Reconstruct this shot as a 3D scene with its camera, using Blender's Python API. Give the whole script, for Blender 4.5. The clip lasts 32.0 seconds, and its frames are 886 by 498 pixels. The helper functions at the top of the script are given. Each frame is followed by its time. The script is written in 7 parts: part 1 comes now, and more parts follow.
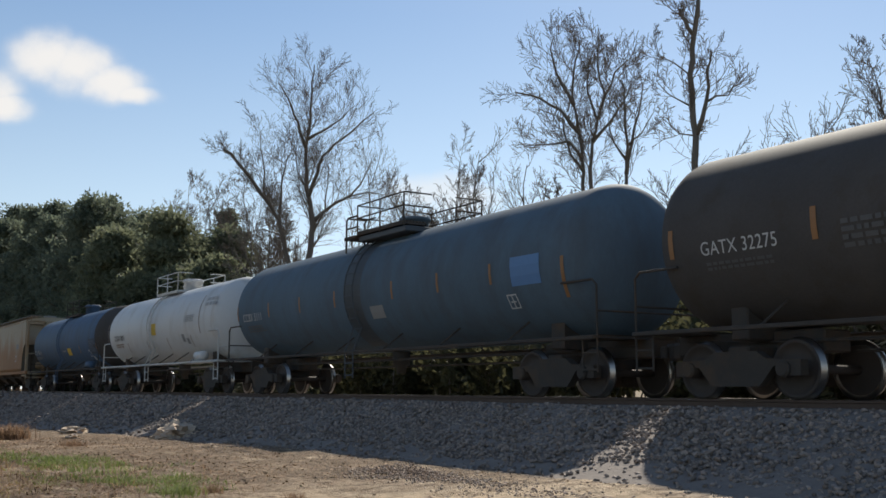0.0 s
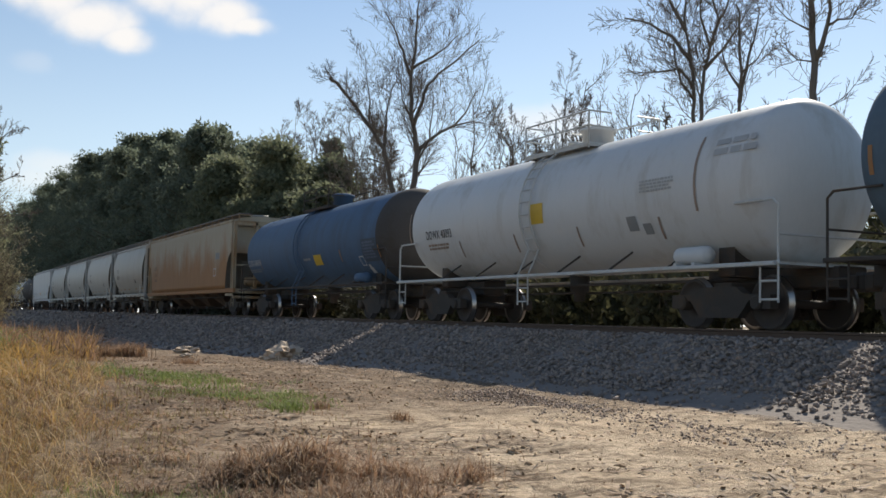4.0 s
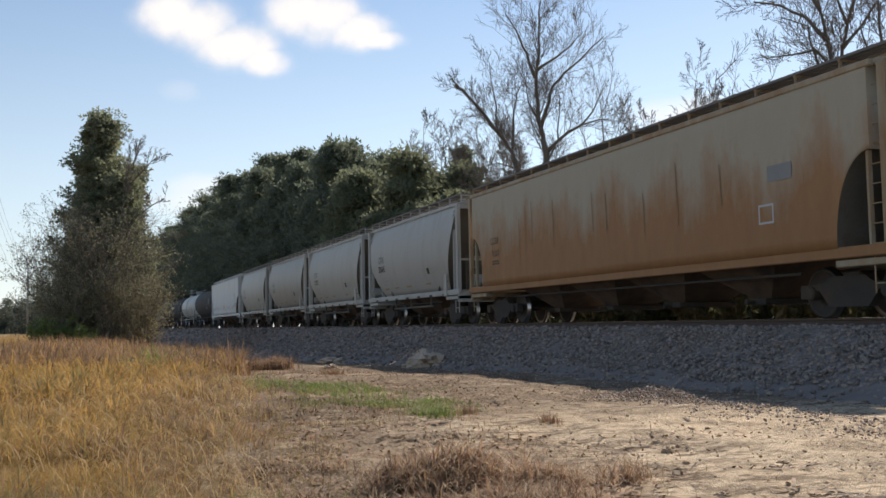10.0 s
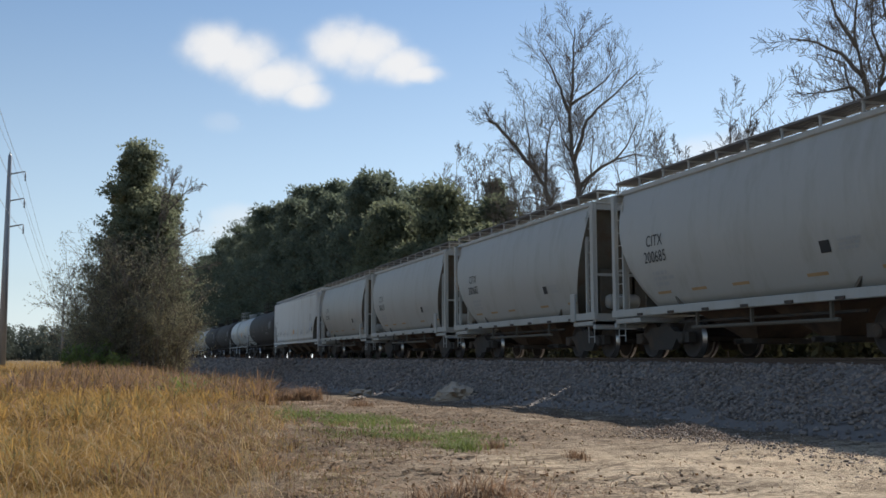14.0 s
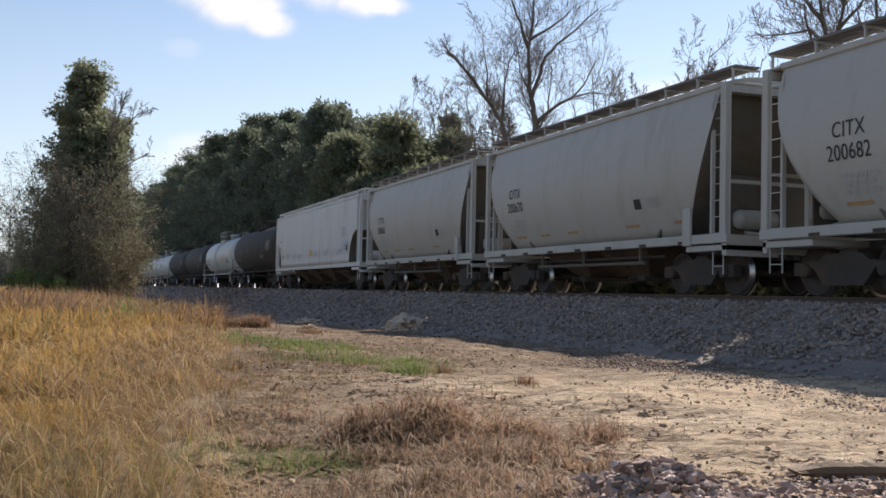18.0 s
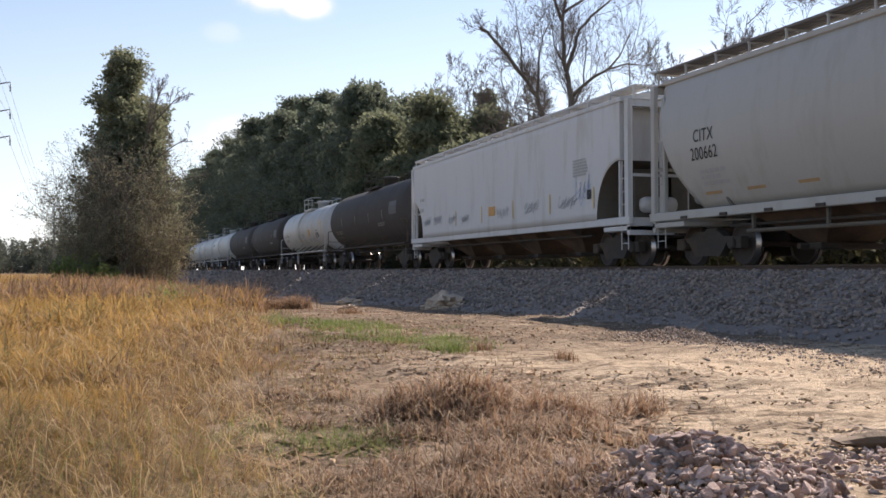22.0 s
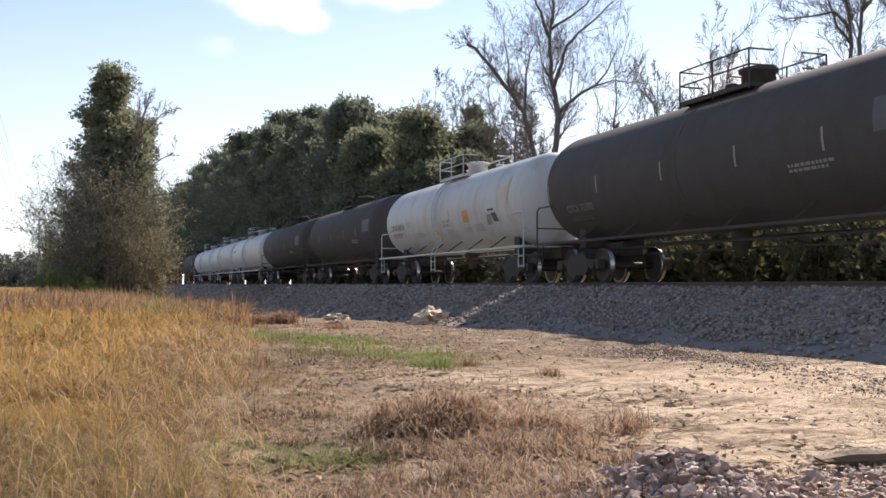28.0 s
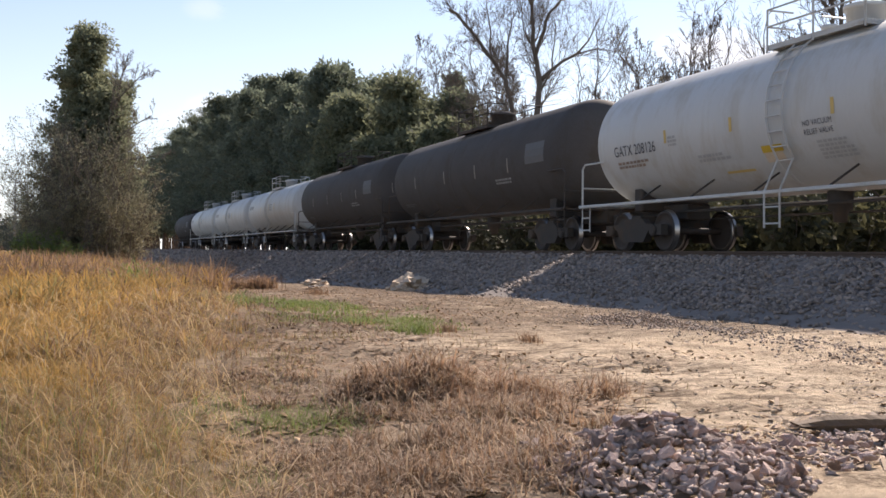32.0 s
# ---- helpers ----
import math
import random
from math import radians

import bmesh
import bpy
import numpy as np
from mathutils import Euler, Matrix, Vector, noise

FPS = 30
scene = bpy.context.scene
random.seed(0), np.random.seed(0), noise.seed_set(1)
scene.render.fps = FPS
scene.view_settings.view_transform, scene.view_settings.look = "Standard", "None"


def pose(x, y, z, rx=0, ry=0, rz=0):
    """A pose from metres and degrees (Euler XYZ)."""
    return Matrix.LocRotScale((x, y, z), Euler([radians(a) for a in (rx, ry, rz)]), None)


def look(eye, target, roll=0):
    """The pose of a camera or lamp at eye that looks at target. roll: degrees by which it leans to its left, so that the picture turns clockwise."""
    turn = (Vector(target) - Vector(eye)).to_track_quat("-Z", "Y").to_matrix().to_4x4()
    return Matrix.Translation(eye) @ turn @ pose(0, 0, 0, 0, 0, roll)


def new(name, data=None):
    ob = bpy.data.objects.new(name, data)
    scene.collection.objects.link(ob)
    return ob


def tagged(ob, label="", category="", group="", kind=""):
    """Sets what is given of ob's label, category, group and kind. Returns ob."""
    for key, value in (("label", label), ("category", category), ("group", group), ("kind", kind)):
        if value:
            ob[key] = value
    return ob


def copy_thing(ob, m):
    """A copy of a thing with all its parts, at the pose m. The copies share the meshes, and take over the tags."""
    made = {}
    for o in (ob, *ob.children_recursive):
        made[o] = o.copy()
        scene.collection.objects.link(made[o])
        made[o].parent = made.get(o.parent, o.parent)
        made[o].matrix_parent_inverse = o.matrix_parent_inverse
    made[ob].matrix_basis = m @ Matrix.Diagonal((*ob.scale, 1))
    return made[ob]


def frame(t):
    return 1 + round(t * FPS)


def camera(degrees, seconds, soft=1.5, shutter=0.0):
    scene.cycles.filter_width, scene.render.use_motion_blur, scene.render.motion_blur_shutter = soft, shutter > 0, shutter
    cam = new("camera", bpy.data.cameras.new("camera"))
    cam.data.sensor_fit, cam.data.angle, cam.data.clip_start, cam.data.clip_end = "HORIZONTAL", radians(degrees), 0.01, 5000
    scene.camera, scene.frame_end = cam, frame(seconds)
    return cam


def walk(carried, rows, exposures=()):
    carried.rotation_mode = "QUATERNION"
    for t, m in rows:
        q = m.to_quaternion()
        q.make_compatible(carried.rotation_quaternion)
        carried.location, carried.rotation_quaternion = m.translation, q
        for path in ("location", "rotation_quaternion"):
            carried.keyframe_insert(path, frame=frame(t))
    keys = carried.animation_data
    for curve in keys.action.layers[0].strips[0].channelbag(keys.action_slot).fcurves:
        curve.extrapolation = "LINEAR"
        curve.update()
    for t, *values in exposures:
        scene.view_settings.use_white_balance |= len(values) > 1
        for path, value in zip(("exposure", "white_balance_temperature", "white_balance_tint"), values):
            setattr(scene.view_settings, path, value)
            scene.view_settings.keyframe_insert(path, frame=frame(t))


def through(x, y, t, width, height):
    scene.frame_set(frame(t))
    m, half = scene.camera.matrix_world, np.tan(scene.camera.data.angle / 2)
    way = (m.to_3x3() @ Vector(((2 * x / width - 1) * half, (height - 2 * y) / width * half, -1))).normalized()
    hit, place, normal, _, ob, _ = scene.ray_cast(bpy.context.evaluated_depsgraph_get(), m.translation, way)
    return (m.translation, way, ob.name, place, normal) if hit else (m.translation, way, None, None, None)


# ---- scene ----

# seconds, stops, kelvin, tint
EXPOSURES = [(0, 0.0, 6700, 8), (3, 0.04, 6700, 8), (6, 0.22, 6900, 11), (9, 0.22, 6900, 11), (12, 0.26, 6800, 11), (13, -0.02, 6400, 8), (14.5, -0.02, 6400, 8), (17, 0.18, 6750, 13), (18, 0.28, 6800, 14), (19, 0.49, 6950, 17), (25.5, 0.56, 7000, 18), (28, 0.68, 7000, 18), (29, 0.58, 7000, 18), (32, 0.58, 7000, 18)]
cam = camera(46.4, 32.0, soft=1.6)
# seconds, eye, target, roll
PATH = [
    (0, (-0.134, -0.385, 1.067), (5.169, 7.985, 2.413), 0.11),
    (0.5, (-0.147, -0.169, 1.031), (5.068, 8.247, 2.441), -0.11),
    (1, (-0.117, -0.126, 0.973), (5.030, 8.320, 2.447), 0.19),
    (1.5, (-0.067, -0.040, 0.994), (4.998, 8.457, 2.455), 0.02),
    (2, (-0.137, -0.150, 0.965), (4.889, 8.369, 2.436), 0.27),
    (2.5, (-0.100, -0.297, 0.959), (4.664, 8.416, 2.141), 1.36),
    (3, (-0.090, -0.268, 0.962), (4.513, 8.559, 1.905), 1.85),
    (3.5, (-0.100, -0.271, 0.982), (4.416, 8.625, 1.661), 1.60),
    (5.5, (-0.106, -0.288, 0.983), (4.285, 8.667, 1.702), 1.42),
    (6, (-0.109, -0.274, 0.970), (4.102, 8.769, 1.666), 2.20),
    (6.5, (-0.079, -0.240, 0.940), (4.091, 8.831, 1.524), 1.62),
    (7, (-0.084, -0.257, 0.950), (3.925, 8.878, 1.639), 1.23),
    (7.5, (-0.123, -0.283, 1.013), (3.722, 8.915, 1.798), 0.30),
    (8, (-0.080, -0.286, 0.956), (4.023, 8.793, 1.812), 0.03),
    (8.5, (-0.077, -0.261, 0.964), (3.816, 8.908, 1.847), -0.51),
    (9, (-0.045, -0.250, 0.961), (3.769, 8.957, 1.792), -1.08),
    (9.5, (-0.085, -0.227, 0.974), (3.401, 9.091, 1.979), -1.12),
    (10, (-0.149, -0.224, 0.970), (3.149, 9.189, 1.685), -1.10),
    (10.5, (-0.079, -0.178, 0.939), (3.063, 9.297, 1.533), -0.65),
    (11, (-0.158, -0.285, 0.958), (2.972, 9.181, 1.733), -0.77),
    (11.5, (-0.074, -0.209, 0.932), (3.064, 9.259, 1.640), -0.71),
    (12, (-0.123, -0.233, 0.976), (2.914, 9.253, 1.858), -0.29),
    (12.5, (-0.125, -0.187, 0.974), (2.554, 9.386, 2.066), -0.26),
    (13, (-0.120, -0.162, 0.933), (2.600, 9.391, 2.092), -0.46),
    (13.5, (-0.062, -0.112, 0.938), (2.597, 9.456, 2.114), -0.57),
    (14, (-0.108, -0.197, 0.959), (2.890, 9.287, 1.998), -0.16),
    (14.5, (-0.021, 0.016, 1.019), (3.088, 9.421, 2.391), 1.72),
    (16.5, (0.043, 0.061, 0.848), (3.260, 9.490, 1.708), 1.43),
    (17, (0.049, 0.053, 0.852), (3.453, 9.425, 1.615), 1.48),
    (17.5, (0.028, 0.045, 0.854), (3.461, 9.414, 1.512), 1.83),
    (18, (-0.012, 0.020, 0.836), (3.428, 9.400, 1.263), 1.24),
    (18.5, (-0.012, 0.023, 0.854), (3.308, 9.453, 1.086), 0.23),
    (19, (0.002, 0.024, 0.852), (3.142, 9.516, 1.072), -0.03),
    (19.5, (-0.000, 0.024, 0.863), (3.066, 9.539, 1.119), -0.35),
    (20, (-0.008, 0.013, 0.857), (3.053, 9.530, 1.109), 0.24),
    (20.5, (-0.012, 0.004, 0.853), (3.145, 9.487, 1.159), 0.20),
    (21, (0.005, 0.024, 0.837), (3.093, 9.532, 1.089), 0.37),
    (21.5, (-0.021, 0.002, 0.848), (3.122, 9.494, 1.035), 0.02),
    (22, (0.012, 0.018, 0.840), (3.100, 9.527, 1.044), -0.19),
    (22.5, (-0.008, 0.007, 0.836), (3.164, 9.488, 1.066), -0.01),
    (23, (0.002, 0.004, 0.848), (3.191, 9.480, 1.045), 0.20),
    (23.5, (-0.008, 0.014, 0.842), (3.149, 9.498, 1.125), 0.11),
    (24, (0.021, 0.022, 0.822), (3.096, 9.535, 1.056), -0.16),
    (24.5, (0.001, 0.019, 0.833), (3.181, 9.499, 1.018), -0.07),
    (25, (-0.004, 0.016, 0.835), (3.218, 9.482, 0.989), -0.16),
    (25.5, (0.001, 0.037, 0.821), (3.251, 9.494, 0.925), -0.00),
    (27.5, (-0.034, -0.016, 0.851), (3.277, 9.419, 1.010), 0.63),
    (28, (0.003, -0.011, 0.853), (3.211, 9.454, 1.201), 0.01),
    (28.5, (-0.003, -0.018, 0.840), (3.310, 9.413, 1.139), 0.22),
    (29, (-0.017, -0.016, 0.834), (3.141, 9.470, 1.028), 0.55),
    (29.5, (0.002, 0.014, 0.819), (3.199, 9.489, 0.919), 0.64),
    (30, (0.006, 0.031, 0.829), (3.180, 9.514, 0.928), 0.40),
    (30.5, (-0.001, 0.019, 0.835), (3.211, 9.488, 0.986), 0.16),
    (31, (-0.020, 0.017, 0.830), (3.245, 9.468, 0.908), 0.31),
    (31.5, (-0.007, 0.016, 0.824), (3.334, 9.442, 0.828), 0.42),
    (32, (0.007, 0.019, 0.830), (3.406, 9.424, 0.866), 0.58),
]
walk(cam, [(t, look(eye, target, roll)) for t, eye, target, roll in PATH],
     EXPOSURES)

# ---- world and sun ----
SUN_WAY = Vector((1.0, 0.9, 1.0)).normalized()
world = bpy.data.worlds.new("world")
scene.world = world
world.use_nodes = True
wn = world.node_tree.nodes
sky = wn.new("ShaderNodeTexSky")
sky.sky_type = "NISHITA"
sky.sun_disc = False
sky.sun_elevation = math.asin(SUN_WAY.z)
sky.sun_rotation = math.atan2(SUN_WAY.x, SUN_WAY.y)
sky.air_density, sky.dust_density, sky.ozone_density = 1.0, 0.12, 2.1
wn["Background"].inputs["Strength"].default_value = 0.113
ways, up, low = wn.new("ShaderNodeTexCoord"), wn.new("ShaderNodeSeparateXYZ"), wn.new("ShaderNodeMapRange")
low.inputs["From Min"].default_value, low.inputs["From Max"].default_value = 0.0, 0.35
low.inputs["To Min"].default_value, low.inputs["To Max"].default_value = 0.7, 0.0
haze = wn.new("ShaderNodeMix")
haze.data_type, haze.blend_type = "RGBA", "COLOR"
haze.inputs["B"].default_value = (0.74, 0.86, 1.0, 1)
for a, c in ((ways.outputs["Generated"], up.inputs[0]), (up.outputs["Z"], low.inputs["Value"]), (low.outputs[0], haze.inputs["Factor"]), (sky.outputs[0], haze.inputs["A"]), (haze.outputs["Result"], wn["Background"].inputs["Color"])):
    world.node_tree.links.new(a, c)

sun_data = bpy.data.lights.new("sun", "SUN")
sun_data.energy, sun_data.angle, sun_data.color = 5.0, radians(0.6), (1.0, 0.94, 0.85)
sun = new("sun", sun_data)
sun.matrix_world = look(SUN_WAY * 60, (0, 0, 0))


# ---- materials ----
def mat(name, base, rough=0.6, metal=0.0, scale=6.0, vary=0.25, grain=60.0, bump=0.15, dirt=None, dirt_amount=0.0,
        dirt_scale=1.5, per_object=0.0, stretch=(1, 1, 1), spec=0.4):
    """A painted, stony or earthen surface: two scales of colour variation, grain bump, and dirt of its own shape."""
    m = bpy.data.materials.new(name)
    m.use_nodes = True
    n, l = m.node_tree.nodes, m.node_tree.links
    b = n["Principled BSDF"]
    b.inputs["Roughness"].default_value, b.inputs["Metallic"].default_value = rough, metal
    b.inputs["Specular IOR Level"].default_value = spec
    co = n.new("ShaderNodeTexCoord")
    mp = n.new("ShaderNodeMapping")
    mp.inputs["Scale"].default_value = stretch
    l.new(co.outputs["Object"], mp.inputs["Vector"])
    big, fine = n.new("ShaderNodeTexNoise"), n.new("ShaderNodeTexNoise")
    big.inputs["Scale"].default_value, big.inputs["Detail"].default_value = scale, 5
    fine.inputs["Scale"].default_value, fine.inputs["Detail"].default_value = grain, 3
    l.new(mp.outputs[0], big.inputs["Vector"])
    l.new(mp.outputs[0], fine.inputs["Vector"])
    dark, light = [c * (1 - vary) for c in base], [min(1.0, c * (1 + vary)) for c in base]
    mix = n.new("ShaderNodeMix")
    mix.data_type = "RGBA"
    mix.inputs["A"].default_value, mix.inputs["B"].default_value = (*dark, 1), (*light, 1)
    add = n.new("ShaderNodeMath")
    add.operation = "MULTIPLY_ADD"
    add.inputs[1].default_value = 0.45
    half = n.new("ShaderNodeMath")
    half.operation = "MULTIPLY"
    half.inputs[1].default_value = 0.6
    l.new(big.outputs["Fac"], half.inputs[0])
    l.new(fine.outputs["Fac"], add.inputs[0])
    l.new(half.outputs[0], add.inputs[2])
    l.new(add.outputs[0], mix.inputs["Factor"])
    colour = mix.outputs["Result"]
    if dirt:
        dn = n.new("ShaderNodeTexNoise")
        dn.inputs["Scale"].default_value, dn.inputs["Detail"].default_value, dn.inputs["Roughness"].default_value = dirt_scale, 8, 0.65
        l.new(mp.outputs[0], dn.inputs["Vector"])
        ramp = n.new("ShaderNodeValToRGB")
        ramp.color_ramp.elements[0].position, ramp.color_ramp.elements[1].position = 0.62 - 0.35 * dirt_amount, 0.86 - 0.35 * dirt_amount
        l.new(dn.outputs["Fac"], ramp.inputs[0])
        dm = n.new("ShaderNodeMix")
        dm.data_type = "RGBA"
        dm.inputs["B"].default_value = (*dirt, 1)
        l.new(ramp.outputs[0], dm.inputs["Factor"])
        l.new(colour, dm.inputs["A"])
        colour = dm.outputs["Result"]
    if per_object:
        info = n.new("ShaderNodeObjectInfo") if per_object > 0 else n.new("ShaderNodeNewGeometry")
        span = n.new("ShaderNodeMapRange")
        span.inputs["To Min"].default_value, span.inputs["To Max"].default_value = 1 - abs(per_object), 1 + abs(per_object)
        l.new(info.outputs["Random" if per_object > 0 else "Random Per Island"], span.inputs["Value"])
        hsv = n.new("ShaderNodeHueSaturation")
        l.new(span.outputs[0], hsv.inputs["Value"])
        l.new(colour, hsv.inputs["Color"])
        colour = hsv.outputs[0]
    l.new(colour, b.inputs["Base Color"])
    if bump:
        bp = n.new("ShaderNodeBump")
        bp.inputs["Strength"].default_value, bp.inputs["Distance"].default_value = bump, 0.02
        l.new(fine.outputs["Fac"], bp.inputs["Height"])
        l.new(bp.outputs[0], b.inputs["Normal"])
    return m


def leafy(name, base, vary=0.35, through=0.4):
    """Thin blades, leaves or needles: light passes through them, colour varies from blade to blade."""
    m = bpy.data.materials.new(name)
    m.use_nodes = True
    n, l = m.node_tree.nodes, m.node_tree.links
    b = n["Principled BSDF"]
    b.inputs["Roughness"].default_value = 0.7
    b.inputs["Specular IOR Level"].default_value = 0.2
    geo = n.new("ShaderNodeNewGeometry")
    tex = n.new("ShaderNodeTexNoise")
    tex.inputs["Scale"].default_value, tex.inputs["Detail"].default_value = 0.6, 3
    co = n.new("ShaderNodeTexCoord")
    l.new(co.outputs["Object"], tex.inputs["Vector"])
    add = n.new("ShaderNodeMath")
    add.operation = "MULTIPLY_ADD"
    add.inputs[1].default_value = 0.5
    l.new(geo.outputs["Random Per Island"], add.inputs[0])
    l.new(tex.outputs["Fac"], add.inputs[2])
    span = n.new("ShaderNodeMapRange")
    span.inputs["From Min"].default_value, span.inputs["From Max"].default_value = 0.3, 1.2
    span.inputs["To Min"].default_value, span.inputs["To Max"].default_value = 1 - vary, 1 + vary
    l.new(add.outputs[0], span.inputs["Value"])
    hsv = n.new("ShaderNodeHueSaturation")
    hsv.inputs["Color"].default_value = (*base, 1)
    l.new(span.outputs[0], hsv.inputs["Value"])
    l.new(hsv.outputs[0], b.inputs["Base Color"])
    tr = n.new("ShaderNodeBsdfTranslucent")
    l.new(hsv.outputs[0], tr.inputs["Color"])
    mx = n.new("ShaderNodeMixShader")
    mx.inputs[0].default_value = through
    l.new(b.outputs[0], mx.inputs[1])
    l.new(tr.outputs[0], mx.inputs[2])
    l.new(mx.outputs[0], n["Material Output"].inputs["Surface"])
    return m


M_black = mat("black_paint", (0.085, 0.078, 0.073), 0.75, spec=0.12, scale=0.8, vary=0.35, grain=25, bump=0.04, dirt=(0.075, 0.062, 0.05), dirt_amount=0.3)
M_slate = mat("slate_blue_paint", (0.105, 0.150, 0.190), 0.72, spec=0.12, scale=0.7, vary=0.25, grain=25, bump=0.04, dirt=(0.098, 0.120, 0.140), dirt_amount=0.5, stretch=(1, 1, 0.3))
M_blue = mat("blue_paint", (0.088, 0.142, 0.220), 0.62, scale=0.7, vary=0.2, grain=25, bump=0.04, spec=0.15, dirt=(0.085, 0.115, 0.16), dirt_amount=0.45, stretch=(1, 1, 0.3))
M_stain = mat("stained_shell", (0.070, 0.080, 0.088), 0.6, scale=1.2, vary=0.35, grain=25, bump=0.05, stretch=(1, 1, 0.2))
M_white = mat("white_paint", (0.60, 0.60, 0.585), 0.5, scale=0.9, vary=0.09, grain=20, bump=0.03, dirt=(0.46, 0.43, 0.38), dirt_amount=0.3, stretch=(1, 1, 0.22))
M_cream = mat("off_white_paint", (0.53, 0.53, 0.505), 0.5, scale=0.9, vary=0.1, grain=20, bump=0.03, dirt=(0.42, 0.38, 0.31), dirt_amount=0.38, stretch=(1, 1, 0.22))
M_grey = mat("light_grey_paint", (0.44, 0.425, 0.385), 0.5, scale=0.8, vary=0.08, grain=20, bump=0.03, dirt=(0.36, 0.335, 0.28), dirt_amount=0.35, stretch=(1, 1, 0.22))
M_tan = mat("tan_paint", (0.38, 0.31, 0.21), 0.6, scale=0.7, vary=0.2, grain=25, bump=0.06, dirt=(0.30, 0.16, 0.06), dirt_amount=0.5, stretch=(1, 1, 0.35))
M_under = mat("underframe_grime", (0.062, 0.053, 0.045), 0.85, scale=3, vary=0.4, grain=50, bump=0.2, dirt=(0.10, 0.065, 0.04), dirt_amount=0.4)
M_wheel = mat("wheel_steel", (0.07, 0.056, 0.047), 0.75, metal=0.1, scale=4, vary=0.3, grain=40, bump=0.1)
M_tread = mat("polished_tread", (0.34, 0.32, 0.30), 0.3, metal=1.0, scale=4, vary=0.1, grain=60, bump=0.02)
M_steelgrey = mat("grey_steel", (0.30, 0.30, 0.29), 0.5, metal=0.3, scale=3, vary=0.2, grain=40, bump=0.05)
M_rail = mat("rail_steel", (0.12, 0.08, 0.06), 0.6, metal=0.5, scale=5, vary=0.3, grain=50, bump=0.15)
M_railtop = mat("rail_head", (0.5, 0.49, 0.47), 0.25, metal=1.0, scale=5, vary=0.1, grain=80, bump=0.02)
M_tie = mat("creosote_tie", (0.07, 0.055, 0.045), 0.85, scale=4, vary=0.35, grain=50, bump=0.3, per_object=0.25)
M_ink = mat("black_lettering", (0.03, 0.03, 0.03), 0.6, vary=0.1, bump=0)
M_chalk = mat("white_lettering", (0.55, 0.55, 0.53), 0.6, vary=0.1, bump=0)
M_dim = mat("dim_lettering", (0.10, 0.10, 0.10), 0.6, vary=0.2, bump=0)
M_fade = mat("faded_lettering", (0.26, 0.26, 0.25), 0.6, vary=0.15, bump=0)
M_paleorange = mat("faded_orange_stripe", (0.42, 0.27, 0.13), 0.6, vary=0.3, bump=0)
M_faint = mat("worn_lettering", (0.40, 0.395, 0.38), 0.6, vary=0.15, bump=0)
M_bluefade = mat("worn_white_on_blue", (0.10, 0.13, 0.19), 0.6, vary=0.2, bump=0)
M_grimepaint = mat("grimy_lettering", (0.13, 0.10, 0.07), 0.7, vary=0.2, bump=0)
M_palestripe = mat("worn_yellow_stripe", (0.60, 0.42, 0.14), 0.5, vary=0.15, bump=0)
M_orangepanel = mat("orange_panel", (0.60, 0.30, 0.07), 0.5, vary=0.15, bump=0)
M_bluespray = mat("blue_spray", (0.26, 0.37, 0.60), 0.6, vary=0.2, bump=0)
M_run = mat("dirt_run", (0.27, 0.185, 0.105), 0.75, vary=0.3, bump=0)
M_brownink = mat("rusty_brown_print", (0.30, 0.22, 0.17), 0.6, vary=0.2, bump=0)
M_softink = mat("worn_black_print", (0.10, 0.10, 0.105), 0.6, vary=0.3, bump=0)
M_palegrey = mat("dusty_white_stripe", (0.30, 0.27, 0.23), 0.6, vary=0.3, bump=0)
M_palesticker = mat("peeled_sticker", (0.62, 0.50, 0.36), 0.6, vary=0.2, bump=0)
M_bluegrime = mat("grimed_blue_paint", (0.06, 0.08, 0.105), 0.7, vary=0.35, bump=0)
M_palestraw = leafy("pale_straw", (0.56, 0.40, 0.21), 0.4, 0.35)
M_orange = mat("orange_stripe", (0.30, 0.15, 0.06), 0.5, vary=0.15, bump=0)
M_yellow = mat("yellow_stripe", (0.62, 0.40, 0.04), 0.5, vary=0.15, bump=0)
M_blueplate = mat("blue_panel", (0.10, 0.22, 0.42), 0.5, vary=0.15, bump=0)
M_spray = mat("grey_blue_spray", (0.30, 0.305, 0.32), 0.6, vary=0.3, bump=0)
M_stone = mat("ballast_stone", (0.275, 0.222, 0.185), 0.85, scale=9, vary=0.3, grain=70, bump=0.35, per_object=-0.38)
M_heapstone = mat("heap_stone", (0.43, 0.315, 0.265), 0.9, scale=3.2, vary=0.38, grain=14, bump=0.6, per_object=0.5, spec=0.25)
M_gravel = mat("lane_gravel", (0.40, 0.315, 0.25), 0.88, scale=9, vary=0.3, grain=70, bump=0.35, per_object=-0.45)
M_heapsmall = mat("small_heap_stone", (0.44, 0.335, 0.28), 0.85, scale=7, vary=0.3, grain=60, bump=0.35, per_object=-0.45)
M_bark = mat("grey_bark", (0.16, 0.135, 0.11), 0.9, scale=1.5, vary=0.35, grain=18, bump=0.4, stretch=(1, 1, 0.3))
M_twig = mat("twig_bark", (0.19, 0.155, 0.125), 0.9, scale=2, vary=0.3, grain=20, bump=0)
M_pinebark = mat("pine_bark", (0.13, 0.085, 0.06), 0.9, scale=1.5, vary=0.35, grain=18, bump=0.4, stretch=(1, 1, 0.4))
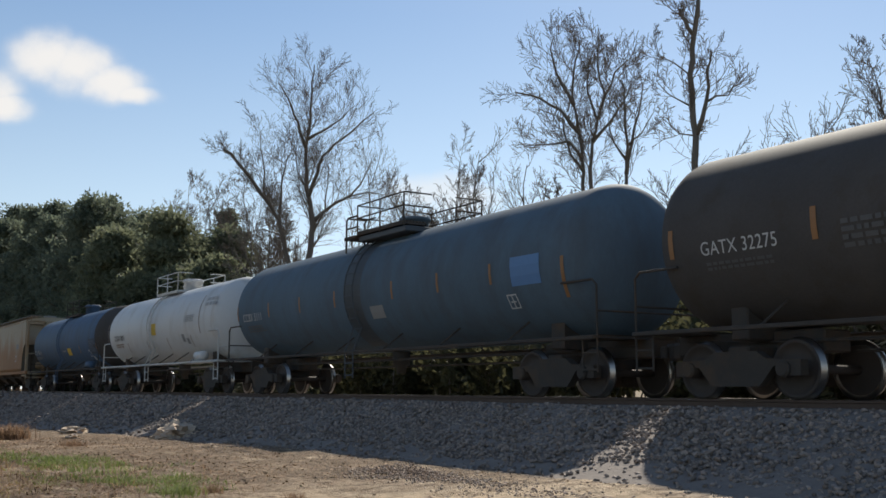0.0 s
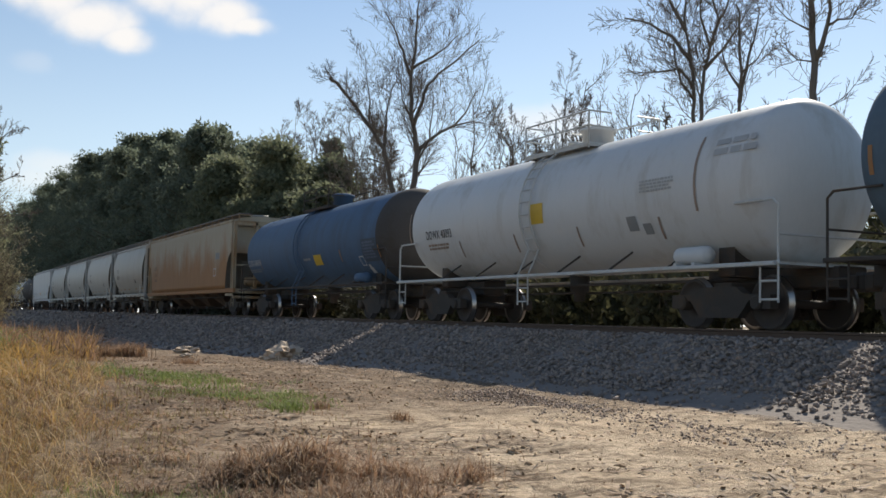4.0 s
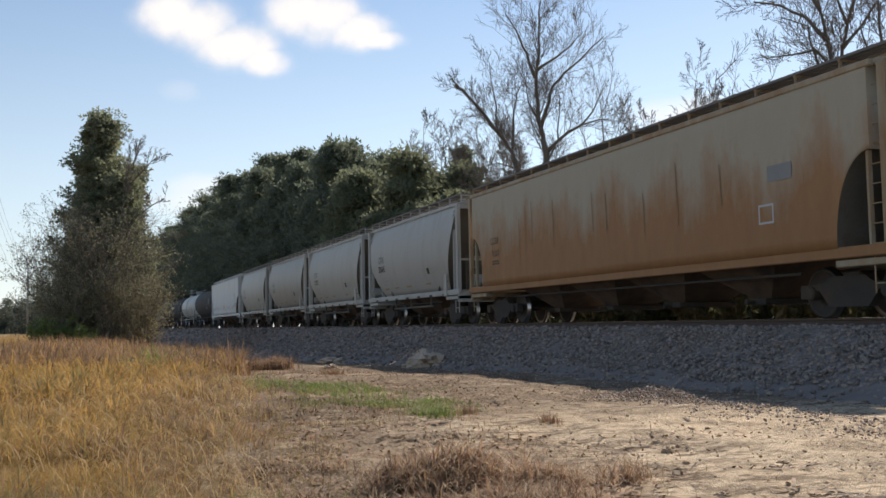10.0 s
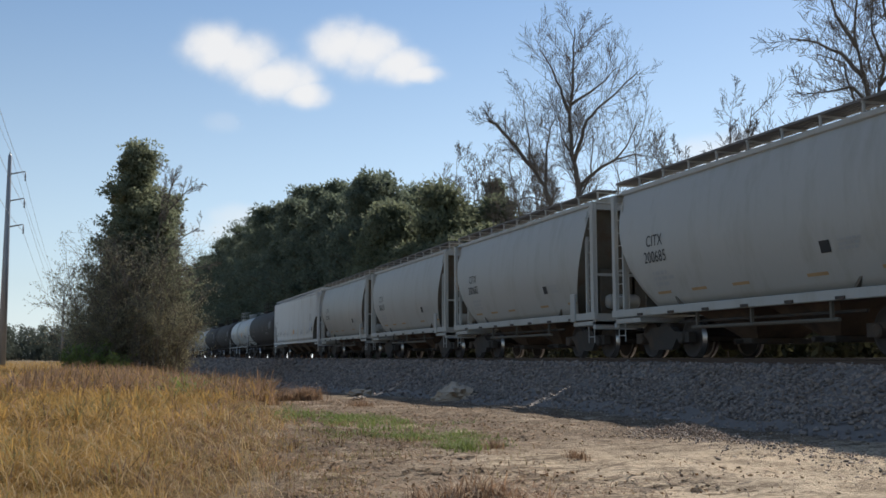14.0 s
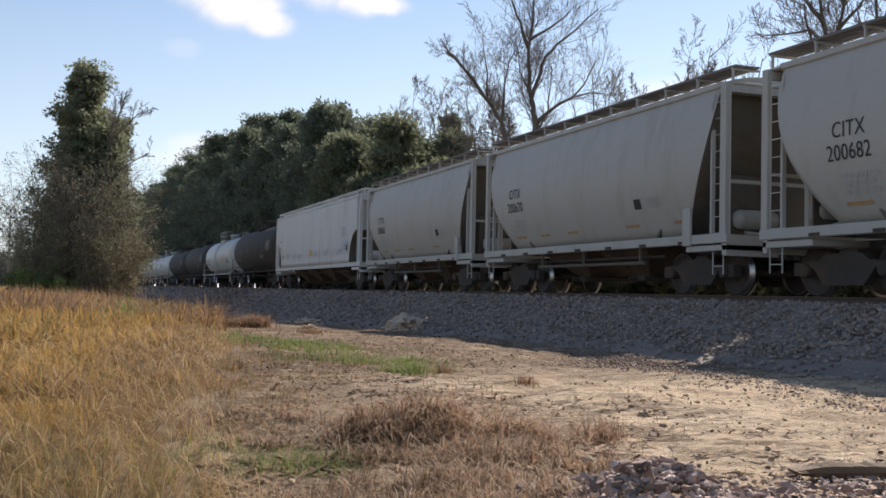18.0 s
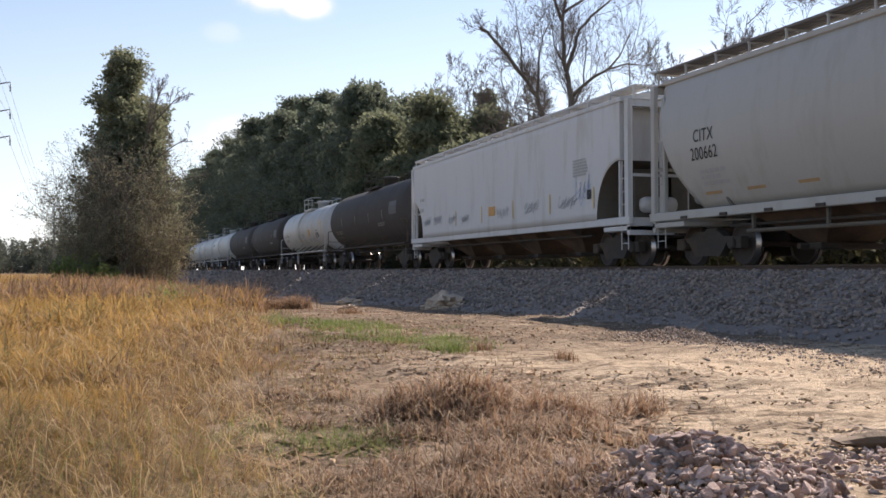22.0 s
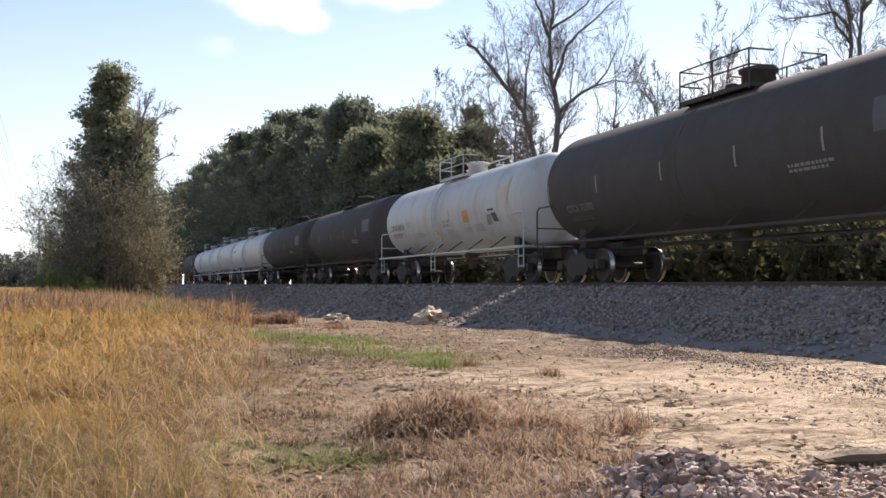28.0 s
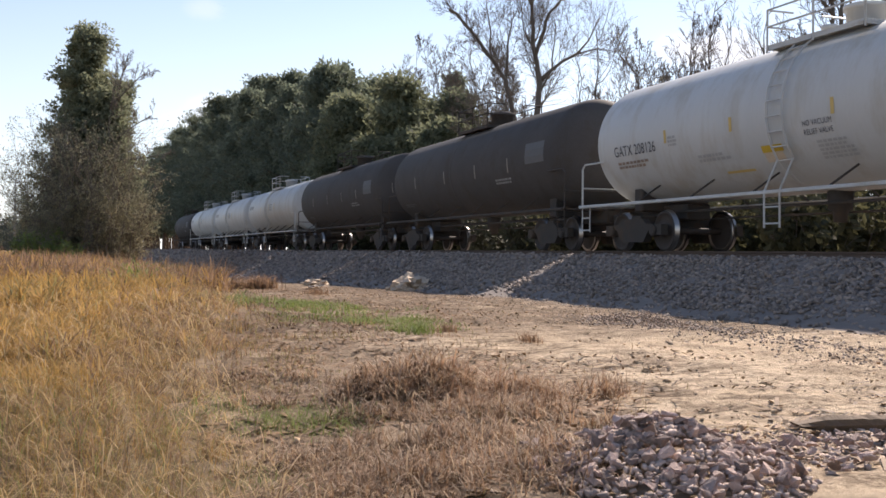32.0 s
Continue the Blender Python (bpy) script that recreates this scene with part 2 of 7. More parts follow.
# needle colours lifted beyond their own tone, haze over the wood painted in
M_pine = leafy("hazed_pine_needles", (0.175, 0.200, 0.140), 0.25, 0.5)
M_pine2 = leafy("hazed_yellow_green_needles", (0.195, 0.21, 0.13), 0.25, 0.5)
# clump foliage lightened so that its colour carries the haze
M_cedar = leafy("hazed_cedar_foliage", (0.235, 0.25, 0.16), 0.35, 0.6)
# cooler, flatter colour, which puts distance haze into the leaves
M_fartrees = leafy("hazed_far_foliage", (0.13, 0.145, 0.115), 0.2, 0.35)
M_brush = leafy("dry_brush_leaves", (0.38, 0.345, 0.215), 0.4, 0.6)
M_olivebrush = leafy("olive_brush_leaves", (0.115, 0.112, 0.058), 0.4, 0.35)
M_strawgrass = leafy("straw_grass", (0.445, 0.275, 0.09), 0.55, 0.45)
M_olivegrass = leafy("olive_grass", (0.30, 0.245, 0.10), 0.4, 0.45)
M_deadweed = leafy("dead_weed", (0.29, 0.183, 0.112), 0.9, 0.38)
M_green = leafy("green_grass", (0.20, 0.245, 0.07), 0.5, 0.42)
M_paleweed = leafy("pale_weed", (0.52, 0.39, 0.265), 0.55, 0.35)
M_pole = mat("galvanised_pole", (0.27, 0.275, 0.29), 0.45, metal=0.5, scale=1, vary=0.25, grain=15, bump=0.2)
M_wire = mat("wire", (0.26, 0.26, 0.27), 0.5, vary=0.1, bump=0)
M_wood = mat("charred_plank", (0.16, 0.105, 0.062), 0.85, scale=3, vary=0.4, grain=30, bump=0.3, stretch=(4, 0.5, 4))
M_clod = mat("sandy_clod", (0.44, 0.31, 0.19), 0.9, scale=6, vary=0.3, grain=40, bump=0.4)
M_litter = leafy("bark_litter", (0.23, 0.14, 0.075), 0.9, 0.1)
M_crumb = mat("dirt_crumbs", (0.46, 0.32, 0.195), 0.95, scale=8, vary=0.3, grain=40, bump=0.3, per_object=-0.4)
M_lump = mat("pale_rubble", (0.56, 0.43, 0.31), 0.9, scale=5, vary=0.35, grain=30, bump=0.4)


def rusted_tan():
    """Tan paint that rust has eaten from the sill upward, in runs and scabs."""
    m = bpy.data.materials.new("rust_streaked_tan")
    m.use_nodes = True
    n, l = m.node_tree.nodes, m.node_tree.links
    b = n["Principled BSDF"]
    b.inputs["Roughness"].default_value = 0.65
    co, sep = n.new("ShaderNodeTexCoord"), n.new("ShaderNodeSeparateXYZ")
    l.new(co.outputs["Object"], sep.inputs[0])

    def tex(scale, stretch, detail=6):
        mp, t = n.new("ShaderNodeMapping"), n.new("ShaderNodeTexNoise")
        mp.inputs["Scale"].default_value = stretch
        t.inputs["Scale"].default_value, t.inputs["Detail"].default_value, t.inputs["Roughness"].default_value = scale, detail, 0.65
        l.new(co.outputs["Object"], mp.inputs["Vector"])
        l.new(mp.outputs[0], t.inputs["Vector"])
        return t.outputs["Fac"]

    runs, scabs, tone = tex(1.3, (1, 1, 0.12)), tex(0.55, (1, 1, 0.7)), tex(3.0, (1, 1, 0.4))
    k = n.new("ShaderNodeMath")
    k.operation = "MULTIPLY_ADD"
    k.inputs[1].default_value = 2.6
    l.new(runs, k.inputs[0])
    k2 = n.new("ShaderNodeMath")
    k2.operation = "MULTIPLY_ADD"
    k2.inputs[1].default_value = 3.2
    l.new(scabs, k2.inputs[0])
    l.new(k.outputs[0], k2.inputs[2])
    k3 = n.new("ShaderNodeMath")
    k3.operation = "SUBTRACT"
    l.new(k2.outputs[0], k3.inputs[0])
    l.new(sep.outputs["Z"], k3.inputs[1])
    span = n.new("ShaderNodeMapRange")
    span.inputs["From Min"].default_value, span.inputs["From Max"].default_value = -0.1, 1.15
    l.new(k3.outputs[0], span.inputs["Value"])
    rust, paint, mix = n.new("ShaderNodeMix"), n.new("ShaderNodeMix"), n.new("ShaderNodeMix")
    for x, a, c in ((rust, (0.42, 0.215, 0.085), (0.28, 0.125, 0.045)), (paint, (0.46, 0.40, 0.30), (0.39, 0.33, 0.235)), (mix, (0, 0, 0), (0, 0, 0))):
        x.data_type = "RGBA"
        x.inputs["A"].default_value, x.inputs["B"].default_value = (*a, 1), (*c, 1)
    l.new(tone, rust.inputs["Factor"])
    l.new(tone, paint.inputs["Factor"])
    l.new(span.outputs[0], mix.inputs["Factor"])
    l.new(paint.outputs["Result"], mix.inputs["A"])
    l.new(rust.outputs["Result"], mix.inputs["B"])
    l.new(mix.outputs["Result"], b.inputs["Base Color"])
    return m


M_tanside = rusted_tan()


# ---- mesh helpers ----
def mesh_of(name, verts, faces, material, smooth=False):
    me = bpy.data.meshes.new(name)
    me.from_pydata([tuple(v) for v in verts], [], [tuple(f) for f in faces])
    for m in (material if isinstance(material, (list, tuple)) else [material]):
        me.materials.append(m)
    if smooth:
        me.polygons.foreach_set("use_smooth", [True] * len(me.polygons))
    me.update()
    return me


class Bag:
    """Collects vertices and faces of one part."""
    def __init__(self):
        self.v, self.f = [], []

    def add(self, verts, faces):
        k = len(self.v)
        self.v.extend(verts)
        self.f.extend([tuple(i + k for i in f) for f in faces])
        return self

    def box(self, x0, x1, y0, y1, z0, z1, bev=0.0):
        if bev:
            b = min(bev, abs(x1 - x0) / 3, abs(y1 - y0) / 3, abs(z1 - z0) / 3)
            vs = []
            for z, i in ((z0, b), (z0 + b, 0), (z1 - b, 0), (z1, b)):
                vs += [(x0 + i + b * (i == 0), y0 + i, z), (x1 - i - b * (i == 0), y0 + i, z), (x1 - i, y0 + i + b * (i == 0), z), (x1 - i, y1 - i - b * (i == 0), z),
                       (x1 - i - b * (i == 0), y1 - i, z), (x0 + i + b * (i == 0), y1 - i, z), (x0 + i, y1 - i - b * (i == 0), z), (x0 + i, y0 + i + b * (i == 0), z)]
            fs = [tuple(range(7, -1, -1)), tuple(range(24, 32))]
            for r in range(3):
                for k in range(8):
                    fs.append((r * 8 + k, r * 8 + (k + 1) % 8, r * 8 + 8 + (k + 1) % 8, r * 8 + 8 + k))
            return self.add(vs, fs)
        vs = [(x, y, z) for z in (z0, z1) for x, y in ((x0, y0), (x1, y0), (x1, y1), (x0, y1))]
        return self.add(vs, [(3, 2, 1, 0), (4, 5, 6, 7), (0, 1, 5, 4), (1, 2, 6, 5), (2, 3, 7, 6), (3, 0, 4, 7)])

    def tube(self, path, radii, sides=6, caps=True):
        path = [Vector(p) for p in path]
        if not isinstance(radii, (list, tuple)):
            radii = [radii] * len(path)
        k, u = len(self.v), None
        for i, p in enumerate(path):
            d = (path[min(i + 1, len(path) - 1)] - path[max(i - 1, 0)]).normalized()
            if u is None:
                u = d.orthogonal().normalized()
            u = (u - d * u.dot(d)).normalized()
            w = d.cross(u)
            for s in range(sides):
                a = 2 * math.pi * s / sides
                self.v.append(tuple(p + (u * math.cos(a) + w * math.sin(a)) * radii[i]))
        for i in range(len(path) - 1):
            for s in range(sides):
                a, b = k + i * sides + s, k + i * sides + (s + 1) % sides
                self.f.append((a, b, b + sides, a + sides))
        if caps:
            self.f.append(tuple(k + s for s in reversed(range(sides))))
            self.f.append(tuple(k + (len(path) - 1) * sides + s for s in range(sides)))
        return self

    def lathe(self, rings, sides=32, axis="y", centre=(0, 0, 0)):
        """rings: (position along the axis, radius), closed where the radius is 0."""
        k = len(self.v)
        cx, cy, cz = centre
        for p, r in rings:
            for s in range(sides):
                a = 2 * math.pi * s / sides
                c, d = r * math.cos(a), r * math.sin(a)
                self.v.append({"y": (cx + c, cy + p, cz + d), "z": (cx + c, cy + d, cz + p), "x": (cx + p, cy + c, cz + d)}[axis])
        flip = axis == "y"
        for i in range(len(rings) - 1):
            for s in range(sides):
                a, b = k + i * sides + s, k + i * sides + (s + 1) % sides
                q = (a, b, b + sides, a + sides)
                self.f.append(tuple(reversed(q)) if flip else q)
        ends = [tuple(k + s for s in range(sides)), tuple(k + (len(rings) - 1) * sides + s for s in range(sides))]
        self.f += [ends[0] if flip else ends[0][::-1], ends[1][::-1] if flip else ends[1]]
        return self

    def mesh(self, name, material, smooth=False):
        return mesh_of(name, self.v, self.f, material, smooth)


def part(name, data, parent, label="", m=None):
    ob = new(name, data)
    ob.parent = parent
    if m is not None:
        ob.matrix_basis = m
    return tagged(ob, label)


def thing(name, label, category, group="", kind="", m=None):
    ob = new(name)
    ob.empty_display_size = 0.3
    if m is not None:
        ob.matrix_basis = m
    return tagged(ob, label, category, group, kind)


def fbm(x, y, s, seed=0.0):
    return noise.fractal(Vector((x * s + seed, y * s - seed, seed * 0.37)), 0.9, 2.0, 4)


# ---- ground ----
RAIL_X, RAIL_TOP, TRACK_DROP = 13.5, 0.92, 0.016
CREST_X, TOE_X, CREST_Z = 10.75, 8.7, 0.80


def fall(x, y):
    """The ground drops gently along the line, in a broad swale beside the embankment."""
    k = min(max((x - 0.5) / 3.5, 0.0), 1.0)
    return -TRACK_DROP * min(max(y - 16.0, 0.0), 60.0) * k * k * (3 - 2 * k)


def ground_z(x, y):
    z = fall(x, y)
    near = max(0.0, 1 - math.hypot(x - 3, y - 8) / 60)
    if near > 0:
        z += near * (0.05 * fbm(x, y, 0.35, 3.1) + 0.025 * fbm(x, y, 1.3, 7.7))
    if x < 0.5:
        z += 0.12 * min(1.0, (0.5 - x) / 3) * max(0.0, 1 - abs(y - 14) / 40)
    if x > 16.2:
        z += min(0.4, (x - 16.2) * 0.1)
    return z


def steps(*runs):
    out = []
    for a, b, n in runs:
        out += [a + (b - a) * i / n for i in range(n)]
    return out + [runs[-1][1]]


# matted mounds of dead grass: centre, half widths, height, number of stalks
MOUNDS = ((1.95, 5.6, 0.42, 0.27, 0.21, 4600), (1.55, 5.72, 0.16, 0.16, 0.16, 800), (2.36, 5.3, 0.2, 0.16, 0.14, 1200), (2.05, 4.8, 0.4, 0.28, 0.09, 2000), (1.55, 4.15, 0.42, 0.3, 0.09, 2200),
          (1.2, 3.5, 0.45, 0.25, 0.08, 2000), (1.72, 3.5, 0.28, 0.26, 0.10, 2000), (2.82, 5.2, 0.11, 0.09, 0.09, 420), (1.25, 6.7, 0.35, 0.2, 0.05, 500), (2.2, 6.6, 0.25, 0.12, 0.05, 260),
          (0.95, 4.0, 0.3, 0.3, 0.06, 1000), (0.85, 3.2, 0.4, 0.22, 0.06, 1300), (1.45, 4.95, 0.2, 0.14, 0.08, 700), (2.45, 4.35, 0.2, 0.16, 0.04, 350), (1.0, 5.5, 0.18, 0.2, 0.05, 400))


def build_ground():
    xs = steps((-3000, -300, 6), (-300, -40, 8), (-40, -6, 17), (-6, 0, 34), (0, 8, 130), (8, 10, 14), (10, 40, 15), (40, 300, 8), (300, 3000, 6))
    ys = steps((-400, -20, 6), (-20, 0, 10), (0, 2.5, 10), (2.5, 12, 150), (12, 22, 75), (22, 60, 70), (60, 160, 25), (160, 500, 8), (500, 4500, 8))
    verts = [(x, y, ground_z(x, y) + (0.016 * fbm(x, y, 3.0, 1.0) + 0.012 * fbm(x, y, 8.0, 5.0) + 0.009 * fbm(x, y, 21.0, 6.0) * max(0.0, 1 - y / 16) if -6 < x < 10 and 0 < y < 60 else 0)) for y in ys for x in xs]
    w = len(xs)
    faces = [(j * w + i, j * w + i + 1, j * w + w + i + 1, j * w + w + i) for j in range(len(ys) - 1) for i in range(w - 1)]
    me = mesh_of("ground", verts, faces, M_ground, True)
    grass, gravel, rubbish_and_shade = [], [], []
    for x, y, z in verts:
        edge = grass_edge(y) + 0.5 * fbm(x, y, 0.6, 2.0)
        g = min(max((edge - x) / 1.2 + 0.5, 0), 1) if -30 < y < 90 else 1.0
        if x > 16.0:
            g = 1.0
        grass.append(g)
        band = min(max((y - 8.5) / 3, 0), 1) * min(max((x - edge) / 0.6, 0), 1)
        side = max(0.0, 1 - abs(x - edge - 0.6) / 2.0)
        # shade between the mounds' stalks, painted on the ground through the litter mask
        mound_shade = max(math.exp(-((x - mx) / wx) ** 2 - ((y - my) / wy) ** 2) for mx, my, wx, wy, mh, mn in MOUNDS) if y < 9 else 0.0
        rubbish_and_shade.append(min(1.0, max(band * (1.05 + 0.5 * fbm(x, y, 0.4, 12.0)), side, 1.7 * mound_shade)))
        gravel.append(min(max((x - 7.6 + 0.5 * fbm(x, y, 0.8, 9.0)) / 1.0, 0), 1) if x < 16 else 0)
    for name, values in (("grass", grass), ("gravel", gravel), ("litter", rubbish_and_shade)):
        me.attributes.new(name, "FLOAT", "POINT").data.foreach_set("value", values)
    return tagged(new("ground", me), "pale sandy dirt lane with dry grass verge beside a railway", "ground", kind="structure")


def grass_edge(y):
    """Where the tall grass of the field gives way to the bare lane, across the lane at y."""
    return np.interp(y, [0, 3, 5, 8, 12, 18, 25, 32, 45, 70], [0.4, 0.45, 0.55, 0.8, 1.5, 2.5, 3.3, 3.8, 4.6, 6.0])


def ground_material():
    m = bpy.data.materials.new("sandy_ground")
    m.use_nodes = True
    n, l = m.node_tree.nodes, m.node_tree.links
    b = n["Principled BSDF"]
    b.inputs["Roughness"].default_value, b.inputs["Specular IOR Level"].default_value = 0.95, 0.15
    co = n.new("ShaderNodeTexCoord")

    def tex(scale, detail=6, rough=0.6, stretch=None):
        t = n.new("ShaderNodeTexNoise")
        t.inputs["Scale"].default_value, t.inputs["Detail"].default_value, t.inputs["Roughness"].default_value = scale, detail, rough
        if stretch:
            mp = n.new("ShaderNodeMapping")
            mp.inputs["Scale"].default_value = stretch
            l.new(co.outputs["Object"], mp.inputs["Vector"])
            l.new(mp.outputs[0], t.inputs["Vector"])
        else:
            l.new(co.outputs["Object"], t.inputs["Vector"])
        return t.outputs["Fac"]

    def ramp(src, a, c):
        r = n.new("ShaderNodeMapRange")
        r.inputs["From Min"].default_value, r.inputs["From Max"].default_value = a, c
        l.new(src, r.inputs["Value"])
        return r.outputs[0]

    def blend(fac, a, c):
        x = n.new("ShaderNodeMix")
        x.data_type = "RGBA"
        l.new(fac, x.inputs["Factor"])
        for k, v in (("A", a), ("B", c)):
            if isinstance(v, tuple):
                x.inputs[k].default_value = (*v, 1)
            else:
                l.new(v, x.inputs[k])
        return x.outputs["Result"]

    def times(a, c):
        x = n.new("ShaderNodeMath")
        x.operation = "MULTIPLY"
        l.new(a, x.inputs[0])
        l.new(c, x.inputs[1])
        return x.outputs[0]

    def attr(name):
        a = n.new("ShaderNodeAttribute")
        a.attribute_name = name
        return a.outputs["Fac"]

    sand = blend(ramp(tex(0.55), 0.35, 0.7), (0.68, 0.53, 0.37), (0.61, 0.455, 0.30))
    sand = blend(ramp(tex(7, 8, 0.7), 0.45, 0.75), sand, (0.66, 0.52, 0.365))
    sand = blend(times(ramp(tex(1.7, 8, 0.72, (1, 0.55, 1)), 0.47, 0.6), ramp(tex(24, 5, 0.7), 0.36, 0.56)), sand, (0.22, 0.155, 0.10))
    sand = blend(times(ramp(tex(4.5, 8, 0.72, (0.5, 1.5, 1)), 0.47, 0.58), ramp(tex(0.45, 3), 0.36, 0.58)), sand, (0.16, 0.11, 0.07))
    sand = blend(times(ramp(tex(9.0, 7, 0.75, (0.45, 1.6, 1)), 0.55, 0.64), ramp(tex(0.8, 4, 0.6), 0.42, 0.6)), sand, (0.13, 0.09, 0.06))
    sand = blend(ramp(tex(1.1, 4, 0.5, (0.35, 1, 1)), 0.58, 0.7), sand, (0.68, 0.54, 0.38))
    # litter colour on the lane, and painted shade beneath the dead-grass mounds
    trash_and_shade = blend(ramp(tex(21, 6, 0.72), 0.38, 0.62), (0.10, 0.07, 0.046), (0.30, 0.21, 0.135))
    sand = blend(times(attr("litter"), ramp(tex(2.6, 8, 0.7, (0.8, 0.45, 1)), 0.31, 0.50)), sand, trash_and_shade)
    litter = blend(ramp(tex(18, 6, 0.7), 0.4, 0.65), (0.19, 0.14, 0.085), (0.36, 0.27, 0.17))
    col = blend(attr("grass"), sand, litter)
    grit = blend(ramp(tex(35, 5, 0.7), 0.35, 0.65), (0.13, 0.12, 0.115), (0.33, 0.29, 0.265))
    col = blend(times(attr("gravel"), ramp(tex(2.5, 6), 0.3, 0.55)), col, grit)
    l.new(col, b.inputs["Base Color"])
    bp = n.new("ShaderNodeBump")
    bp.inputs["Strength"].default_value, bp.inputs["Distance"].default_value = 0.9, 0.045
    l.new(tex(17, 8, 0.7), bp.inputs["Height"])
    l.new(bp.outputs[0], b.inputs["Normal"])
    return m


M_ground = ground_material()
build_ground()


# ---- railway ----
def bed_z(x, y):
    """Top of the ballast bed across the track."""
    if x <= CREST_X:
        k = max(0.0, (x - TOE_X + 0.9) / (CREST_X - TOE_X + 0.9))
        low = ground_z(TOE_X - 0.9, y) - 0.04
        return low + (CREST_Z - low) * (k ** 1.15)
    if x < 16.2:
        return CREST_Z
    return max(-0.2, CREST_Z - (x - 16.2) * 0.55)


def build_railway():
    xs = steps((TOE_X - 0.9, CREST_X, 14), (CREST_X, 16.2, 8), (16.2, 18.6, 4))
    ys = steps((-220, -40, 9), (-40, 0, 10), (0, 60, 90), (60, 160, 25), (160, 700, 12))
    verts = [(x, y, bed_z(x, y) + 0.03 * fbm(x, y, 1.4, 4.0)) for y in ys for x in xs]
    w = len(xs)
    faces = [(j * w + i, j * w + i + 1, j * w + w + i + 1, j * w + w + i) for j in range(len(ys) - 1) for i in range(w - 1)]
    bed = tagged(new("ballast_bed", mesh_of("ballast_bed", verts, faces, M_bed, True)), "grey crushed-stone railway embankment in the train's shade", "embankment", kind="structure")
    track = thing("railway_track", "single railway track on timber ties in grey ballast", "track", kind="structure")
    prof = [(-0.07, -0.17), (0.07, -0.17), (0.07, -0.155), (0.012, -0.13), (0.012, -0.045), (0.036, -0.035), (0.036, -0.004), (0.03, 0.0), (-0.03, 0.0), (-0.036, -0.004), (-0.036, -0.035), (-0.012, -0.045), (-0.012, -0.13), (-0.07, -0.155)]
    for side in (-1, 1):
        vs = [(RAIL_X + side * 0.755 + a, y, RAIL_TOP + c) for y in (-220, 700) for a, c in prof]
        k = len(prof)
        fs = [(i, (i + 1) % k, k + (i + 1) % k, k + i) for i in range(k)]
        me = mesh_of("rail", vs, fs, [M_rail, M_railtop])
        me.polygons[7].material_index = 1
        part("rail", me, track)
    tie = Bag().box(-1.3, 1.3, -0.115, 0.115, -0.18, 0.0, 0.012).mesh("tie", M_tie)
    rng = random.Random(4)
    for i in range(140):
        part("tie", tie, track, m=pose(RAIL_X + rng.uniform(-0.03, 0.03), -6 + i * 0.53, RAIL_TOP - 0.17, 0, 0, rng.uniform(-0.6, 0.6)))
    return bed


M_bed = mat("ballast_bed", (0.22, 0.18, 0.15), 0.9, scale=2.5, vary=0.3, grain=14, bump=0.8)
build_railway()


# ---- train ----
SPEED = 5.2
CARS, WHEELSETS = [], []
MESH = {}


def cached(key, make):
    if key not in MESH:
        MESH[key] = make()
    return MESH[key]


def wheelset_mesh():
    bag = Bag()
    bag.lathe([(-0.95, 0.075), (0.95, 0.075)], 10, "x")
    for s in (-1, 1):
        rings = [(s * 0.66, 0.12), (s * 0.67, 0.30), (s * 0.685, 0.40), (s * 0.69, 0.49), (s * 0.72, 0.49), (s * 0.73, 0.46), (s * 0.82, 0.452), (s * 0.83, 0.40), (s * 0.80, 0.38), (s * 0.775, 0.28), (s * 0.80, 0.14), (s * 0.86, 0.10), (s * 0.86, 0.0001)]
        bag.lathe(rings if s > 0 else rings, 28, "x")
    me = bag.mesh("wheelset", [M_wheel, M_tread], True)
    for p in me.polygons:
        r = math.hypot(p.center[1], p.center[2])
        if 0.43 < r < 0.475 and abs(p.center[0]) < 0.83:
            p.material_index = 1
    return me


def side_frame_mesh():
    bag = Bag()
    out = [(-1.25, 0.36), (-1.25, 0.60), (-0.62, 0.62), (-0.42, 0.74), (0.42, 0.74), (0.62, 0.62), (1.25, 0.60), (1.25, 0.36), (1.05, 0.36), (1.0, 0.50), (0.75, 0.50), (0.48, 0.20), (-0.48, 0.20), (-0.75, 0.50), (-1.0, 0.50), (-1.05, 0.36)]
    k = len(out)
    vs = [(x, y, z) for x in (-0.09, 0.09) for y, z in out]
    fs = [tuple(range(k)), tuple(reversed(range(k, 2 * k)))] + [((i + 1) % k, i, k + i, k + (i + 1) % k) for i in range(k)]
    bag.add(vs, fs)
    for y in (-0.95, 0.95):
        bag.lathe([(-0.16, 0.0001), (-0.16, 0.10), (-0.13, 0.13), (0.05, 0.13)], 14, "x", (0, y, 0.46))
    return bag.mesh("side_frame", M_under)


def springs_mesh():
    bag = Bag()
    for y in (-0.2, 0, 0.2):
        for z in range(5):
            bag.lathe([(0.26 + z * 0.05, 0.085), (0.285 + z * 0.05, 0.095), (0.30 + z * 0.05, 0.085)], 10, "z", (0, y, 0))
    return bag.mesh("springs", M_under)


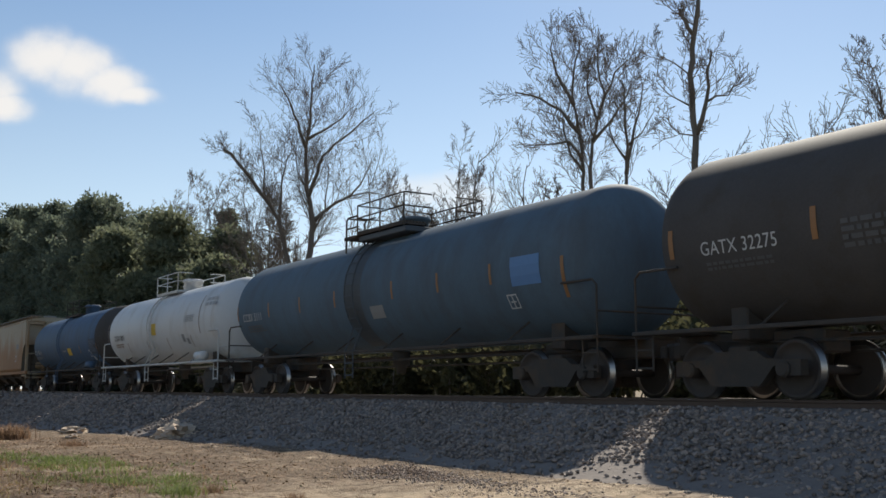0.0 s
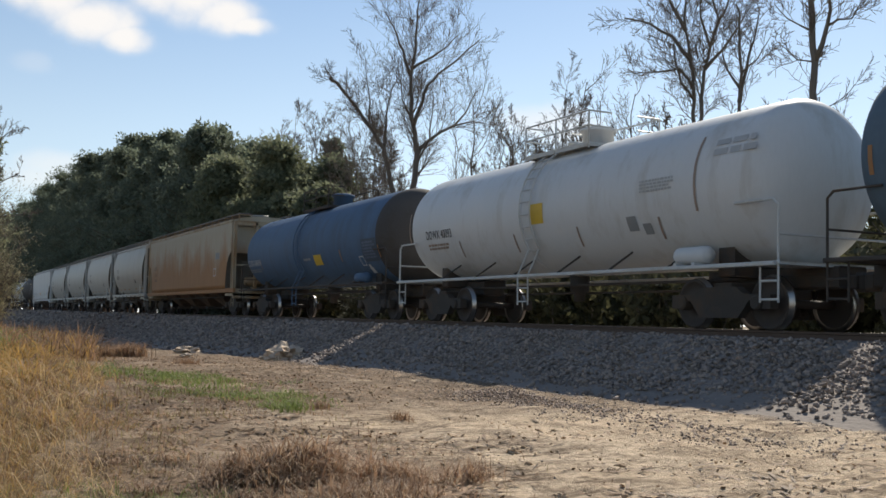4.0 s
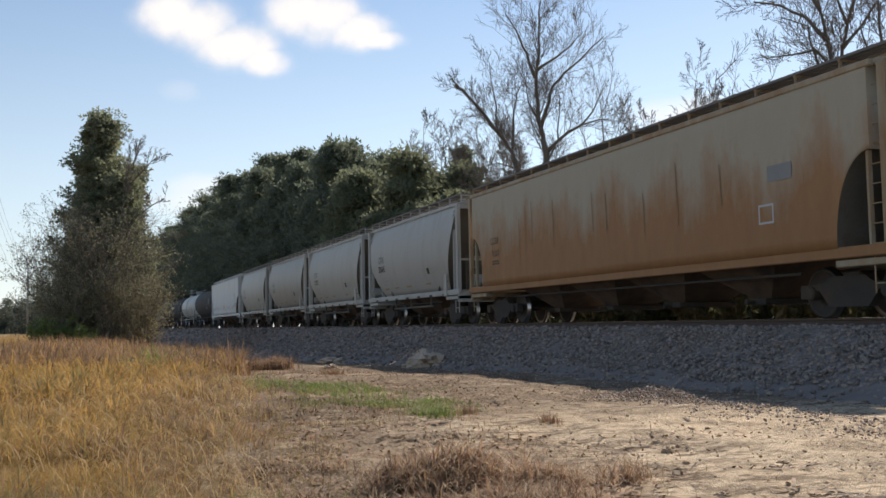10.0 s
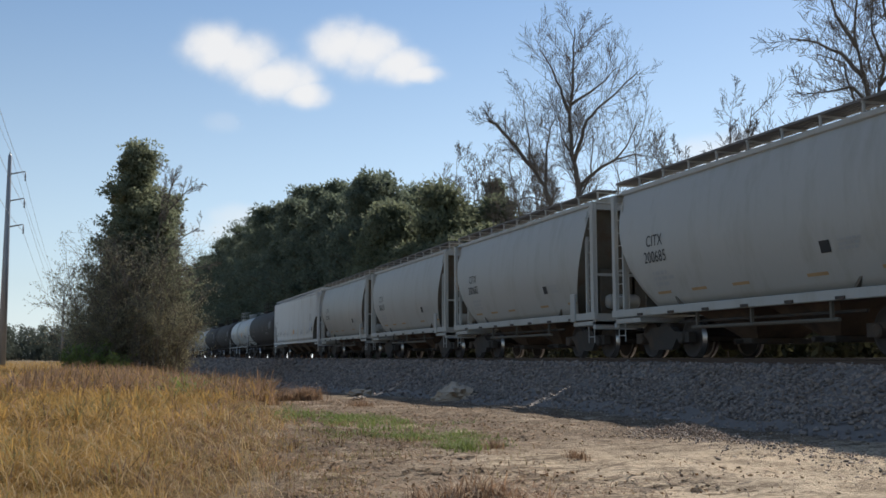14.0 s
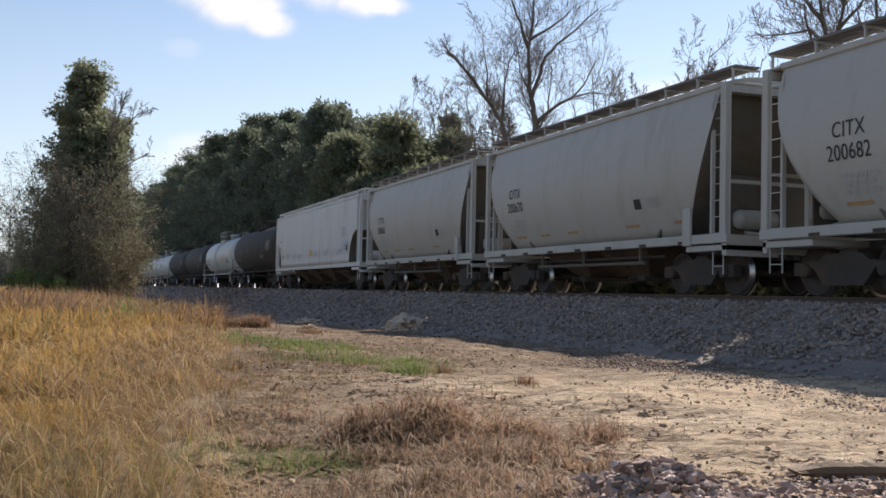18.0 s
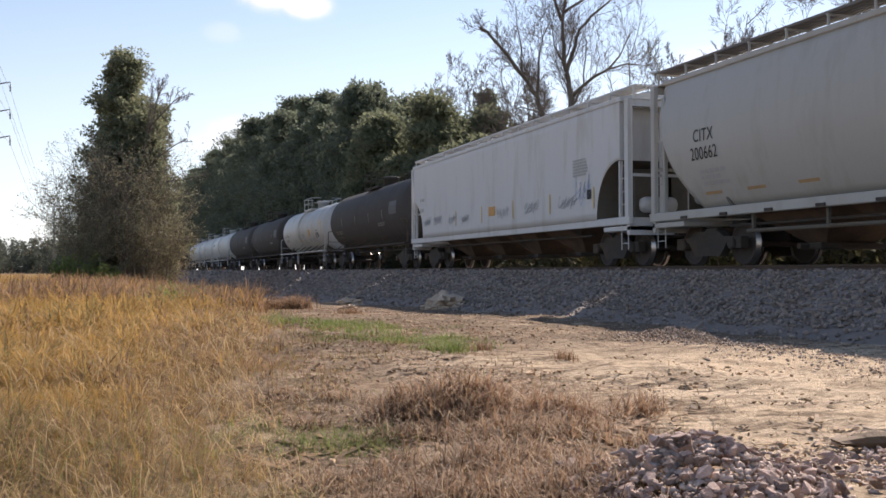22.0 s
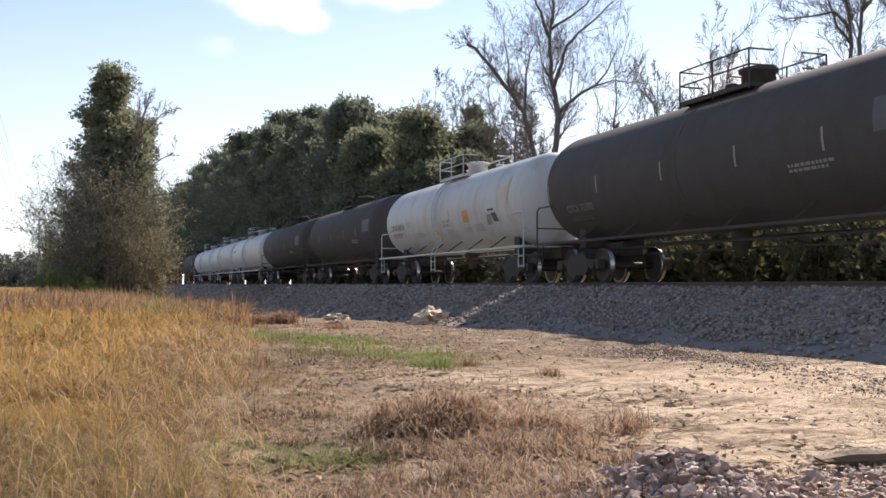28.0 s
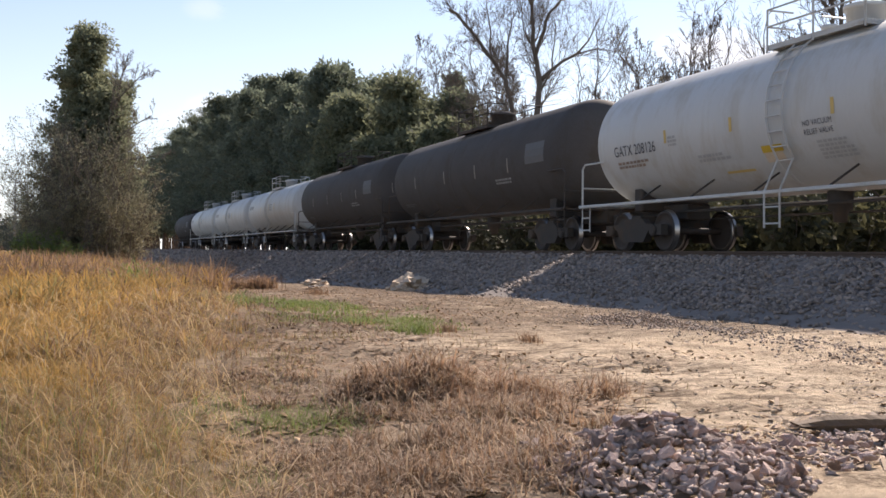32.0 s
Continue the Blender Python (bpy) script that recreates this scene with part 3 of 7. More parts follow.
def truck(car, y):
    t = part("truck", cached("bolster", lambda: Bag().box(-1.0, 1.0, -0.22, 0.22, 0.52, 0.82, 0.03).box(-0.2, 0.2, -0.2, 0.2, 0.82, 0.92).mesh("truck", M_under)), car, m=pose(0, y, 0))
    for s in (-1, 1):
        part("side_frame", cached("frame", side_frame_mesh), t, m=pose(s * 1.0, 0, 0, 0, 0, 0 if s < 0 else 180))
        part("springs", cached("springs", springs_mesh), t, m=pose(s * 0.98, 0, 0))
    for dy in (-0.95, 0.95):
        WHEELSETS.append(part("wheelset", cached("wheels", wheelset_mesh), t, "steel wheelset with polished treads", pose(0, dy, 0.46)))


def coupler(car, y, s):
    def make():
        bag = Bag().box(-0.09, 0.09, -0.5, 0.25, 0.72, 0.92, 0.02)
        bag.box(-0.18, 0.06, 0.22, 0.46, 0.66, 0.98, 0.05)
        bag.box(0.04, 0.15, 0.2, 0.36, 0.70, 0.94, 0.03)
        return bag.mesh("coupler", M_under)
    part("coupler", cached("coupler", make), car, m=pose(0, y, 0, 0, 0, 0 if s > 0 else 180))


def text_mesh(body, height, material, where):
    """Lettering of the built-in font; where maps (across, up) to a place on the car's side."""
    cu = bpy.data.curves.new("lettering", "FONT")
    cu.body, cu.size, cu.align_x = body, height * 1.4, "LEFT"
    cu.space_character = 1.05
    ob = bpy.data.objects.new("lettering", cu)
    scene.collection.objects.link(ob)
    bpy.context.view_layer.update()
    me = bpy.data.meshes.new_from_object(ob.evaluated_get(bpy.context.evaluated_depsgraph_get()))
    bpy.data.objects.remove(ob)
    bm = bmesh.new()
    bm.from_mesh(me)
    bmesh.ops.triangulate(bm, faces=bm.faces)
    for v in bm.verts:
        v.co = Vector(where(v.co.x, v.co.y))
    bm.to_mesh(me)
    bm.free()
    me.materials.clear()
    me.materials.append(material)
    return me


def patch(quads, material, where, name="marking"):
    """Flat painted marks: quads of (u0, u1, v0, v1, slant) on the car's side."""
    bag = Bag()
    for u0, u1, v0, v1, *lean in quads:
        lean = lean[0] if lean else 0.0
        n = max(1, int(abs(v1 - v0) / 0.15))
        for i in range(n):
            a, c = v0 + (v1 - v0) * i / n, v0 + (v1 - v0) * (i + 1) / n
            la, lc = lean * i / n, lean * (i + 1) / n
            bag.add([where(u0 + la, a), where(u1 + la, a), where(u1 + lc, c), where(u0 + lc, c)], [(0, 1, 2, 3)])
    return bag.mesh(name, material)


def bars(u, v, w, h, rows, rng, gap=0.6):
    """Lines of small writing too small to read."""
    out = []
    for r in range(rows):
        x, top = u, v - r * h * (1 + gap)
        while x < u + w * rng.uniform(0.75, 1.0):
            k = h * rng.uniform(0.8, 3.0)
            out.append((x, x + k, top - h, top))
            x += k + h * 0.6
    return out


def ladder(car, x, y0, y1, z0, z1, rungs, material, r=0.022, name="ladder"):
    bag = Bag()
    for y in (y0, y1):
        bag.tube([(x, y, z0), (x, y, z1)], r, 5)
    for i in range(rungs):
        z = z0 + (z1 - z0) * (i + 0.5) / rungs
        bag.tube([(x, y0, z), (x, y1, z)], r * 0.8, 5)
    return part(name, bag.mesh(name, material), car)


def tank_side(radius, zc, lift=0.012):
    """Maps u along the car, as read from the near side, and v up the shell from its middle height."""
    def where(u, v):
        a = v / radius
        return (-(radius + lift) * math.cos(a), -u, zc + (radius + lift) * math.sin(a))
    return where


def head_side(radius, zc, body, lift=0.012):
    """Maps u across and v up the dished head that faces back along the train."""
    def where(u, v):
        k = math.sqrt(max(0.0, 1 - (u * u + v * v) / (radius * radius)))
        return (u, -(body - 0.5 * radius * (1 - k)) - lift, zc + v)
    return where


def head_rings(y_end, r, s, steps_=9):
    """A 2:1 elliptical dished head that ends at y_end."""
    out = []
    for i in range(steps_ + 1):
        a = math.pi / 2 * i / steps_
        out.append((y_end - s * 0.5 * r * (1 - math.sin(a)), max(0.0005, r * math.cos(a))))
    return out


def tank_car(label, y0, y1, radius, shell, ends=None, rail_mat=None, top="platform", marks=None, ends_mat=None, sill_label="", tank_r_z=None, ladder_mat=None, stained=False, reservoir=False, side_ladder=True):
    """A tank car whose couplers meet at y0 (nearer) and y1 (farther) at the clip's start."""
    length = y1 - y0
    car = thing("tank_car", label, "tank car", "cars of the freight train")
    CARS.append((car, (y0 + y1) / 2))
    rail_mat = rail_mat or M_under
    half = length / 2
    body = half - 0.62
    zc = tank_r_z or (1.12 + radius)
    # shell with weld bands
    rings = [(p, r) for p, r in reversed(head_rings(-body, radius, -1))]
    rings += head_rings(body, radius, 1)
    shell_me = Bag().lathe(rings, 56, "y", (0, 0, zc)).mesh("tank", [shell, ends_mat or shell], True)
    if ends_mat:
        for p in shell_me.polygons:
            if p.center.y < -(body - ends):
                p.material_index = 1
    part("tank", shell_me, car)
    # saddle band at the middle, stub sills, bolsters
    part("centre_band", Bag().lathe([(-0.05, radius + 0.004), (0.05, radius + 0.004)], 56, "y", (0, 0.7, zc)).mesh("centre_band", shell, True), car)
    for s in (-1, 1):
        part("stub_sill", Bag().box(-0.32, 0.32, s * (half - 3.4), s * (half - 0.35), 0.72, 1.08, 0.03).mesh("stub_sill", M_under), car)
        part("saddle", Bag().box(-0.92, 0.92, s * (half - 2.45), s * (half - 2.1), 0.92, zc - radius * 0.74, 0.03).mesh("saddle", M_under), car)
        part("end_platform", Bag().box(-1.5, 1.5, s * (half - 1.25), s * (half - 0.45), 1.06, 1.12, 0.015).mesh("end_platform", rail_mat), car)
        rail = Bag()
        for x in (-1.46, 1.46):
            ya, yb = s * (half - 0.5), s * (half - 1.5)
            rail.tube([(x, ya, 1.1), (x, ya, 2.02), (x, ya - s * 0.12, 2.12), (x, yb, 2.12)], 0.024, 6)
            rail.tube([(x, ya, 0.45), (x, ya, 1.1)], 0.02, 5)
            rail.tube([(x, ya - s * 0.4, 0.45), (x, ya - s * 0.4, 1.1)], 0.02, 5)
            rail.tube([(x, ya, 0.5), (x, ya - s * 0.4, 0.5)], 0.02, 5)
            rail.tube([(x, ya, 0.8), (x, ya - s * 0.4, 0.8)], 0.02, 5)
        rail.tube([(-1.46, s * (half - 0.5), 1.55), (1.46, s * (half - 0.5), 1.55)], 0.02, 5)
        part("end_handrail", rail.mesh("end_handrail", rail_mat), car)
        truck(car, s * (half - 2.3))
        coupler(car, s * (half - 0.5), s)
    # side running rail on brackets
    side = Bag()
    for x in (-1.52, 1.52):
        side.box(x - 0.05, x + 0.05, -(half - 0.5), half - 0.5, 1.04, 1.11, 0.012)
        for i in range(6):
            y = -(half - 3.2) + (2 * half - 6.4) * i / 5
            part("rail_bracket", cached(("rail_bracket", x > 0, radius, zc), lambda: Bag().tube([(x, 0, 1.08), (math.copysign(radius * 0.66, x), -0.1, zc - radius * 0.75)], 0.022, 5).mesh("rail_bracket", M_under)), car, m=pose(0, y, 0))
    part("side_rail", side.mesh("side_rail", rail_mat), car)
    # brake gear and outlet below
    part("bottom_outlet", Bag().lathe([(0.55, 0.0005), (0.55, 0.12), (0.75, 0.14), (0.78, 0.22), (1.15, 0.24)], 16, "z", (0, 0.4, 0)).mesh("bottom_outlet", M_under, True), car)
    if reservoir:
        part("air_reservoir", Bag().lathe([(-0.45, 0.0005), (-0.42, 0.13), (-0.36, 0.165), (0.36, 0.165), (0.42, 0.13), (0.45, 0.0005)], 16, "y", (-1.26, -(half - 2.75), 1.30)).mesh("air_reservoir", shell, True), car)
        part("reservoir_bracket", Bag().box(-1.5, -1.0, -(half - 2.55), -(half - 2.47), 1.09, 1.17).box(-1.5, -1.0, -(half - 3.03), -(half - 2.95), 1.09, 1.17).mesh("reservoir_bracket", rail_mat), car)
    pipe = Bag().tube([(-0.3, -(half - 0.6), 0.95), (-0.35, -(half - 3), 0.9), (-0.35, half - 3, 0.9), (-0.3, half - 0.6, 0.95)], 0.03, 6)
    pipe.tube([(0.3, -(half - 3.5), 0.75), (0.3, half - 3.5, 0.75)], 0.025, 6)
    part("brake_pipe", pipe.mesh("brake_pipe", M_under), car)
    ztop = zc + radius
    # fittings on top
    if top:
        dome = part("manway", Bag().lathe([(ztop - 0.12, 0.36), (ztop + 0.34, 0.36), (ztop + 0.34, 0.42), (ztop + 0.42, 0.42), (ztop + 0.46, 0.30), (ztop + 0.47, 0.0005)], 20, "z", (0, -0.25, 0)).mesh("manway", shell, True), car)
        for k in range(6):
            a = k * math.pi / 3
            part("bolt", cached("bolt", lambda: Bag().lathe([(0, 0.02), (0.07, 0.02), (0.09, 0.0005)], 6, "z").mesh("bolt", M_under)), dome, m=pose(0.38 * math.cos(a), -0.25 + 0.38 * math.sin(a), ztop + 0.38))
        part("relief_valve", Bag().lathe([(ztop - 0.1, 0.12), (ztop + 0.22, 0.12), (ztop + 0.24, 0.17), (ztop + 0.3, 0.15), (ztop + 0.32, 0.0005)], 12, "z", (0.1, 0.85, 0)).mesh("relief_valve", rail_mat, True), car)
        if top == "wide":
            part("valve_box", Bag().box(-0.55, 0.15, 0.2, 0.75, ztop - 0.15, ztop + 0.26, 0.03).mesh("valve_box", M_stain), car, "grimy steel valve box")
            part("platform_apron", Bag().box(-1.1, 1.1, -1.65, 0.8, ztop - 0.16, ztop - 0.02, 0.02).mesh("platform_apron", M_stain), car, "spill-stained steel apron under the platform")
            hoop = Bag()
            for x in (-1.15, -0.6):
                hoop.tube([(x, 1.4, ztop - 0.4), (x, 1.4, ztop + 0.46), (x, 1.3, ztop + 0.54), (x, 0.8, ztop + 0.54)], 0.026, 6)
            hoop.tube([(-1.15, 1.4, ztop + 0.25), (-1.15, 0.75, ztop + 0.25)], 0.022, 6).tube([(-1.15, 1.34, ztop + 0.53), (-0.6, 1.34, ztop + 0.53)], 0.022, 6)
            hoop.box(-1.2, -0.55, 0.8, 1.45, ztop - 0.06, ztop + 0.02, 0.01)
            part("step_railing", hoop.mesh("step_railing", rail_mat), car)
        wide = 1.15 if top == "wide" else 0.95
        la, lb = (-1.65, 0.78) if top == "wide" else (-1.25, 1.35)
        zd = ztop + (0.06 if top == "wide" else -0.12)
        hi = 0.74 if top == "wide" else 0.72
        for s in (-1, 1):
            x0, x1 = sorted((s * wide, s * 0.5))
            deck = Bag()
            for y in (la, (la + lb) / 2, lb - 0.05):
                deck.box(x0, x1, y, y + 0.05, zd - 0.05, zd - 0.004)
            for x in (x0, x1 - 0.04):
                deck.box(x, x + 0.04, la - 0.02, lb + 0.02, zd - 0.055, zd - 0.002)
            deck = part("top_platform", deck.mesh("top_platform", rail_mat), car)
            wd = (x1 - x0) / 9
            for k in range(7):
                part("slat", cached(("slat", la, wide, rail_mat.name), lambda: Bag().box(0, wd, la, lb, 0, 0.04).mesh("slat", rail_mat)), deck, m=pose(x0 + (x1 - x0) * k / 7, 0, zd))
            rail, x = Bag(), s * wide
            for y in (la, (la + lb) / 2, lb):
                rail.tube([(x, y, zd - 0.1), (x, y, zd + hi)], 0.022, 5)
            for z in (zd + hi * 0.55, zd + hi):
                rail.tube([(x, la, z), (x, lb, z)], 0.02, 5)
                for y in (la, lb):
                    rail.tube([(x, y, z), (s * 0.35, y, z)], 0.02, 5)
            part("top_railing", rail.mesh("top_railing", rail_mat), car)
    if top and side_ladder:
        # side ladder follows the shell
        bag = Bag()
        for dy in (0.16, 0.60):
            arc = [(-1.55, dy, 0.42), (-1.56, dy, 1.08)]
            arc += [(-(radius + 0.1) * math.cos(a), dy, zc + (radius + 0.1) * math.sin(a)) for a in [math.radians(d) for d in range(-35, 66, 10)]]
            bag.tube(arc, 0.022, 5)
        for k in range(12):
            if k < 2:
                bag.tube([(-1.555, 0.16, 0.5 + k * 0.3), (-1.555, 0.60, 0.5 + k * 0.3)], 0.017, 5)
            else:
                a = math.radians(-36 + (k - 2) * 10.5)
                p = (-(radius + 0.1) * math.cos(a), zc + (radius + 0.1) * math.sin(a))
                bag.tube([(p[0], 0.16, p[1]), (p[0], 0.60, p[1])], 0.017, 5)
        part("ladder", bag.mesh("ladder", ladder_mat or rail_mat), car)
    if stained:
        part("spill_stain", patch([(-0.75, 0.1, -1.7, 2.0)], M_stain, tank_side(radius, zc, 0.006), "spill_stain"), car, "dark spill stain below the manway")
    if marks:
        marks(car, tank_side(radius, zc), half)
    return car


def hopper_section(style, z, eave):
    """Half width of the body at height z."""
    if style == "round":
        k = (z - 2.75) / (2.75 - 1.0)
        return 1.62 - (0.55 * k * k if k < 0 else 0.25 * ((z - 2.75) / (eave - 2.75)) ** 2)
    return 1.57


def hopper_side(style, eave, lift=0.012):
    def where(u, v):
        return (-(hopper_section(style, v, eave) + lift), -u, v)
    return where


def hopper_car(label, y0, y1, style, paint, bays, board="dark", roof_mat=None, sill_mat=None, cut=1.2, cut_top=2.95, low=1.18, eave=4.12, far_cut=None, marks=None, lower_mat=None, rail_mat=None):
    """A covered hopper whose couplers meet at y0 (nearer) and y1 (farther) at the clip's start."""
    length = y1 - y0
    car = thing("covered_hopper", label, "hopper car", "cars of the freight train")
    CARS.append((car, (y0 + y1) / 2))
    half = length / 2
    body = half - 0.95
    roof_mat, sill_mat = roof_mat or paint, sill_mat or paint
    cuts = {-1: cut, 1: far_cut or cut}
    peak = eave + 0.30
    edge = 1.36 if style == "round" else 1.54
    # body: cross-sections along the car, the ends cut away by sloping sheets
    ys = []
    for s in (-1, 1):
        ys += [s * (body - cuts[s] * (1 - (k / 16) ** 2)) for k in range(17)]
        ys += [s * (body - cuts[s] * (k / 12) ** 2) for k in range(1, 12)]
    ys += [-(body - 0.0) + 2 * body * k / 24 for k in range(1, 24)]
    ys = sorted({round(y, 4) for y in ys})
    rows, nz = [], 14
    for y in ys:
        s = -1 if y < 0 else 1
        d = body - abs(y)
        k = max(0.0, 1 - d / cuts[s])
        bottom = low + ((eave - 0.12 if style == "round" else cut_top) - low) * (1 - math.sqrt(max(0.0, 1 - k)) if style == "round" else math.sqrt(max(0.0, 1 - (1 - k) ** 2)) ** 0.9)
        left = [(-hopper_section(style, bottom + (eave - bottom) * i / nz, eave), bottom + (eave - bottom) * i / nz) for i in range(nz + 1)]
        w = left[-1][0]
        arch = [(w * math.cos(a), eave + (peak - eave) * math.sin(a)) for a in [math.pi * j / 10 for j in range(1, 10)]]
        rows.append([(x, y, z) for x, z in left] + [(x, y, z) for x, z in arch] + [(-x, y, z) for x, z in reversed(left)])
    k = len(rows[0])
    verts = [v for r in rows for v in r]
    faces = [(j * k + i, j * k + (i + 1) % k, (j + 1) * k + (i + 1) % k, (j + 1) * k + i) for j in range(len(rows) - 1) for i in range(k)]
    faces += [tuple(range(k)), tuple(reversed(range((len(rows) - 1) * k, len(rows) * k)))]
    me = mesh_of("body", verts, [tuple(reversed(f)) for f in faces], [paint, roof_mat, lower_mat or paint, M_grimeshade], False)
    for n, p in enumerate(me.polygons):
        # underside faces get the dark colour that holds the recess shade
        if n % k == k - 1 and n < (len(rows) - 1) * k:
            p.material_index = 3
            continue
        if abs(p.normal.z) < 0.95 and abs(p.normal.y) < 0.9:
            p.use_smooth = True
        if p.center.z > eave + 0.01:
            p.material_index = 1
        elif lower_mat and p.center.z < 2.95 and abs(p.normal.x) > 0.7:
            p.material_index = 2
    part("body", me, car)
    for s in (-1, 1):
        # roof edge moulding, side sill
        part("roof_edge", Bag().box(s * edge - 0.06, s * edge + 0.06, -body - 0.1, body + 0.1, eave - 0.02, eave + 0.1, 0.02).mesh("roof_edge", roof_mat), car)
        part("side_sill", Bag().box(s * 1.50 - 0.06, s * 1.50 + 0.06, -(half - 0.5), half - 0.5, low - 0.17, low + 0.02, 0.015).mesh("side_sill", rail_mat or sill_mat), car)
    # end frames: posts, ladders, sloping braces, platform
    for s in (-1, 1):
        ye = s * (half - 0.55)
        part("end_platform", Bag().box(-1.52, 1.52, s * (half - 1.9), ye, low - 0.32, low - 0.2, 0.015).box(-1.52, 1.52, ye - s * 0.12, ye, low - 0.42, low + 0.0, 0.015).mesh("end_platform", sill_mat), car)
        for x in (-1.5, 1.5):
            part("corner_post", Bag().box(x - 0.06, x + 0.06, ye - s * 0.16, ye, low, eave + 0.02, 0.015).mesh("corner_post", sill_mat), car)
            part("end_post", Bag().box(x * 0.985 - 0.05, x * 0.985 + 0.05, ye - s * 0.52 - 0.03, ye - s * 0.52 + 0.03, low, eave - 0.3, 0.012).mesh("end_post", sill_mat), car)
            ladder(car, x - math.copysign(0.03, x), ye - s * 0.16, ye - s * 0.5, 0.4, eave - 0.15, 11, sill_mat, 0.015)
        beam = Bag()
        for x in (-0.55, 0.55):
            beam.box(x - 0.06, x + 0.06, ye - s * 0.14, ye - s * 0.02, low - 0.2, eave, 0.015)
            beam.tube([(x, ye - s * 0.1, low), (x, s * (body - cuts[s] * 0.8), low + 0.2)], 0.05, 6)
        beam.box(-1.5, 1.5, ye - s * 0.14, ye - s * 0.02, eave - 0.16, eave, 0.015)
        beam.box(-1.5, 1.5, ye - s * 0.1, ye - s * 0.04, low + 1.0, low + 1.07)
        part("end_frame", beam.mesh("end_frame", sill_mat), car)
        part("end_roof_panel", Bag().box(-1.45, 1.45, min(ye, s * body), max(ye, s * body), eave + 0.0, eave + 0.05, 0.01).mesh("end_roof_panel", roof_mat), car)
        # one reservoir cylinder at each end
        part("hand_brake" if s < 0 else "air_reservoir", Bag().lathe([(-0.5, 0.0005), (-0.46, 0.16), (-0.38, 0.2), (0.38, 0.2), (0.46, 0.16), (0.5, 0.0005)], 16, "x", (-0.4, s * (half - 1.15), low + 0.35)).mesh("reservoir", sill_mat, True), car)
        slope = Bag().add([(-1.3, s * (body - 0.15), eave - 0.3), (1.3, s * (body - 0.15), eave - 0.3), (1.3, s * (body - cuts[s] - 1.1), low), (-1.3, s * (body - cuts[s] - 1.1), low), (-1.3, s * (body - 0.23), eave - 0.3), (1.3, s * (body - 0.23), eave - 0.3), (1.3, s * (body - cuts[s] - 1.18), low), (-1.3, s * (body - cuts[s] - 1.18), low)], [(0, 1, 2, 3), (7, 6, 5, 4), (0, 4, 5, 1), (1, 5, 6, 2), (2, 6, 7, 3), (3, 7, 4, 0)])
        # sheets and panels closing the recess, its shade painted into their colour
        part("slope_sheet", slope.mesh("slope_sheet", M_grimeshade), car, "sloping end sheet with grime and recess shade painted in")
        part("shear_panel", Bag().box(-0.04, 0.04, min(s * (body - cuts[s] - 0.6), s * (body - 0.3)), max(s * (body - cuts[s] - 0.6), s * (body - 0.3)), low - 0.1, eave - 0.6).mesh("shear_panel", M_grimeshade), car)
        part("end_panel", Bag().box(-1.0, 1.0, s * (body - 0.32) - 0.02, s * (body - 0.32) + 0.02, low - 0.1, low + 1.25, 0.01).mesh("end_panel", M_grimeshade), car)
        truck(car, s * (half - 2.15))
        coupler(car, s * (half - 0.5), s)
        part("stub_sill", Bag().box(-0.3, 0.3, s * (half - 3.0), s * (half - 0.35), 0.72, 1.0, 0.03).mesh("stub_sill", M_under), car)
    # hopper bays with outlet gates
    span = 2 * (half - 3.7)
    for i in range(bays):
        yc = -span / 2 + span * (i + 0.5) / bays
        w = span / bays * 0.49
        vs = [(-1.35, yc - w, low), (1.35, yc - w, low), (1.35, yc + w, low), (-1.35, yc + w, low), (-0.55, yc - 0.28, 0.42), (0.55, yc - 0.28, 0.42), (0.55, yc + 0.28, 0.42), (-0.55, yc + 0.28, 0.42)]
        bay = part("hopper_bay", Bag().add(vs, [(4, 7, 6, 5), (0, 4, 5, 1), (1, 5, 6, 2), (2, 6, 7, 3), (3, 7, 4, 0), (0, 1, 2, 3)]).mesh("hopper_bay", M_bay), car)
        part("outlet_gate", Bag().box(-0.75, 0.75, yc - 0.36, yc + 0.36, 0.30, 0.42, 0.02).tube([(-0.95, yc, 0.36), (0.95, yc, 0.36)], 0.04, 8).mesh("outlet_gate", M_under), bay)
    pipe = Bag().tube([(-1.2, -(half - 3.2), 0.82), (-1.2, half - 3.2, 0.82)], 0.03, 6)
    pipe.tube([(0.2, -(half - 1), 0.9), (0.2, half - 1, 0.9)], 0.03, 6)
    part("brake_pipe", pipe.mesh("brake_pipe", M_under), car)
    # roof: hatches and running boards
    for i in range(bays * 2):
        yc = -body + 2 * body * (i + 0.5) / (bays * 2)
        part("roof_hatch", cached("hatch", lambda: Bag().lathe([(0, 0.36), (0.12, 0.36), (0.14, 0.40), (0.19, 0.38), (0.21, 0.0005)], 16, "z").mesh("roof_hatch", M_steelgrey, True)), car, m=pose(0, yc, peak - 0.04))
    if board:
        bm_mat = M_board if board == "dark" else roof_mat
        for x in (-1.08, 1.08):
            run, places = Bag(), []
            for j in range(5):
                xa = x - 0.3 + 0.12 * j
                run.box(xa, xa + 0.08, -(half - 0.5), half - 0.5, peak + 0.02, peak + 0.07)
            n = max(6, int(length / 1.25))
            for j in range(n + 1):
                y = -(half - 0.6) + (2 * half - 1.2) * j / n
                places.append(y)
            board_ob = part("running_board", run.mesh("running_board", bm_mat), car)
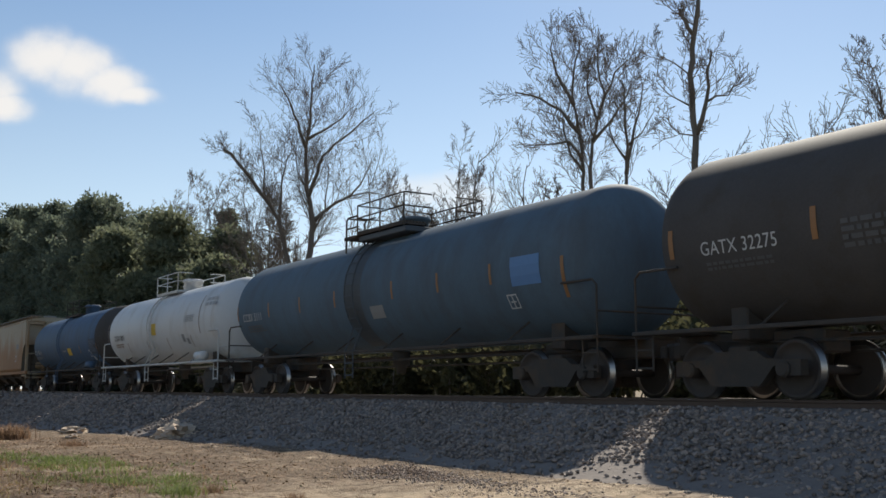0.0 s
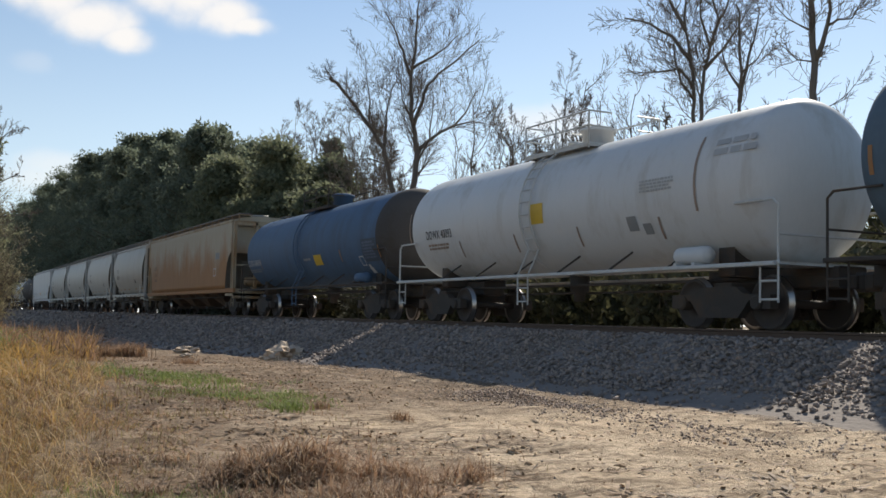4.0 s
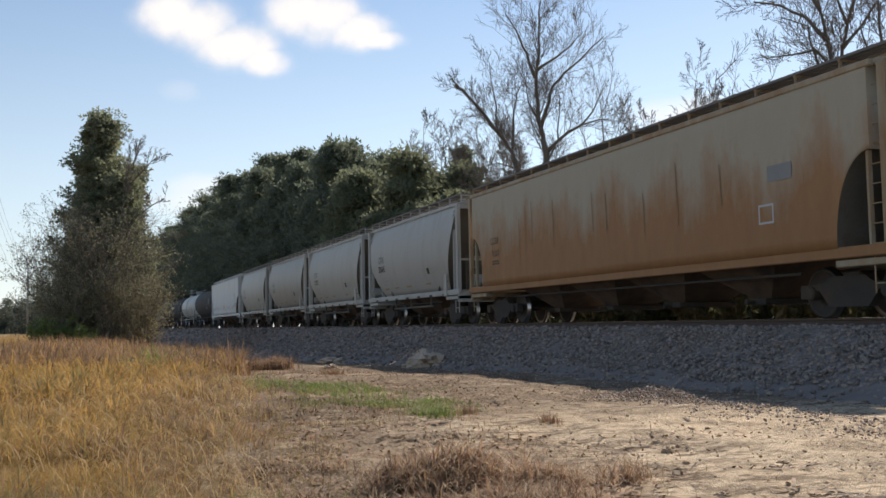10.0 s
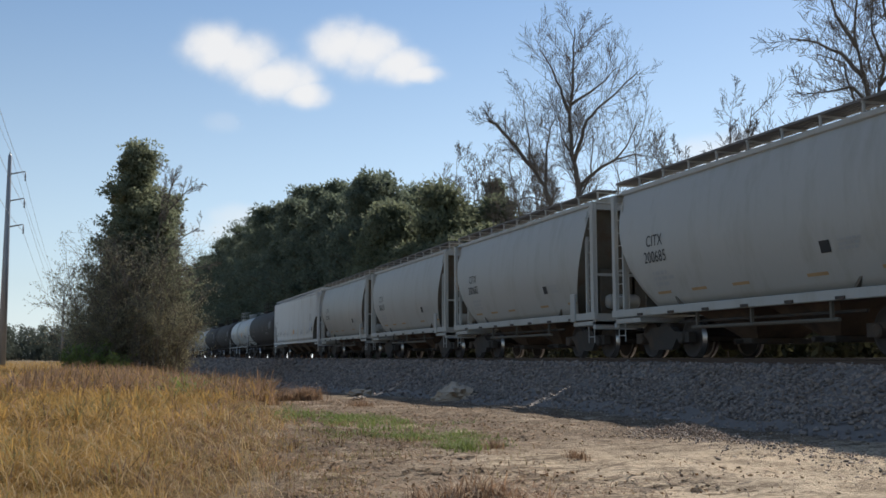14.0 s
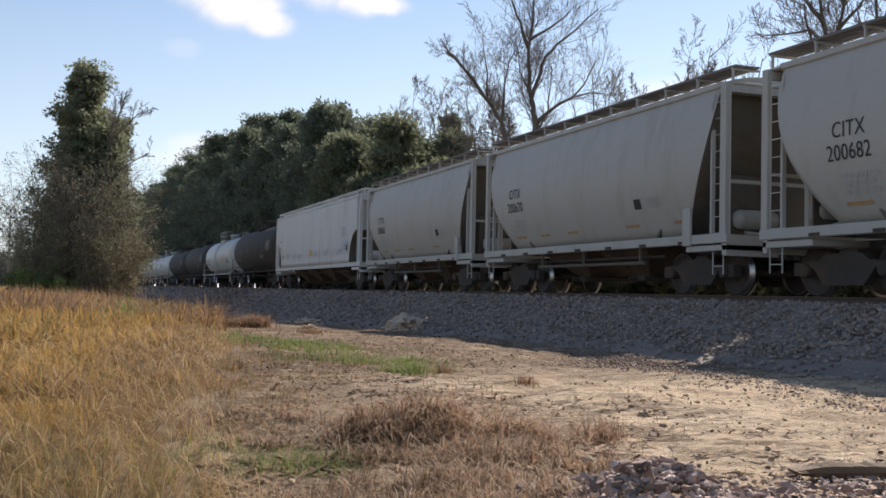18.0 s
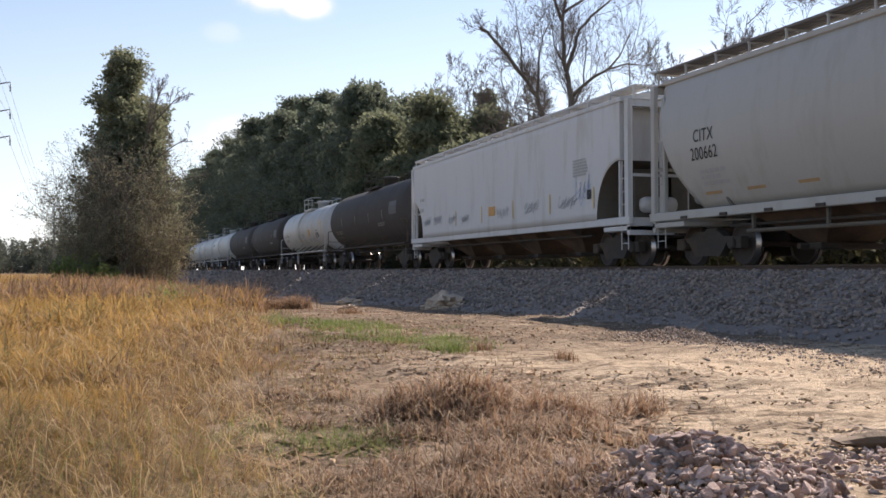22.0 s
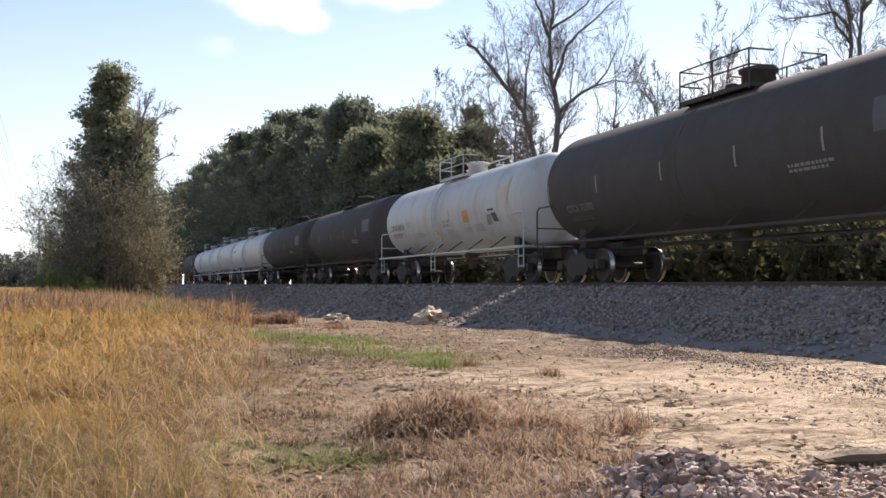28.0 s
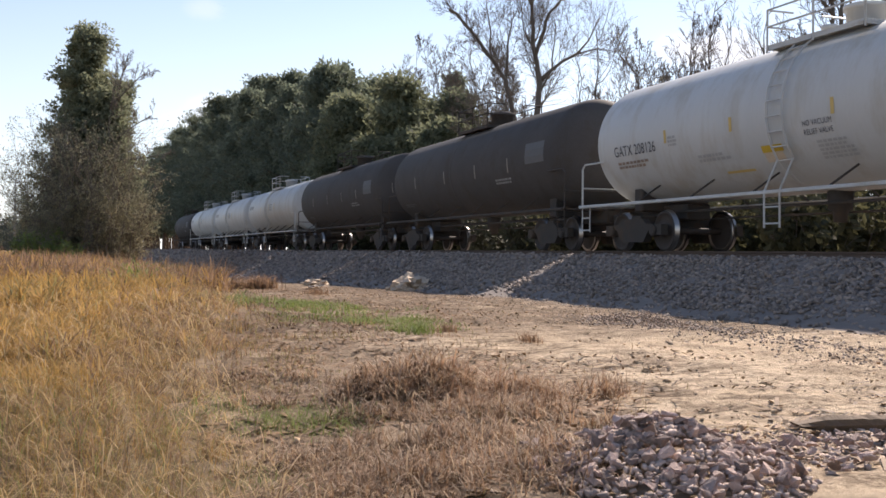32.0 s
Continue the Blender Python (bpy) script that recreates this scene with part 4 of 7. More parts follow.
            for y in places:
                part("bracket", cached(("bracket", x > 0, roof_mat.name, eave), lambda: Bag().box(x - 0.32, x + 0.32, -0.02, 0.02, peak - 0.02, peak + 0.02).box(x + math.copysign(0.28, x) - 0.02, x + math.copysign(0.28, x) + 0.02, -0.02, 0.02, eave + 0.05, peak).mesh("bracket", roof_mat)), board_ob, m=pose(0, y, 0))
    if marks:
        marks(car, hopper_side(style, eave), half)
    return car


# grime colour, deepened to paint in the shade of the end recesses
M_grimeshade = mat("grime_and_shade", (0.135, 0.12, 0.095), 0.85, scale=1.5, vary=0.35, grain=25, bump=0.1, dirt=(0.12, 0.075, 0.045), dirt_amount=0.4)
M_board = mat("weathered_running_board", (0.17, 0.155, 0.14), 0.7, scale=2, vary=0.3, grain=30, bump=0.1)
M_bay = mat("hopper_bay_grime", (0.13, 0.085, 0.055), 0.8, scale=2, vary=0.35, grain=30, bump=0.15, dirt=(0.05, 0.04, 0.035), dirt_amount=0.4)
GAPS = dict(zip("abcdefghijklmnopqrs", [-5.6, 13.2, 32.3, 47.9, 64.25, 84.25, 96.95, 109.9, 123.1, 136.15, 155.9, 173.2, 190.0, 206.6, 224.0, 242.0, 260.0, 279.0, 297.0]))
G = list(GAPS.values())
RNG = random.Random(11)


def letter(car, where, u, v, height, body, material, label="stencilled reporting mark", squeeze=0.86):
    part("lettering", text_mesh(body, height, material, lambda a, c: where(u + a * squeeze, v + c)), car, label)


def stripes(car, where, us, v0, v1, material, width=0.1, lean=0.0):
    for u in us:
        part("reflector_stripe", patch([(u, u + width, v0, v1, lean)], material, where, "reflector_stripe"), car)


def frame_of(u0, u1, v0, v1, t=0.03):
    """A thin rectangular outline."""
    return [(u0, u1, v1 - t, v1), (u0, u1, v0, v0 + t), (u0, u0 + t, v0 + t, v1 - t), (u1 - t, u1, v0 + t, v1 - t)]


def data(car, w, material, u, v, width, height, rows):
    part("data_lettering", patch(bars(u, v, width, height, rows, RNG), material, w), car)


def marks_car1(car, w, half):
    letter(car, w, -7.37, -0.36, 0.22, "GATX 32275", M_chalk)
    data(car, w, M_dim, -7.3, -0.48, 1.6, 0.05, 2)
    data(car, w, M_dim, -4.76, -0.12, 1.4, 0.07, 4)
    stripes(car, w, [-8.05, -5.25, -1.0], -0.35, 0.12, M_orange, 0.1)


def marks_car2(car, w, half):
    letter(car, w, -(half - 1.75), -0.4, 0.24, "CCBX 5111", M_chalk)
    data(car, w, M_dim, -(half - 2.0), -0.55, 1.4, 0.05, 3)
    stripes(car, w, [-(half - 1.3), -5.8, -3.6, -1.4, 1.65, 3.7, 5.75], -0.35, 0.08, M_orange, 0.08)
    stripes(car, w, [8.05], -0.8, 0.0, M_orange, 0.1, 0.05)
    part("blue_panel", patch([(6.5, 7.45, -0.45, 0.13)], M_blueplate, w, "blue_panel"), car, "faded blue painted panel")
    part("placard", patch([(0.5, 1.15, -0.78, -0.45)], M_fade, w, "placard"), car)
    part("label_frame", patch(frame_of(6.22, 6.55, -0.92, -0.6) + [(6.37, 6.4, -0.89, -0.63), (6.3, 6.47, -0.78, -0.75)], M_chalk, w, "label_frame"), car)


def marks_car3(car, side, half):
    def w(u, v):
        return side(u - 0.2, v)

    letter(car, w, -5.49, -0.39, 0.23, "DOWX 40093", M_ink, squeeze=0.74)
    data(car, w, M_brownink, -5.45, -0.53, 1.2, 0.06, 2)
    data(car, w, M_faint, 3.9, 0.2, 1.1, 0.04, 4)
    data(car, w, M_faint, half - 1.9, 0.75, 1.1, 0.12, 2)
    stripes(car, w, [-3.72, -1.0, 1.6, 4.3], -0.98, -0.52, M_brownink, 0.06, 0.05)
    stripes(car, w, [-6.5], -0.46, 0.39, M_brownink, 0.05)
    part("orange_panel", patch([(-0.1, 0.45, -0.35, 0.1)], M_yellow, w, "orange_panel"), car, "square orange panel on the shell")
    part("placard", patch([(3.4, 3.7, -0.75, -0.45)], M_fade, w, "placard"), car)
    part("placard", patch([(3.85, 4.1, -0.85, -0.62)], M_fade, w, "placard"), car)
    part("rust_stripe", patch([(half - 2.35, half - 2.29, -0.5, 0.9)], M_brownink, w, "rust_stripe"), car)


def marks_car4(car, side, half):
    def w(u, v):
        return side(u - 0.2, v)

    letter(car, w, -(half - 1.5), -0.55, 0.24, "CCBX 400054", M_chalk)
    data(car, w, M_fade, -(half - 1.6), -0.7, 1.6, 0.05, 2)
    part("grimy_panel", patch([(5.85, 7.0, -0.85, -0.12)], M_bluegrime, w, "grimy_panel"), car, "grimy stencil panel with worn print")
    part("data_lettering", patch(bars(5.95, -0.2, 0.9, 0.06, 6, RNG), M_bluefade, lambda u, v: tuple(Vector(w(u, v)) + Vector((-0.004, 0, 0)))), car)
    part("orange_panel", patch([(1.35, 2.1, -0.8, -0.42)], M_yellow, w, "orange_panel"), car, "orange rectangular sticker on the shell")
    data(car, w, M_fade, 0.3, -0.5, 0.85, 0.09, 1)
    part("label_frame", patch(frame_of(5.45, 5.8, -0.98, -0.64), M_chalk, w, "label_frame"), car)
    part("placard", patch([(5.9, 6.04, -1.06, -0.95), (5.84, 6.1, -1.3, -1.06)], M_chalk, w, "placard"), car, "white placard in a holder")
    stripes(car, w, [3.9, -(half - 3.2), 7.1], -0.75, -0.35, M_orange, 0.07)
    head = head_side(1.48, 1.12 + 1.48, half - 0.62)
    letter(car, head, -0.15, 0.62, 0.13, "CCBX 400054", M_chalk, squeeze=0.8)
    data(car, head, M_fade, 0.1, 0.52, 0.7, 0.04, 2)
    data(car, head, M_dim, 0.15, -0.25, 0.7, 0.05, 4)
    part("placard", patch([(0.32, 0.52, -0.92, -0.84), (0.24, 0.6, -1.06, -0.92)], M_chalk, head, "placard"), car, "white placard on the tank head")


def marks_tan(car, w, half):
    letter(car, w, -7.49, 2.46, 0.21, "CCBX", M_grimepaint)
    letter(car, w, -7.4, 2.07, 0.2, "71507", M_grimepaint)
    data(car, w, M_grimepaint, -7.35, 1.95, 0.5, 0.05, 2)
    part("label_frame", patch(frame_of(half - 3.9, half - 3.45, 1.78, 2.15, 0.04), M_chalk, w, "label_frame"), car)
    part("pale_patch", patch([(half - 3.6, half - 2.9, 2.55, 2.85)], M_fade, w, "pale_patch"), car)
    # dark runs of dirt down the side sheets
    rng = random.Random(51)
    for u in (-5.2, -4.75, -4.3, -2.9, -0.6, 0.1, 1.9, 3.3, 4.9):
        v1 = rng.uniform(2.9, 3.5)
        part("dirt_run", patch([(u, u + rng.uniform(0.02, 0.045), 1.9 + rng.uniform(-0.3, 0.4), v1, -0.05)], M_run, w, "dirt_run"), car)


def marks_grey(number):
    def marks(car, w, half):
        u = -(half - 2.55)
        letter(car, w, u - 0.08, 2.62, 0.27, "CITX", M_ink)
        letter(car, w, u - 0.22, 2.24, 0.27, number, M_ink)
        data(car, w, M_faint, u + 0.05, 2.02, 0.8, 0.08, 3)
        data(car, w, M_faint, half - 3.5, 2.1, 0.6, 0.05, 3)
        part("label_panel", patch([(half - 4.0, half - 3.72, 1.88, 2.1)], M_ink, w, "label_panel"), car, "small black consolidated label")
        stripes(car, w, [u + 0.0, u + 1.5, u + 3.1, half - 4.6, half - 2.6], 1.50, 1.56, M_paleorange, 0.6)
        for k in range(7):
            part("bracket", cached("slot", lambda: Bag().box(-0.02, 0.02, -0.12, 0.12, -0.03, 0.03).mesh("bracket", M_under)), car, m=pose(-1.57, -(half - 2) + (2 * half - 4) * k / 6, 1.05))
        gear = Bag().tube([(-1.4, -(half - 3.7), 0.68), (-1.4, half - 4.1, 0.68)], 0.04, 8)
        for y in (-(half - 3.9), 0.0, half - 4.3):
            gear.box(-1.43, -1.37, y - 0.03, y + 0.03, 0.68, 1.02)
        part("gate_rail", gear.mesh("gate_rail", M_grimeshade), car, "dark steel rail hung below the sill")
        part("step_panel", Bag().box(-1.6, -1.54, -(half - 1.95) - 0.28, -(half - 1.95), 0.98, 1.75, 0.01).mesh("step_panel", M_grey), car)
    return marks


def marks_white_hopper(car, w, half):
    data(car, w, M_faint, -(half - 1.9), 2.75, 0.5, 0.12, 1)
    data(car, w, M_faint, -(half - 1.9), 2.35, 0.5, 0.14, 1)
    data(car, w, M_faint, half - 3.6, 2.85, 0.9, 0.05, 6)
    stripes(car, w, [-3.6, -0.9, 1.9, 4.7, half - 2.4], 1.5, 2.05, M_palestripe, 0.08)
    part("label_panel", patch([(half - 2.75, half - 2.5, 1.75, 2.0)], M_ink, w, "label_panel"), car, "small black consolidated label")
    part("orange_panel", patch([(-0.2, 0.4, 1.68, 1.98)], M_orangepanel, w, "orange_panel"), car)
    # looping spray-paint strokes without words
    rng = random.Random(5)
    for u, wide, tall, paint in ((-7.4, 0.8, 0.4, M_spray), (-6.2, 1.0, 0.42, M_spray), (-4.4, 0.9, 0.4, M_spray), (-2.9, 0.7, 0.36, M_spray), (0.6, 1.0, 0.42, M_spray), (2.9, 1.0, 0.42, M_spray), (5.4, 1.1, 0.42, M_spray), (half - 3.4, 0.9, 0.8, M_bluespray)):
        bag, base = Bag(), 1.52 + rng.uniform(0, 0.1)
        turns = rng.randint(4, 6)
        for stroke in range(2):
            pts, a = [], rng.uniform(0, 6)
            for i in range(turns * 9):
                f = i / (turns * 9)
                g = 6.283 * turns * f + a
                pts.append((u + wide * f + 0.10 * math.cos(g * 0.93), base + 0.2 * tall * stroke + tall * (0.4 + 0.4 * math.sin(g) * (0.6 + 0.4 * math.sin(f * 17 + a)))))
            for (xa, ya), (xb, yb) in zip(pts, pts[1:]):
                d = math.hypot(xb - xa, yb - ya) or 1
                nx, ny = -(yb - ya) / d * 0.008, (xb - xa) / d * 0.008
                bag.add([w(xa - nx, ya - ny), w(xb - nx, yb - ny), w(xb + nx, yb + ny), w(xa + nx, ya + ny)], [(0, 1, 2, 3)])
        part("graffiti", bag.mesh("graffiti", paint), car, "scrawled spray-paint strokes")


def marks_black(text=""):
    def marks(car, w, half):
        if text:
            letter(car, w, -6.34, -0.78, 0.2, text, M_palegrey)
        data(car, w, M_dim, -6.3, -0.92, 1.2, 0.05, 2)
        stripes(car, w, [-7.3, -4.45, -1.33, 1.5, 4.1], -0.36, 0.06, M_palegrey, 0.06)
        part("label_panel", patch([(5.37, 6.6, -0.21, 0.36)], M_dim, w, "label_panel"), car, "faded grey stencil panel")
        data(car, w, M_fade, 3.07, -0.5, 1.3, 0.06, 2)
    return marks


def marks_white2(car, w, half):
    letter(car, w, -6.37, -0.38, 0.24, "GATX 208126", M_softink)
    data(car, w, M_brownink, -6.3, -0.52, 1.4, 0.06, 2)
    data(car, w, M_faint, -4.05, -0.12, 0.3, 0.05, 3)
    data(car, w, M_faint, -3.08, -0.62, 1.0, 0.06, 2)
    stripes(car, w, [-4.2, -1.86, 1.0, 3.6], -0.25, 0.03, M_palestripe, 0.09)
    part("orange_panel", patch([(-1.02, -0.42, -0.76, -0.62)], M_yellow, w, "orange_panel"), car, "yellow band of a worn sticker")
    part("pale_sticker", patch([(-1.0, -0.46, -0.97, -0.76)], M_palesticker, w, "pale_sticker"), car, "peeled pale sticker")
    letter(car, w, 0.25, -0.38, 0.1, "NO VACUUM", M_softink)
    letter(car, w, 0.25, -0.54, 0.1, "RELIEF VALVE", M_softink)
    data(car, w, M_faint, 0.5, -0.66, 0.8, 0.05, 5)
    part("pale_sticker", patch([(5.75, 6.35, 0.05, 0.42)], M_palesticker, w, "pale_sticker"), car, "peeled peach-coloured sticker")
    stripes(car, w, [6.55], -0.15, 0.75, M_palestripe, 0.11)
    part("orange_square", patch([(2.45, 3.0, -0.5, -0.08)], M_orangepanel, w, "orange_square"), car, "square orange panel on the shell")
    part("dark_placard", patch([(5.25, 5.65, -0.62, -0.32, -0.12)], M_softink, w, "dark_placard"), car, "leaning dark placard")
    data(car, w, M_softink, 4.9, -0.18, 0.55, 0.07, 1)
    data(car, w, M_faint, 3.4, -0.62, 0.9, 0.06, 3)
    data(car, w, M_faint, 2.4, -0.68, 0.6, 0.06, 2)
    part("placard", patch([(5.72, 5.92, -0.92, -0.72), (5.64, 6.0, -1.12, -0.92)], M_chalk, w, "placard"), car, "white placard in a holder")
    head = head_side(1.45, 1.12 + 1.45, half - 0.62)
    letter(car, head, -0.35, 0.3, 0.13, "GATX 208126", M_softink, squeeze=0.8)
    data(car, head, M_faint, -0.2, 0.2, 0.8, 0.05, 3)
    part("placard", patch([(-0.1, 0.25, -0.6, -0.3)], M_softink, head, "placard"), car, "dark placard on the tank head")
    part("stain", patch([(4.6, 5.0, -0.7, -0.35, 0.15)], M_fade, w, "stain"), car)
    part("rust_stain", patch([(-2.4, -1.5, -1.12, -1.06)], M_palestripe, w, "rust_stain"), car)


def marks_white3(car, w, half):
    data(car, w, M_fade, -(half - 2.0), 0.4, 1.7, 0.25, 1)
    data(car, w, M_fade, 0.5, 0.3, 0.9, 0.1, 3)
    stripes(car, w, [-2.6, 0.2, 2.0], -0.1, 0.3, M_yellow, 0.08)


tank_car("black tank car with white stencilled number and grimy shell", G[0], G[1], 1.49, M_black, marks=marks_car1)
tank_car("slate-blue tank car with railed top platform", G[1], G[2], 1.51, M_slate, top="wide", ladder_mat=M_stain, stained=True, marks=marks_car2)
tank_car("white tank car with orange panel and side ladder", G[2], G[3], 1.46, M_white, rail_mat=M_cream, reservoir=True, marks=marks_car3)
tank_car("blue tank car with black-painted end and orange sticker", G[3], G[4], 1.48, M_blue, ends=0.75, ends_mat=M_black, top="dark", ladder_mat=M_blue, reservoir=True, marks=marks_car4)
hopper_car("tan covered hopper streaked with orange rust", G[4], G[5], "flat", M_tanside, 4, roof_mat=M_tan, sill_mat=M_tan, rail_mat=M_tanside, cut=0.85, cut_top=2.75, far_cut=0.85, marks=marks_tan)
for k, number in enumerate(("200685", "200682", "200670", "200662")):
    hopper_car("light grey round-sided covered hopper, dusty", G[5 + k], G[6 + k], "round", M_grey, 2, cut=1.34, marks=marks_grey(number))
hopper_car("white flat-sided covered hopper with graffiti along its sill", G[9], G[10], "flat", M_white, 4, board="light", eave=4.04, cut=1.25, cut_top=2.6, marks=marks_white_hopper)
tank_car("black tank car with faded stencil panel", G[10], G[11], 1.51, M_black, side_ladder=False, marks=marks_black("CTCX 733783"))
tank_car("white tank car with yellow panel and white railings", G[11], G[12], 1.45, M_cream, rail_mat=M_cream, marks=marks_white2)
tank_car("black tank car with yellow reflector stripes", G[12], G[13], 1.50, M_black, side_ladder=False, marks=marks_black())
tank_car("black tank car with yellow reflector stripes", G[13], G[14], 1.50, M_black, side_ladder=False, marks=marks_black())
for k in (14, 15, 16):
    tank_car("dull white tank car with railed top", G[k], G[k + 1], 1.48, M_cream, rail_mat=M_cream, marks=marks_white3)
tank_car("black tank car far down the train", G[17], G[18], 1.48, M_black, side_ladder=False, marks=marks_black())


# ---- trees behind the line ----
def wander(rng, p, d, length, n, bend, lift):
    """A crooked line of n steps from p along d."""
    pts, d = [Vector(p)], Vector(d).normalized()
    for _ in range(n):
        d = (d + Vector((rng.uniform(-bend, bend), rng.uniform(-bend, bend), rng.uniform(-bend, bend) + lift))).normalized()
        pts.append(pts[-1] + d * (length / n))
    return pts


def around(d, rng, angle):
    """A direction at that angle from d, anywhere round it."""
    u = d.orthogonal().normalized()
    w = d.cross(u)
    a = rng.uniform(0, 2 * math.pi)
    return (d * math.cos(angle) + (u * math.cos(a) + w * math.sin(a)) * math.sin(angle)).normalized()


def sprout(rng, wood, twig, pts, r, level, length, thin=1.0, start=0.25, depth=3, fine=0.0078, limb=1.0):
    """Branches, boughs and twigs along a limb, each order finer and straighter than the last."""
    counts = {1: 12, 2: 9, 3: 7, 4: 5}
    if level > depth:
        return
    n = max(2, int(counts[level] * (thin if level < 4 else 1)))
    for k in range(n):
        f = start + (1 - start) * (k + rng.random()) / n
        i = min(int(f * (len(pts) - 1)), len(pts) - 2)
        p = pts[i].lerp(pts[i + 1], f * (len(pts) - 1) - i)
        d = (pts[i + 1] - pts[i]).normalized()
        rr = r * (1 - f * 0.7) * (limb * rng.uniform(0.38, 0.6) if level == 1 else rng.uniform(0.3, 0.48))
        ll = length * (1 - 0.45 * f) * rng.uniform(0.55, 1.1)
        way = around(d, rng, radians(rng.uniform(28, 62)))
        way.z = way.z * 0.9 + 0.14
        line = wander(rng, p, way, ll, (8, 6, 4, 2)[level - 1], (0.2, 0.17, 0.14, 0.1)[level - 1], 0.10 if level < 3 else 0.05)
        m = len(line) - 1
        rads = [max(fine, rr * (1 - 0.85 * j / m)) for j in range(m + 1)]
        (wood if level == 1 else twig).tube(line, rads, (6, 4, 3, 3)[level - 1], False)
        sprout(rng, wood, twig, line, rr, level + 1, ll * (0.62, 0.66, 0.62, 0.5)[level - 1], thin, 0.15, depth, fine)


def limbed_tree(label, x, y, limbs, seed, thin=1.0, name="bare_tree", group="bare trees behind the line", fine=0.0078):
    """A tree with limbs placed to fit the camera's view. limbs: (points of (across, up), radius at foot, radius at tip,
    reach of its boughs, first share that bears boughs).
    """
    rng = random.Random(seed)
    wood, twig = Bag(), Bag()
    across, away = Vector((y, -x, 0)).normalized(), Vector((x, y, 0)).normalized()
    built = []
    for number, (marks_, r0, r1, reach, start) in enumerate(limbs):
        slope = 0.0 if number == 0 else rng.uniform(-0.6, 0.6)
        u0, z0 = marks_[0]
        first = across * u0 + Vector((0, 0, z0 - (0.3 if z0 == 0 else 0)))
        if built and z0 > 0:
            first = min(built, key=lambda q: (q - first).length)
        line = [first]
        base = across * u0 + Vector((0, 0, z0))
        for (ua, za), (ub, zb) in zip(marks_, marks_[1:]):
            steps_ = max(2, int(math.hypot(ub - ua, zb - za) / 0.45))
            for k in range(1, steps_ + 1):
                f = k / steps_
                u, z = ua + (ub - ua) * f, za + (zb - za) * f
                gone = across * u + Vector((0, 0, z)) - base
                line.append(first * (0.0 if z0 == 0 else 1.0) + (base if z0 == 0 else Vector()) + gone + away * slope * abs(u - u0) + Vector((rng.uniform(-0.05, 0.05), rng.uniform(-0.05, 0.05), 0)))
        n = len(line) - 1
        wood.tube(line, [(r0 + (r1 - r0) * (k / n) ** 0.7) * 0.9 for k in range(n + 1)], 8)
        built += line
        sprout(rng, wood, twig, line, (r0 + r1) * 0.4, 2, reach * 1.95, thin * max(1.0, n / 15), start, 4, fine)
    tree = thing(name, label, "tree", group, m=pose(x, y, ground_z(x, y)))
    part("trunk", wood.mesh("trunk", M_bark, True), tree)
    part("crown", twig.mesh("crown", M_twig), tree, "bare fine twigs")
    return tree


def bare_tree(label, x, y, height, stems, seed, thin=1.0, spread=0.42, leaves=0, name="bare_tree", depth=3, fine=0.0078, group="bare trees behind the line", limb=1.0):
    """stems: (lean x, lean y, share of the height, radius, branch length share)."""
    rng = random.Random(seed)
    wood, twig, leaf = Bag(), Bag(), Bag()
    for lx, ly, share, r, reach, *taper in stems:
        taper = taper[0] if taper else 0.92
        h = height * share * 0.9
        pts = [Vector((0, 0, -0.3))]
        n = 12
        for k in range(1, n + 1):
            f = k / n
            wob = 0.016 * height
            pts.append(Vector((lx * f ** 0.8 + rng.uniform(-wob, wob) * f, ly * f ** 0.8 + rng.uniform(-wob, wob) * f, h * f)))
        wood.tube(pts, [max(0.02, r * (1.25 if k == 0 else 1) * (1 - taper * (k / n))) for k in range(n + 1)], 8, False)
        sprout(rng, wood, twig, pts, r, 1, h * spread * reach, thin, 0.28, depth, fine, limb)
    tree = thing(name, label, "tree", group, m=pose(x, y, ground_z(x, y)))
    part("trunk", wood.mesh("trunk", M_bark, True), tree)
    part("crown", twig.mesh("crown", M_twig), tree, "bare fine twigs")
    if leaves:
        pick = [twig.v[rng.randrange(len(twig.v))] for _ in range(leaves)]
        scatter_leaves(leaf, pick, rng, 0.10)
        part("dry_foliage", leaf.mesh("dry_foliage", M_brush), tree, "few dry brown leaves")
    return tree


def scatter_leaves(bag, places, rng, size, spread=0.15):
    for p in places:
        c = Vector(p) + Vector((rng.gauss(0, spread), rng.gauss(0, spread), rng.gauss(0, spread)))
        a = Vector((rng.gauss(0, 1), rng.gauss(0, 1), rng.gauss(0, 1))).normalized()
        b = a.orthogonal().normalized() * size * rng.uniform(0.25, 0.5)
        a = a * size * rng.uniform(0.6, 1.2)
        bag.add([tuple(c - a), tuple(c + b), tuple(c + a), tuple(c - b)], [(0, 1, 2, 3)])


def leaf_mass(bag, c, rng, wide, tall, n, leaf):
    """A rounded clump of small leaf sprays, thicker towards its outside."""
    for _ in range(n):
        d = Vector((rng.gauss(0, 1), rng.gauss(0, 1), rng.gauss(0, 1))).normalized() * rng.random() ** 0.45
        o = c + Vector((d.x * wide, d.y * wide, d.z * tall))
        a = (Vector((rng.gauss(0, 1), rng.gauss(0, 1), rng.gauss(0, 1))) + d).normalized()
        b = a.orthogonal().normalized()
        b.rotate(Matrix.Rotation(rng.uniform(0, 6.28), 3, a))
        k = leaf * rng.uniform(0.6, 1.4)
        bag.add([tuple(o - b * k * 0.32), tuple(o + a * k), tuple(o + b * k * 0.32)], [(0, 1, 2)])


